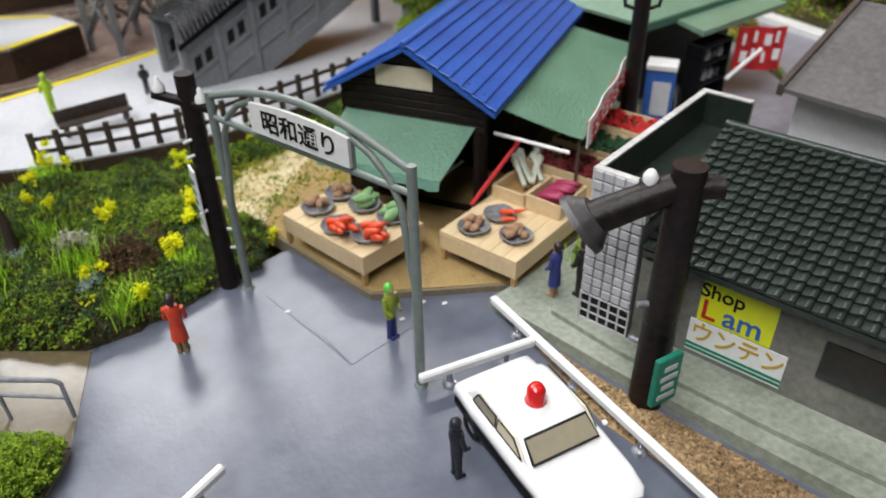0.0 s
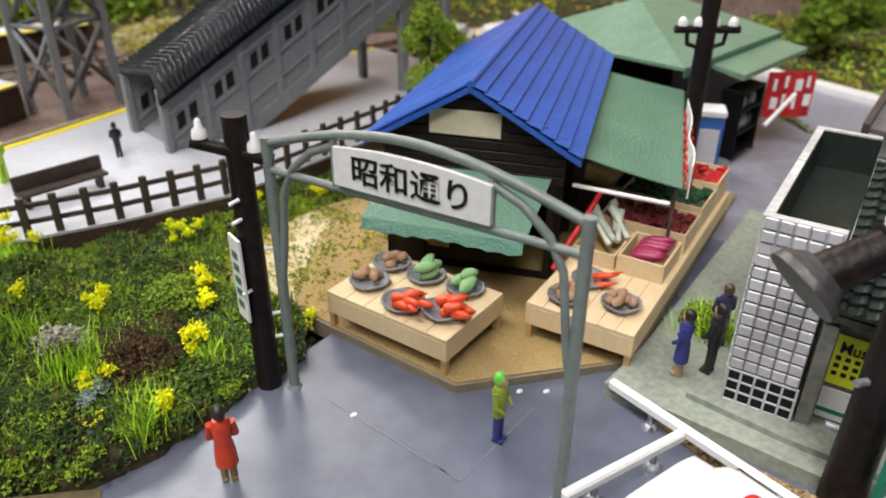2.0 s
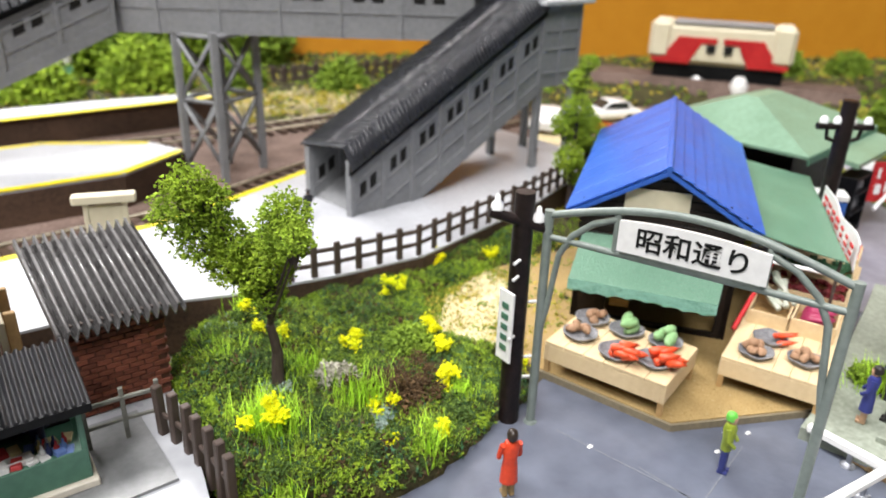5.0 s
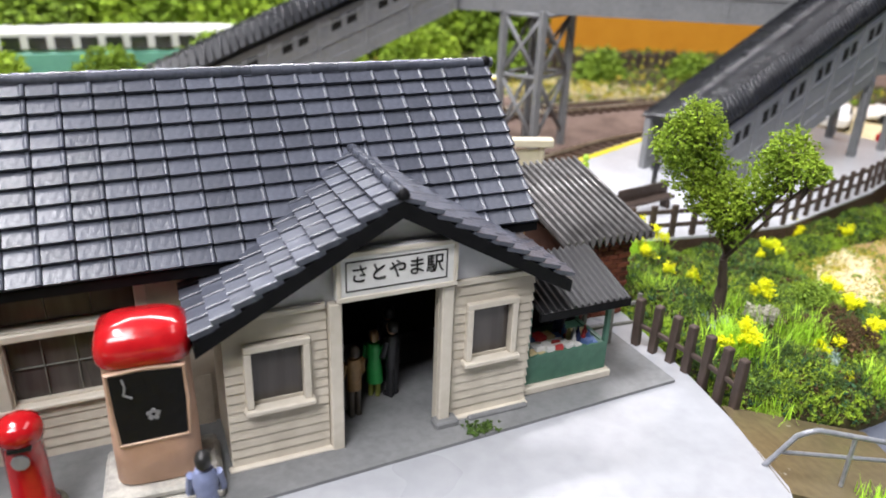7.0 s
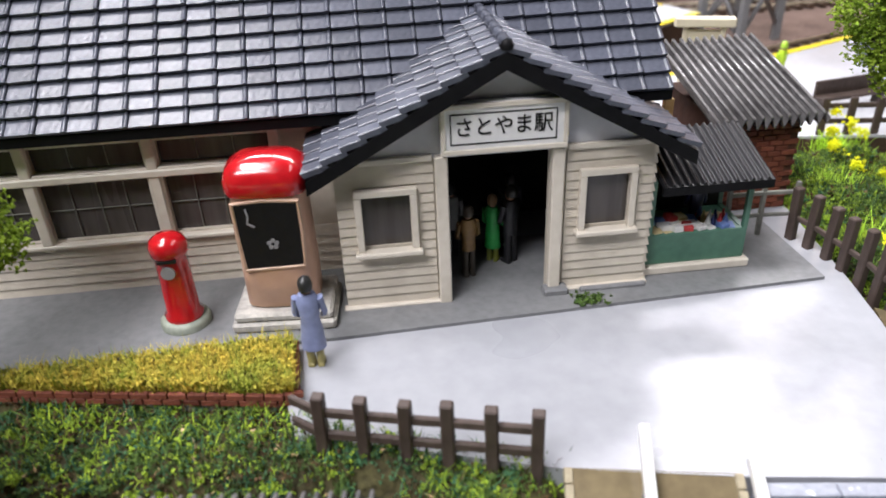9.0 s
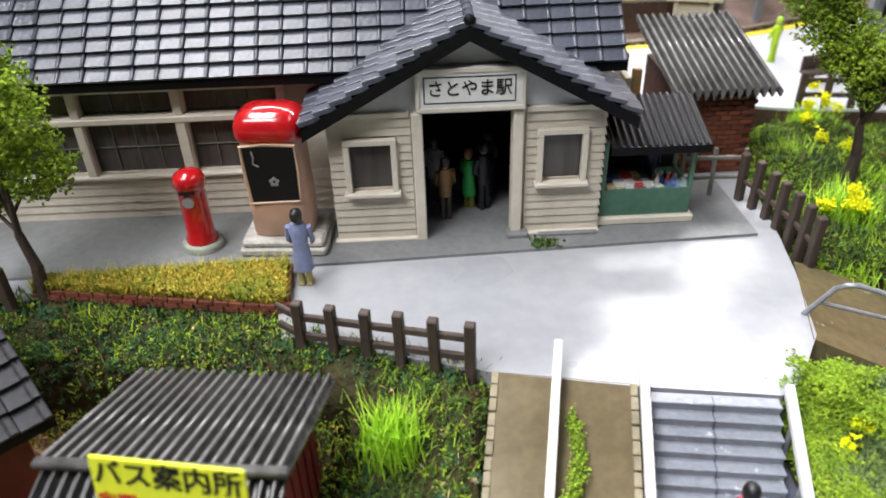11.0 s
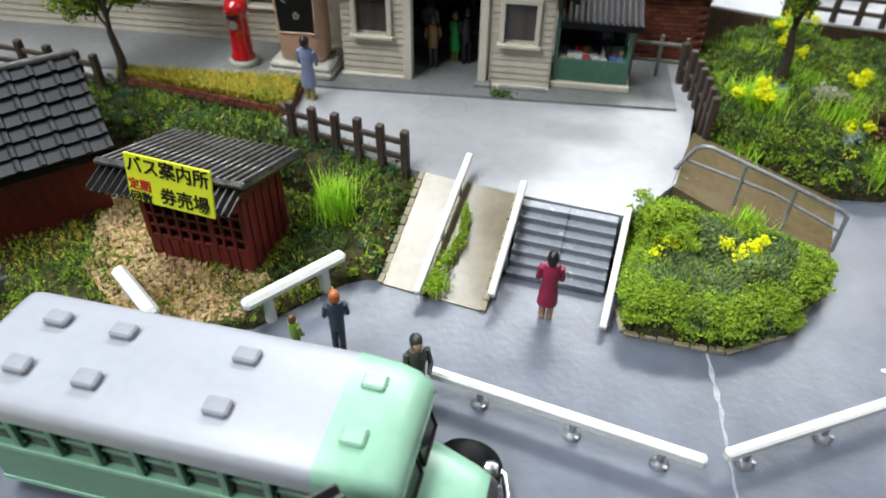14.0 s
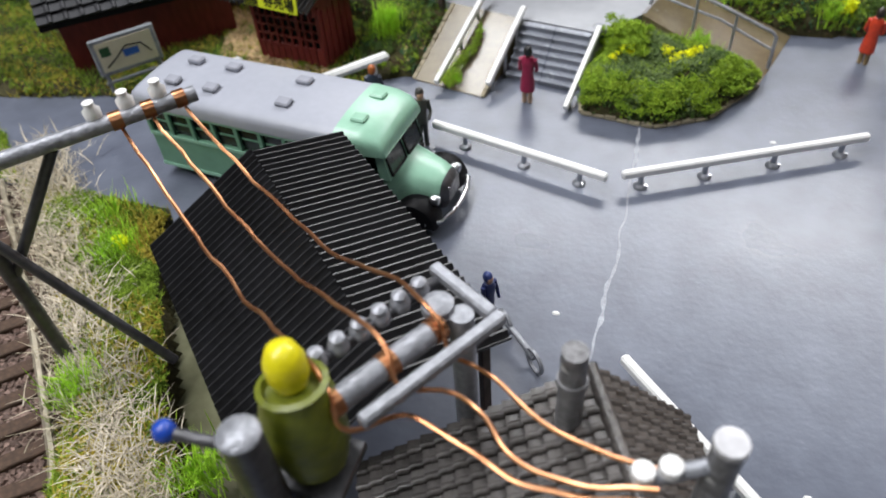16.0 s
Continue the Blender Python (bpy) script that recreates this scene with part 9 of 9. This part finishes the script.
# distant things
tr = thing("railcar", 36.6, 34.6, 0.9, -57, "cream and red railcar on a siding in the distance", "train")
bm = B()
box(bm, -4.5, -1.3, 0.9, 4.5, 1.3, 3.6, 0.35)
part("body", bm, M_ivory, tr)
for sg in (-1, 1):
    bm = B()
    sides(bm, [(sg * 0.2, 2.75), (sg * 2.7, 2.75), (sg * 3.7, 1.35), (sg * 4.4, 1.3), (sg * 4.4, 0.98), (sg * 1.9, 0.98), (sg * 1.2, 2.35), (sg * 0.2, 2.4)], -1.38, -1.29)
    part("red_chevron", bm, M_redmat, tr)
    bm = B()
    box(bm, sg * 3.9 - 0.75, -1.45, 1.2, sg * 3.9 + 0.75, 1.35, 3.75, 0.3)
    part("end_cab", bm, M_ivory, tr)
    bm = B()
    box(bm, sg * 0.55 - 0.28, -1.4, 1.75, sg * 0.55 + 0.28, -1.3, 2.3)
    part("window", bm, M_dark, tr)
bm = B()
box(bm, -3.2, -1.25, 3.55, 3.2, 1.25, 3.72, 0.08)
part("roof", bm, M_grey, tr)
bm = B()
box(bm, -4.2, -1.1, 0.0, 4.2, 1.1, 0.9)
part("underframe", bm, M_black, tr)
bm = B()
lathe(bm, [(0, 0), (0.8, 0), (0.8, 1.6), (0.3, 2.1), (0, 2.2)], 12)
for i, (x, y) in enumerate(((35.4, 35.2), (36.2, 32.4))):
    bb = B()
    lathe(bb, [(0.5, 0.0), (0.62, 0.2), (0.6, 1.0), (0.3, 1.5), (0, 1.55)], 12)
    solo("storage_tank", bb, M_white, "small white storage tank in the distance", "tank", "distant tanks", m=pose(x, y, -0.2))
bm.free()
bm = B()
sides(bm, [(-3.0, -0.6), (-1.4, 0.85), (1.6, 0.85), (3.2, -0.6)], -9, 9)
for v in bm.verts:
    v.co = Vector((v.co.y, v.co.x, v.co.z))
solo("embankment", bm, M_ballast, "dark ballast embankment under the railcar", "embankment", kind="structure", m=pose(36.6, 34.6, 0, 0, 0, -57))
bm = B()
box(bm, 0, -0.3, -10, 90, 0.3, 40)
solo("backdrop", bm, M_orange_wall, "plain orange exhibition panel behind the layout", "backdrop", kind="structure", m=pose(14, 62, 0, 0, 0, -28))
FAR = [(-40, 47), (12, 47), (16, 40), (24, 36), (60, 26), (80, 22), (80, 70), (-60, 70)]
turf(FAR, -0.5, 0.2, 2.0, [(M_turf, 7000, "turf", "green field in the distance"), (M_turf_yel, 6000, "turf", "straw field in the distance"), (M_turf_dk, 2500, "turf", "dark scrub in the distance")], size=0.28, rough=0.3, label="the distant fields", name="far_field")
for x, y, r in ((-22, 50, 2.2), (-16, 51, 1.8), (-10, 52, 2.4), (-3, 51, 2.0), (3, 52, 2.6), (8, 50, 1.8), (14, 47, 1.6), (20, 45, 1.5), (-28, 50, 2.4), (47, 36, 1.8), (52, 33, 1.6)):
    k = int(320 * r * r)
    d = RNG.normal(size=(k, 3))
    d /= np.linalg.norm(d, axis=1, keepdims=True)
    d *= r * RNG.uniform(0.55, 1.15, (k, 1))
    d[:, 2] = np.abs(d[:, 2]) * 1.2
    crumbs("bushes", np.array((x, y, -0.2)) + d, 0.24, M_leaf if r > 1.9 else M_turf, None, "green bushes beyond the platforms", "bushes", kind="")
for i, x in enumerate(range(-44, 13, 4)):
    r = 3.2 + 0.9 * noise.noise((x * 0.7, 3.1, 0))
    k = 1500
    d = RNG.normal(size=(k, 3))
    d /= np.linalg.norm(d, axis=1, keepdims=True)
    d *= r * RNG.uniform(0.5, 1.15, (k, 1))
    crumbs("bushes", np.array((x, 59.0 + 1.5 * math.sin(x), 2.2)) + d, 0.42, M_leaf if i % 2 else M_turf, None, "tall green hedge at the layout's edge", "bushes", kind="")
ct = thing("railcar", -16.0, 53.5, -0.4, -3, "long mint and white coach on the far track", "train")
bm = B()
box(bm, -15, -1.2, 0.9, 15, 1.2, 2.3, 0.15)
part("lower_body", bm, mat("mint_coach", (0.2, 0.5, 0.38), (0.16, 0.42, 0.31), rough=0.3, bump=0.004), ct)
bm = B()
box(bm, -15, -1.18, 2.25, 15, 1.18, 3.5, 0.2)
part("upper_body", bm, M_white, ct)
for k in range(22):
    bm = B()
    box(bm, -14.3 + k * 1.3, -1.24, 2.4, -13.4 + k * 1.3, -1.16, 3.1)
    part("window", bm, M_glass, ct)
bm = B()
box(bm, -14.5, -1.0, -0.05, 14.5, 1.0, 0.95)
part("underframe", bm, M_black, ct)
d = RNG.normal(size=(500, 3)) * np.array((0.6, 0.4, 0.35))
crumbs("shrub", np.array((-14.8, 41.9, 1.6)) + d, 0.12, M_lime, None, "bright lime shrub beside the platform", "shrub", kind="")


# ---- poles, wires and roof close to the viewer ----
M_postgrey = mat("rough_post_grey", (0.24, 0.24, 0.25), (0.1, 0.1, 0.105), rough=0.42, metal=0.2, grain=7, bump=0.04, spots=(0.5, 0.5, 0.5), spot=-0.06)
tf = thing("transformer_pole", -8.0, -2.35, 0, 0, "silver transformer frame with insulators on a concrete pole", "pole")
tf.matrix_basis = at_pose(pose(-7.91, -2.53, 0, 0, 0, 59.5))
# local x runs along the long bar of the frame
bm = B()
tube(bm, (0.75, 0.35, 0), (0.75, 0.35, 4.0), 0.17, 0.15, 12)
part("post", bm, M_metal, tf)
bm = B()
box(bm, -0.98, -0.08, 3.92, 1.08, 0.08, 4.08, 0.03)
box(bm, 0.92, 0.08, 3.92, 1.08, 1.15, 4.08, 0.03)
part("frame", bm, M_metal, tf, "silver painted steel frame")
bm = B()
tube(bm, (-1.25, 0.42, 3.95), (0.35, 0.42, 3.95), 0.15, n=12)
part("transformer", bm, M_metal, tf)
for i in range(7):
    bm = B()
    x = -1.15 + i * 0.3
    v = lathe(bm, [(0, 0), (0.12, 0), (0.13, 0.1), (0.08, 0.16), (0.1, 0.22), (0, 0.3)], 10)
    part("insulator", bm, M_metal, tf, at=pose(x, 1.0, 3.9))
bm = B()
tube(bm, (-1.3, 1.0, 3.92), (1.0, 1.0, 3.92), 0.075, n=8)
part("insulator_bar", bm, M_metaldk, tf)
bm = B()
lathe(bm, [(0, 0), (0.2, 0), (0.2, 0.12), (0.12, 0.16), (0, 0.17)], 12, at=(0.62, 0.62, 3.95))
part("cap", bm, M_metal, tf)

np_ = thing("concrete_pole", -6.47, -1.85, 0, 0, "grey concrete pole rising through the tiled roof", "pole")
bm = B()
tube(bm, (0, 0, 0), (0, 0, 3.95), 0.18, 0.16, 14)
part("post", bm, M_postgrey, np_)
bm = B()
tube(bm, (0, 0, 3.35), (0, 0, 3.45), 0.19, 0.19, 14)
part("band", bm, M_postgrey, np_)

rp_ = thing("concrete_pole", -4.85, -2.75, 0, 0, "grey concrete pole with a worn white top", "pole")
bm = B()
tube(bm, (0, 0, 0), (0, 0, 4.25), 0.18, 0.16, 12)
part("post", bm, M_postgrey, rp_)
bm = B()
lathe(bm, [(0.16, 0), (0.18, 0.02), (0.17, 0.1), (0, 0.12)], 12, at=(0, 0, 4.2))
part("cap", bm, M_whitetile, rp_)
bm = B()
tube(bm, (-0.75, -0.3, 3.7), (0.1, 0.05, 3.9), 0.09, n=8)
part("arm", bm, M_metal, rp_)
for t in (0.0, 0.25):
    bm = B()
    lathe(bm, [(0, 0), (0.12, 0.02), (0.12, 0.14), (0, 0.2)], 10, at=(-0.72 + t, -0.28 + t * 0.4, 3.75 + t * 0.2))
    part("insulator", bm, M_white, rp_)

gp = thing("signal_post", -9.31, -4.07, 0, 0, "grey post with a blue-tipped lever arm", "post")
bm = B()
tube(bm, (0, 0, 0), (0, 0, 4.45), 0.24, 0.22, 14)
part("post", bm, M_metaldk, gp)
bm = B()
lathe(bm, [(0, 0.02), (0.2, 0.0), (0.23, 0.04), (0.2, 0.08), (0, 0.1)], 14, at=(0, 0, 4.44))
part("cap", bm, M_metal, gp)
bm = B()
tube(bm, (0, 0, 4.2), (-0.75, -0.1, 4.3), 0.07, n=8)
part("lever", bm, M_metaldk, gp)
bm = B()
lathe(bm, [(0, -0.13), (0.1, -0.08), (0.13, 0), (0.1, 0.09), (0, 0.13)], 12, at=(-0.82, -0.11, 4.32))
part("lever_knob", bm, mat("blue_gloss", (0.02, 0.07, 0.42), (0.015, 0.05, 0.3), rough=0.2, bump=0), gp, "glossy blue knob")

bm = B()
lathe(bm, [(0, 0), (0.36, 0.05), (0.46, 0.4), (0.45, 0.95), (0.38, 1.2), (0.4, 1.27), (0.33, 1.29), (0.3, 1.2), (0, 1.18)], 16)
k = len(bm.faces)
lathe(bm, [(0, 1.2), (0.18, 1.22), (0.235, 1.38), (0.235, 1.56), (0.16, 1.74), (0, 1.8)], 14, at=(-0.04, 0.04, 0))
bm.faces.ensure_lookup_table()
for f in bm.faces[k:]:
    f.material_index = 1
solo("figurine", bm, [mat("olive_coat", (0.17, 0.19, 0.015), (0.09, 0.11, 0.01), rough=0.4, bump=0.02), mat("helmet_yellow", (0.75, 0.68, 0.01), (0.62, 0.55, 0.01), rough=0.3, bump=0.01)], "painted worker figurine in olive with a yellow helmet", "figurine", "figurines", m=pose(-9.06, -3.45, 3.0, -8, -6, 0))
ladder = thing("work_platform", -9.06, -3.45, 0, 0, "dark post with a small work platform under the worker figurine", "platform")
bm = B()
tube(bm, (0, 0, 0), (0, 0, 2.95), 0.12, n=8)
part("post", bm, M_metaldk, ladder)
bm = B()
box(bm, -0.45, -0.4, 2.88, 0.45, 0.4, 3.0, 0.02)
part("deck", bm, M_metaldk, ladder)

# tiled gable roof just below the viewer
nh = thing("near_house", -6.34, -1.1, 0, 27, "small house with a worn dark pantile roof", "house")
# pale spots paint the glints of glossy tiles into the colour
M_tile_near = mat("roof_tile_worn", (0.085, 0.078, 0.074), (0.028, 0.025, 0.024), rough=0.22, grain=9, bump=0.02, rnd=0.3, spots=(0.4, 0.4, 0.4), spot=-0.07)
for w, pitch, s in ((3.2, 24, -1), (1.5, 47, 1)):
    fall, ln = w * math.tan(radians(pitch)), w / math.cos(radians(pitch))
    bm = B()
    sides(bm, [(0, 2.66), (s * w, 2.66 - fall), (s * w, 2.54 - fall), (0, 2.5)], -5.0, 0)
    part("roof_deck", bm, M_black, nh)
    n = round(ln / 0.21)
    m = pose(-w, 0, 2.67 - fall, 0, 0, -90) if s < 0 else pose(w, -5.0, 2.67 - fall, 0, 0, 90)
    tiled(nh, "pantile", m @ pose(0, 0, 0, pitch, 0, 0), 22, n, 5.0 / 22, ln / n, M_tile_near, roll=0.06)
    bm = B()
    sides(bm, [(0, 0.0), (s * (w - 0.25), 0.0), (s * (w - 0.25), 2.5 - fall), (0, 2.45)], -4.8, -0.2)
    part("wall", bm, M_wall_grey, nh)
for i in range(14):
    bm = B()
    tube(bm, (0, 0, 0), (0, -0.38, 0), 0.1, 0.088, 8)
    part("ridge_tile", bm, M_tile_near, nh, at=pose(0, -0.36 * i, 2.72))

# steel cross arm and its post
ca = thing("wire_gantry", -15.0, -0.9, 0, 0, "rusty grey gantry arm with white insulators carrying copper wires", "gantry")
A0, A1 = Vector((-0.9, -1.0, 4.3)), Vector((1.8, 2.2, 4.3))
bm = B()
tube(bm, A0, A1, 0.13, n=10)
part("arm", bm, M_metal, ca)
bm = B()
tube(bm, (-0.6, -0.65, 0), (-0.6, -0.65, 4.3), 0.13, n=10)
tube(bm, (-0.6, -0.65, 2.2), (0.35, 0.45, 4.2), 0.09, n=8)
part("post", bm, M_metaldk, ca)
bm = B()
tube(bm, (-0.6, -0.65, 3.2), (1.3, -0.1, 0.0), 0.09, n=8)
part("strut", bm, M_metaldk, ca)
for t in (0.64, 0.76, 0.88):
    p = A0.lerp(A1, t)
    bm = B()
    lathe(bm, [(0, 0), (0.13, 0.02), (0.14, 0.16), (0.08, 0.22), (0.09, 0.3), (0, 0.34)], 12, at=p + Vector((-0.1, 0.05, 0.08)))
    part("insulator", bm, M_white, ca)
    p = A0.lerp(A1, t + 0.06)
    bm = B()
    tube(bm, p - (A1 - A0).normalized() * 0.1, p + (A1 - A0).normalized() * 0.08, 0.15, n=10)
    part("wire_coil", bm, M_copper, ca)


def wire(pts, r, label):
    bm = B()
    P = [Vector(p) for p in pts]
    out = []
    for a, b, c, d in zip([P[0]] + P[:-2], P[:-1], P[1:], P[2:] + [P[-1]]):
        for i in range(8):
            t = i / 8
            q = 0.5 * ((2 * b) + (-a + c) * t + (2 * a - 5 * b + 4 * c - d) * t * t + (-a + 3 * b - 3 * c + d) * t ** 3)
            q += Vector((noise.noise(q * 1.7), noise.noise(q * 1.9 + Vector((5, 0, 0))), noise.noise(q * 1.5 + Vector((0, 7, 0))))) * 0.05
            out.append(q)
    out.append(P[-1])
    pipe(bm, out, r, 6)
    solo("copper_wire", bm, M_copper, label, "wire", "copper wires")


FM = pose(-7.91, -2.53, 0, 0, 0, 59.5)
ENDS = {-1.0: [(-8.06, -2.96, 3.6), (-7.31, -3.17, 3.6), (-6.54, -3.4, 3.65), (-5.45, -3.3, 3.8)], -0.25: [(-7.61, -2.53, 3.6), (-6.92, -3.05, 3.6), (-6.28, -3.23, 3.62), (-5.4, -3.15, 3.8)], 0.45: [(-7.5, -2.1, 3.6), (-6.66, -2.59, 3.6), (-5.89, -2.85, 3.65), (-5.3, -2.95, 3.82)]}
for t, xf in ((0.7, -1.0), (0.82, -0.25), (0.94, 0.45)):
    a = Vector((-15.0, -0.9, 0)) + A0.lerp(A1, t) + Vector((0.02, 0, -0.1))
    b = FM @ Vector((xf, 1.0, 4.2))
    c = FM @ Vector((xf - 0.05, 0.42, 4.14))
    mid1, mid2 = a.lerp(b, 0.35), a.lerp(b, 0.7)
    wire([a, mid1 - Vector((0, 0, 0.5)), mid2 - Vector((0, 0, 0.55)), b, c, FM @ Vector((xf - 0.1, 0.12, 3.85)), *[Vector(p) for p in ENDS[xf]]], 0.03, "thin copper wire strung between gantry and transformer frame")
    bm = B()
    m = FM @ pose(xf - 0.05, 0.42, 3.95)
    tube(bm, m @ Vector((-0.09, 0, 0)), m @ Vector((0.09, 0, 0)), 0.165, n=12)
    solo("wire_coil", bm, M_copper, "turns of copper wire wound on the transformer tube", "wire", "wire coils")
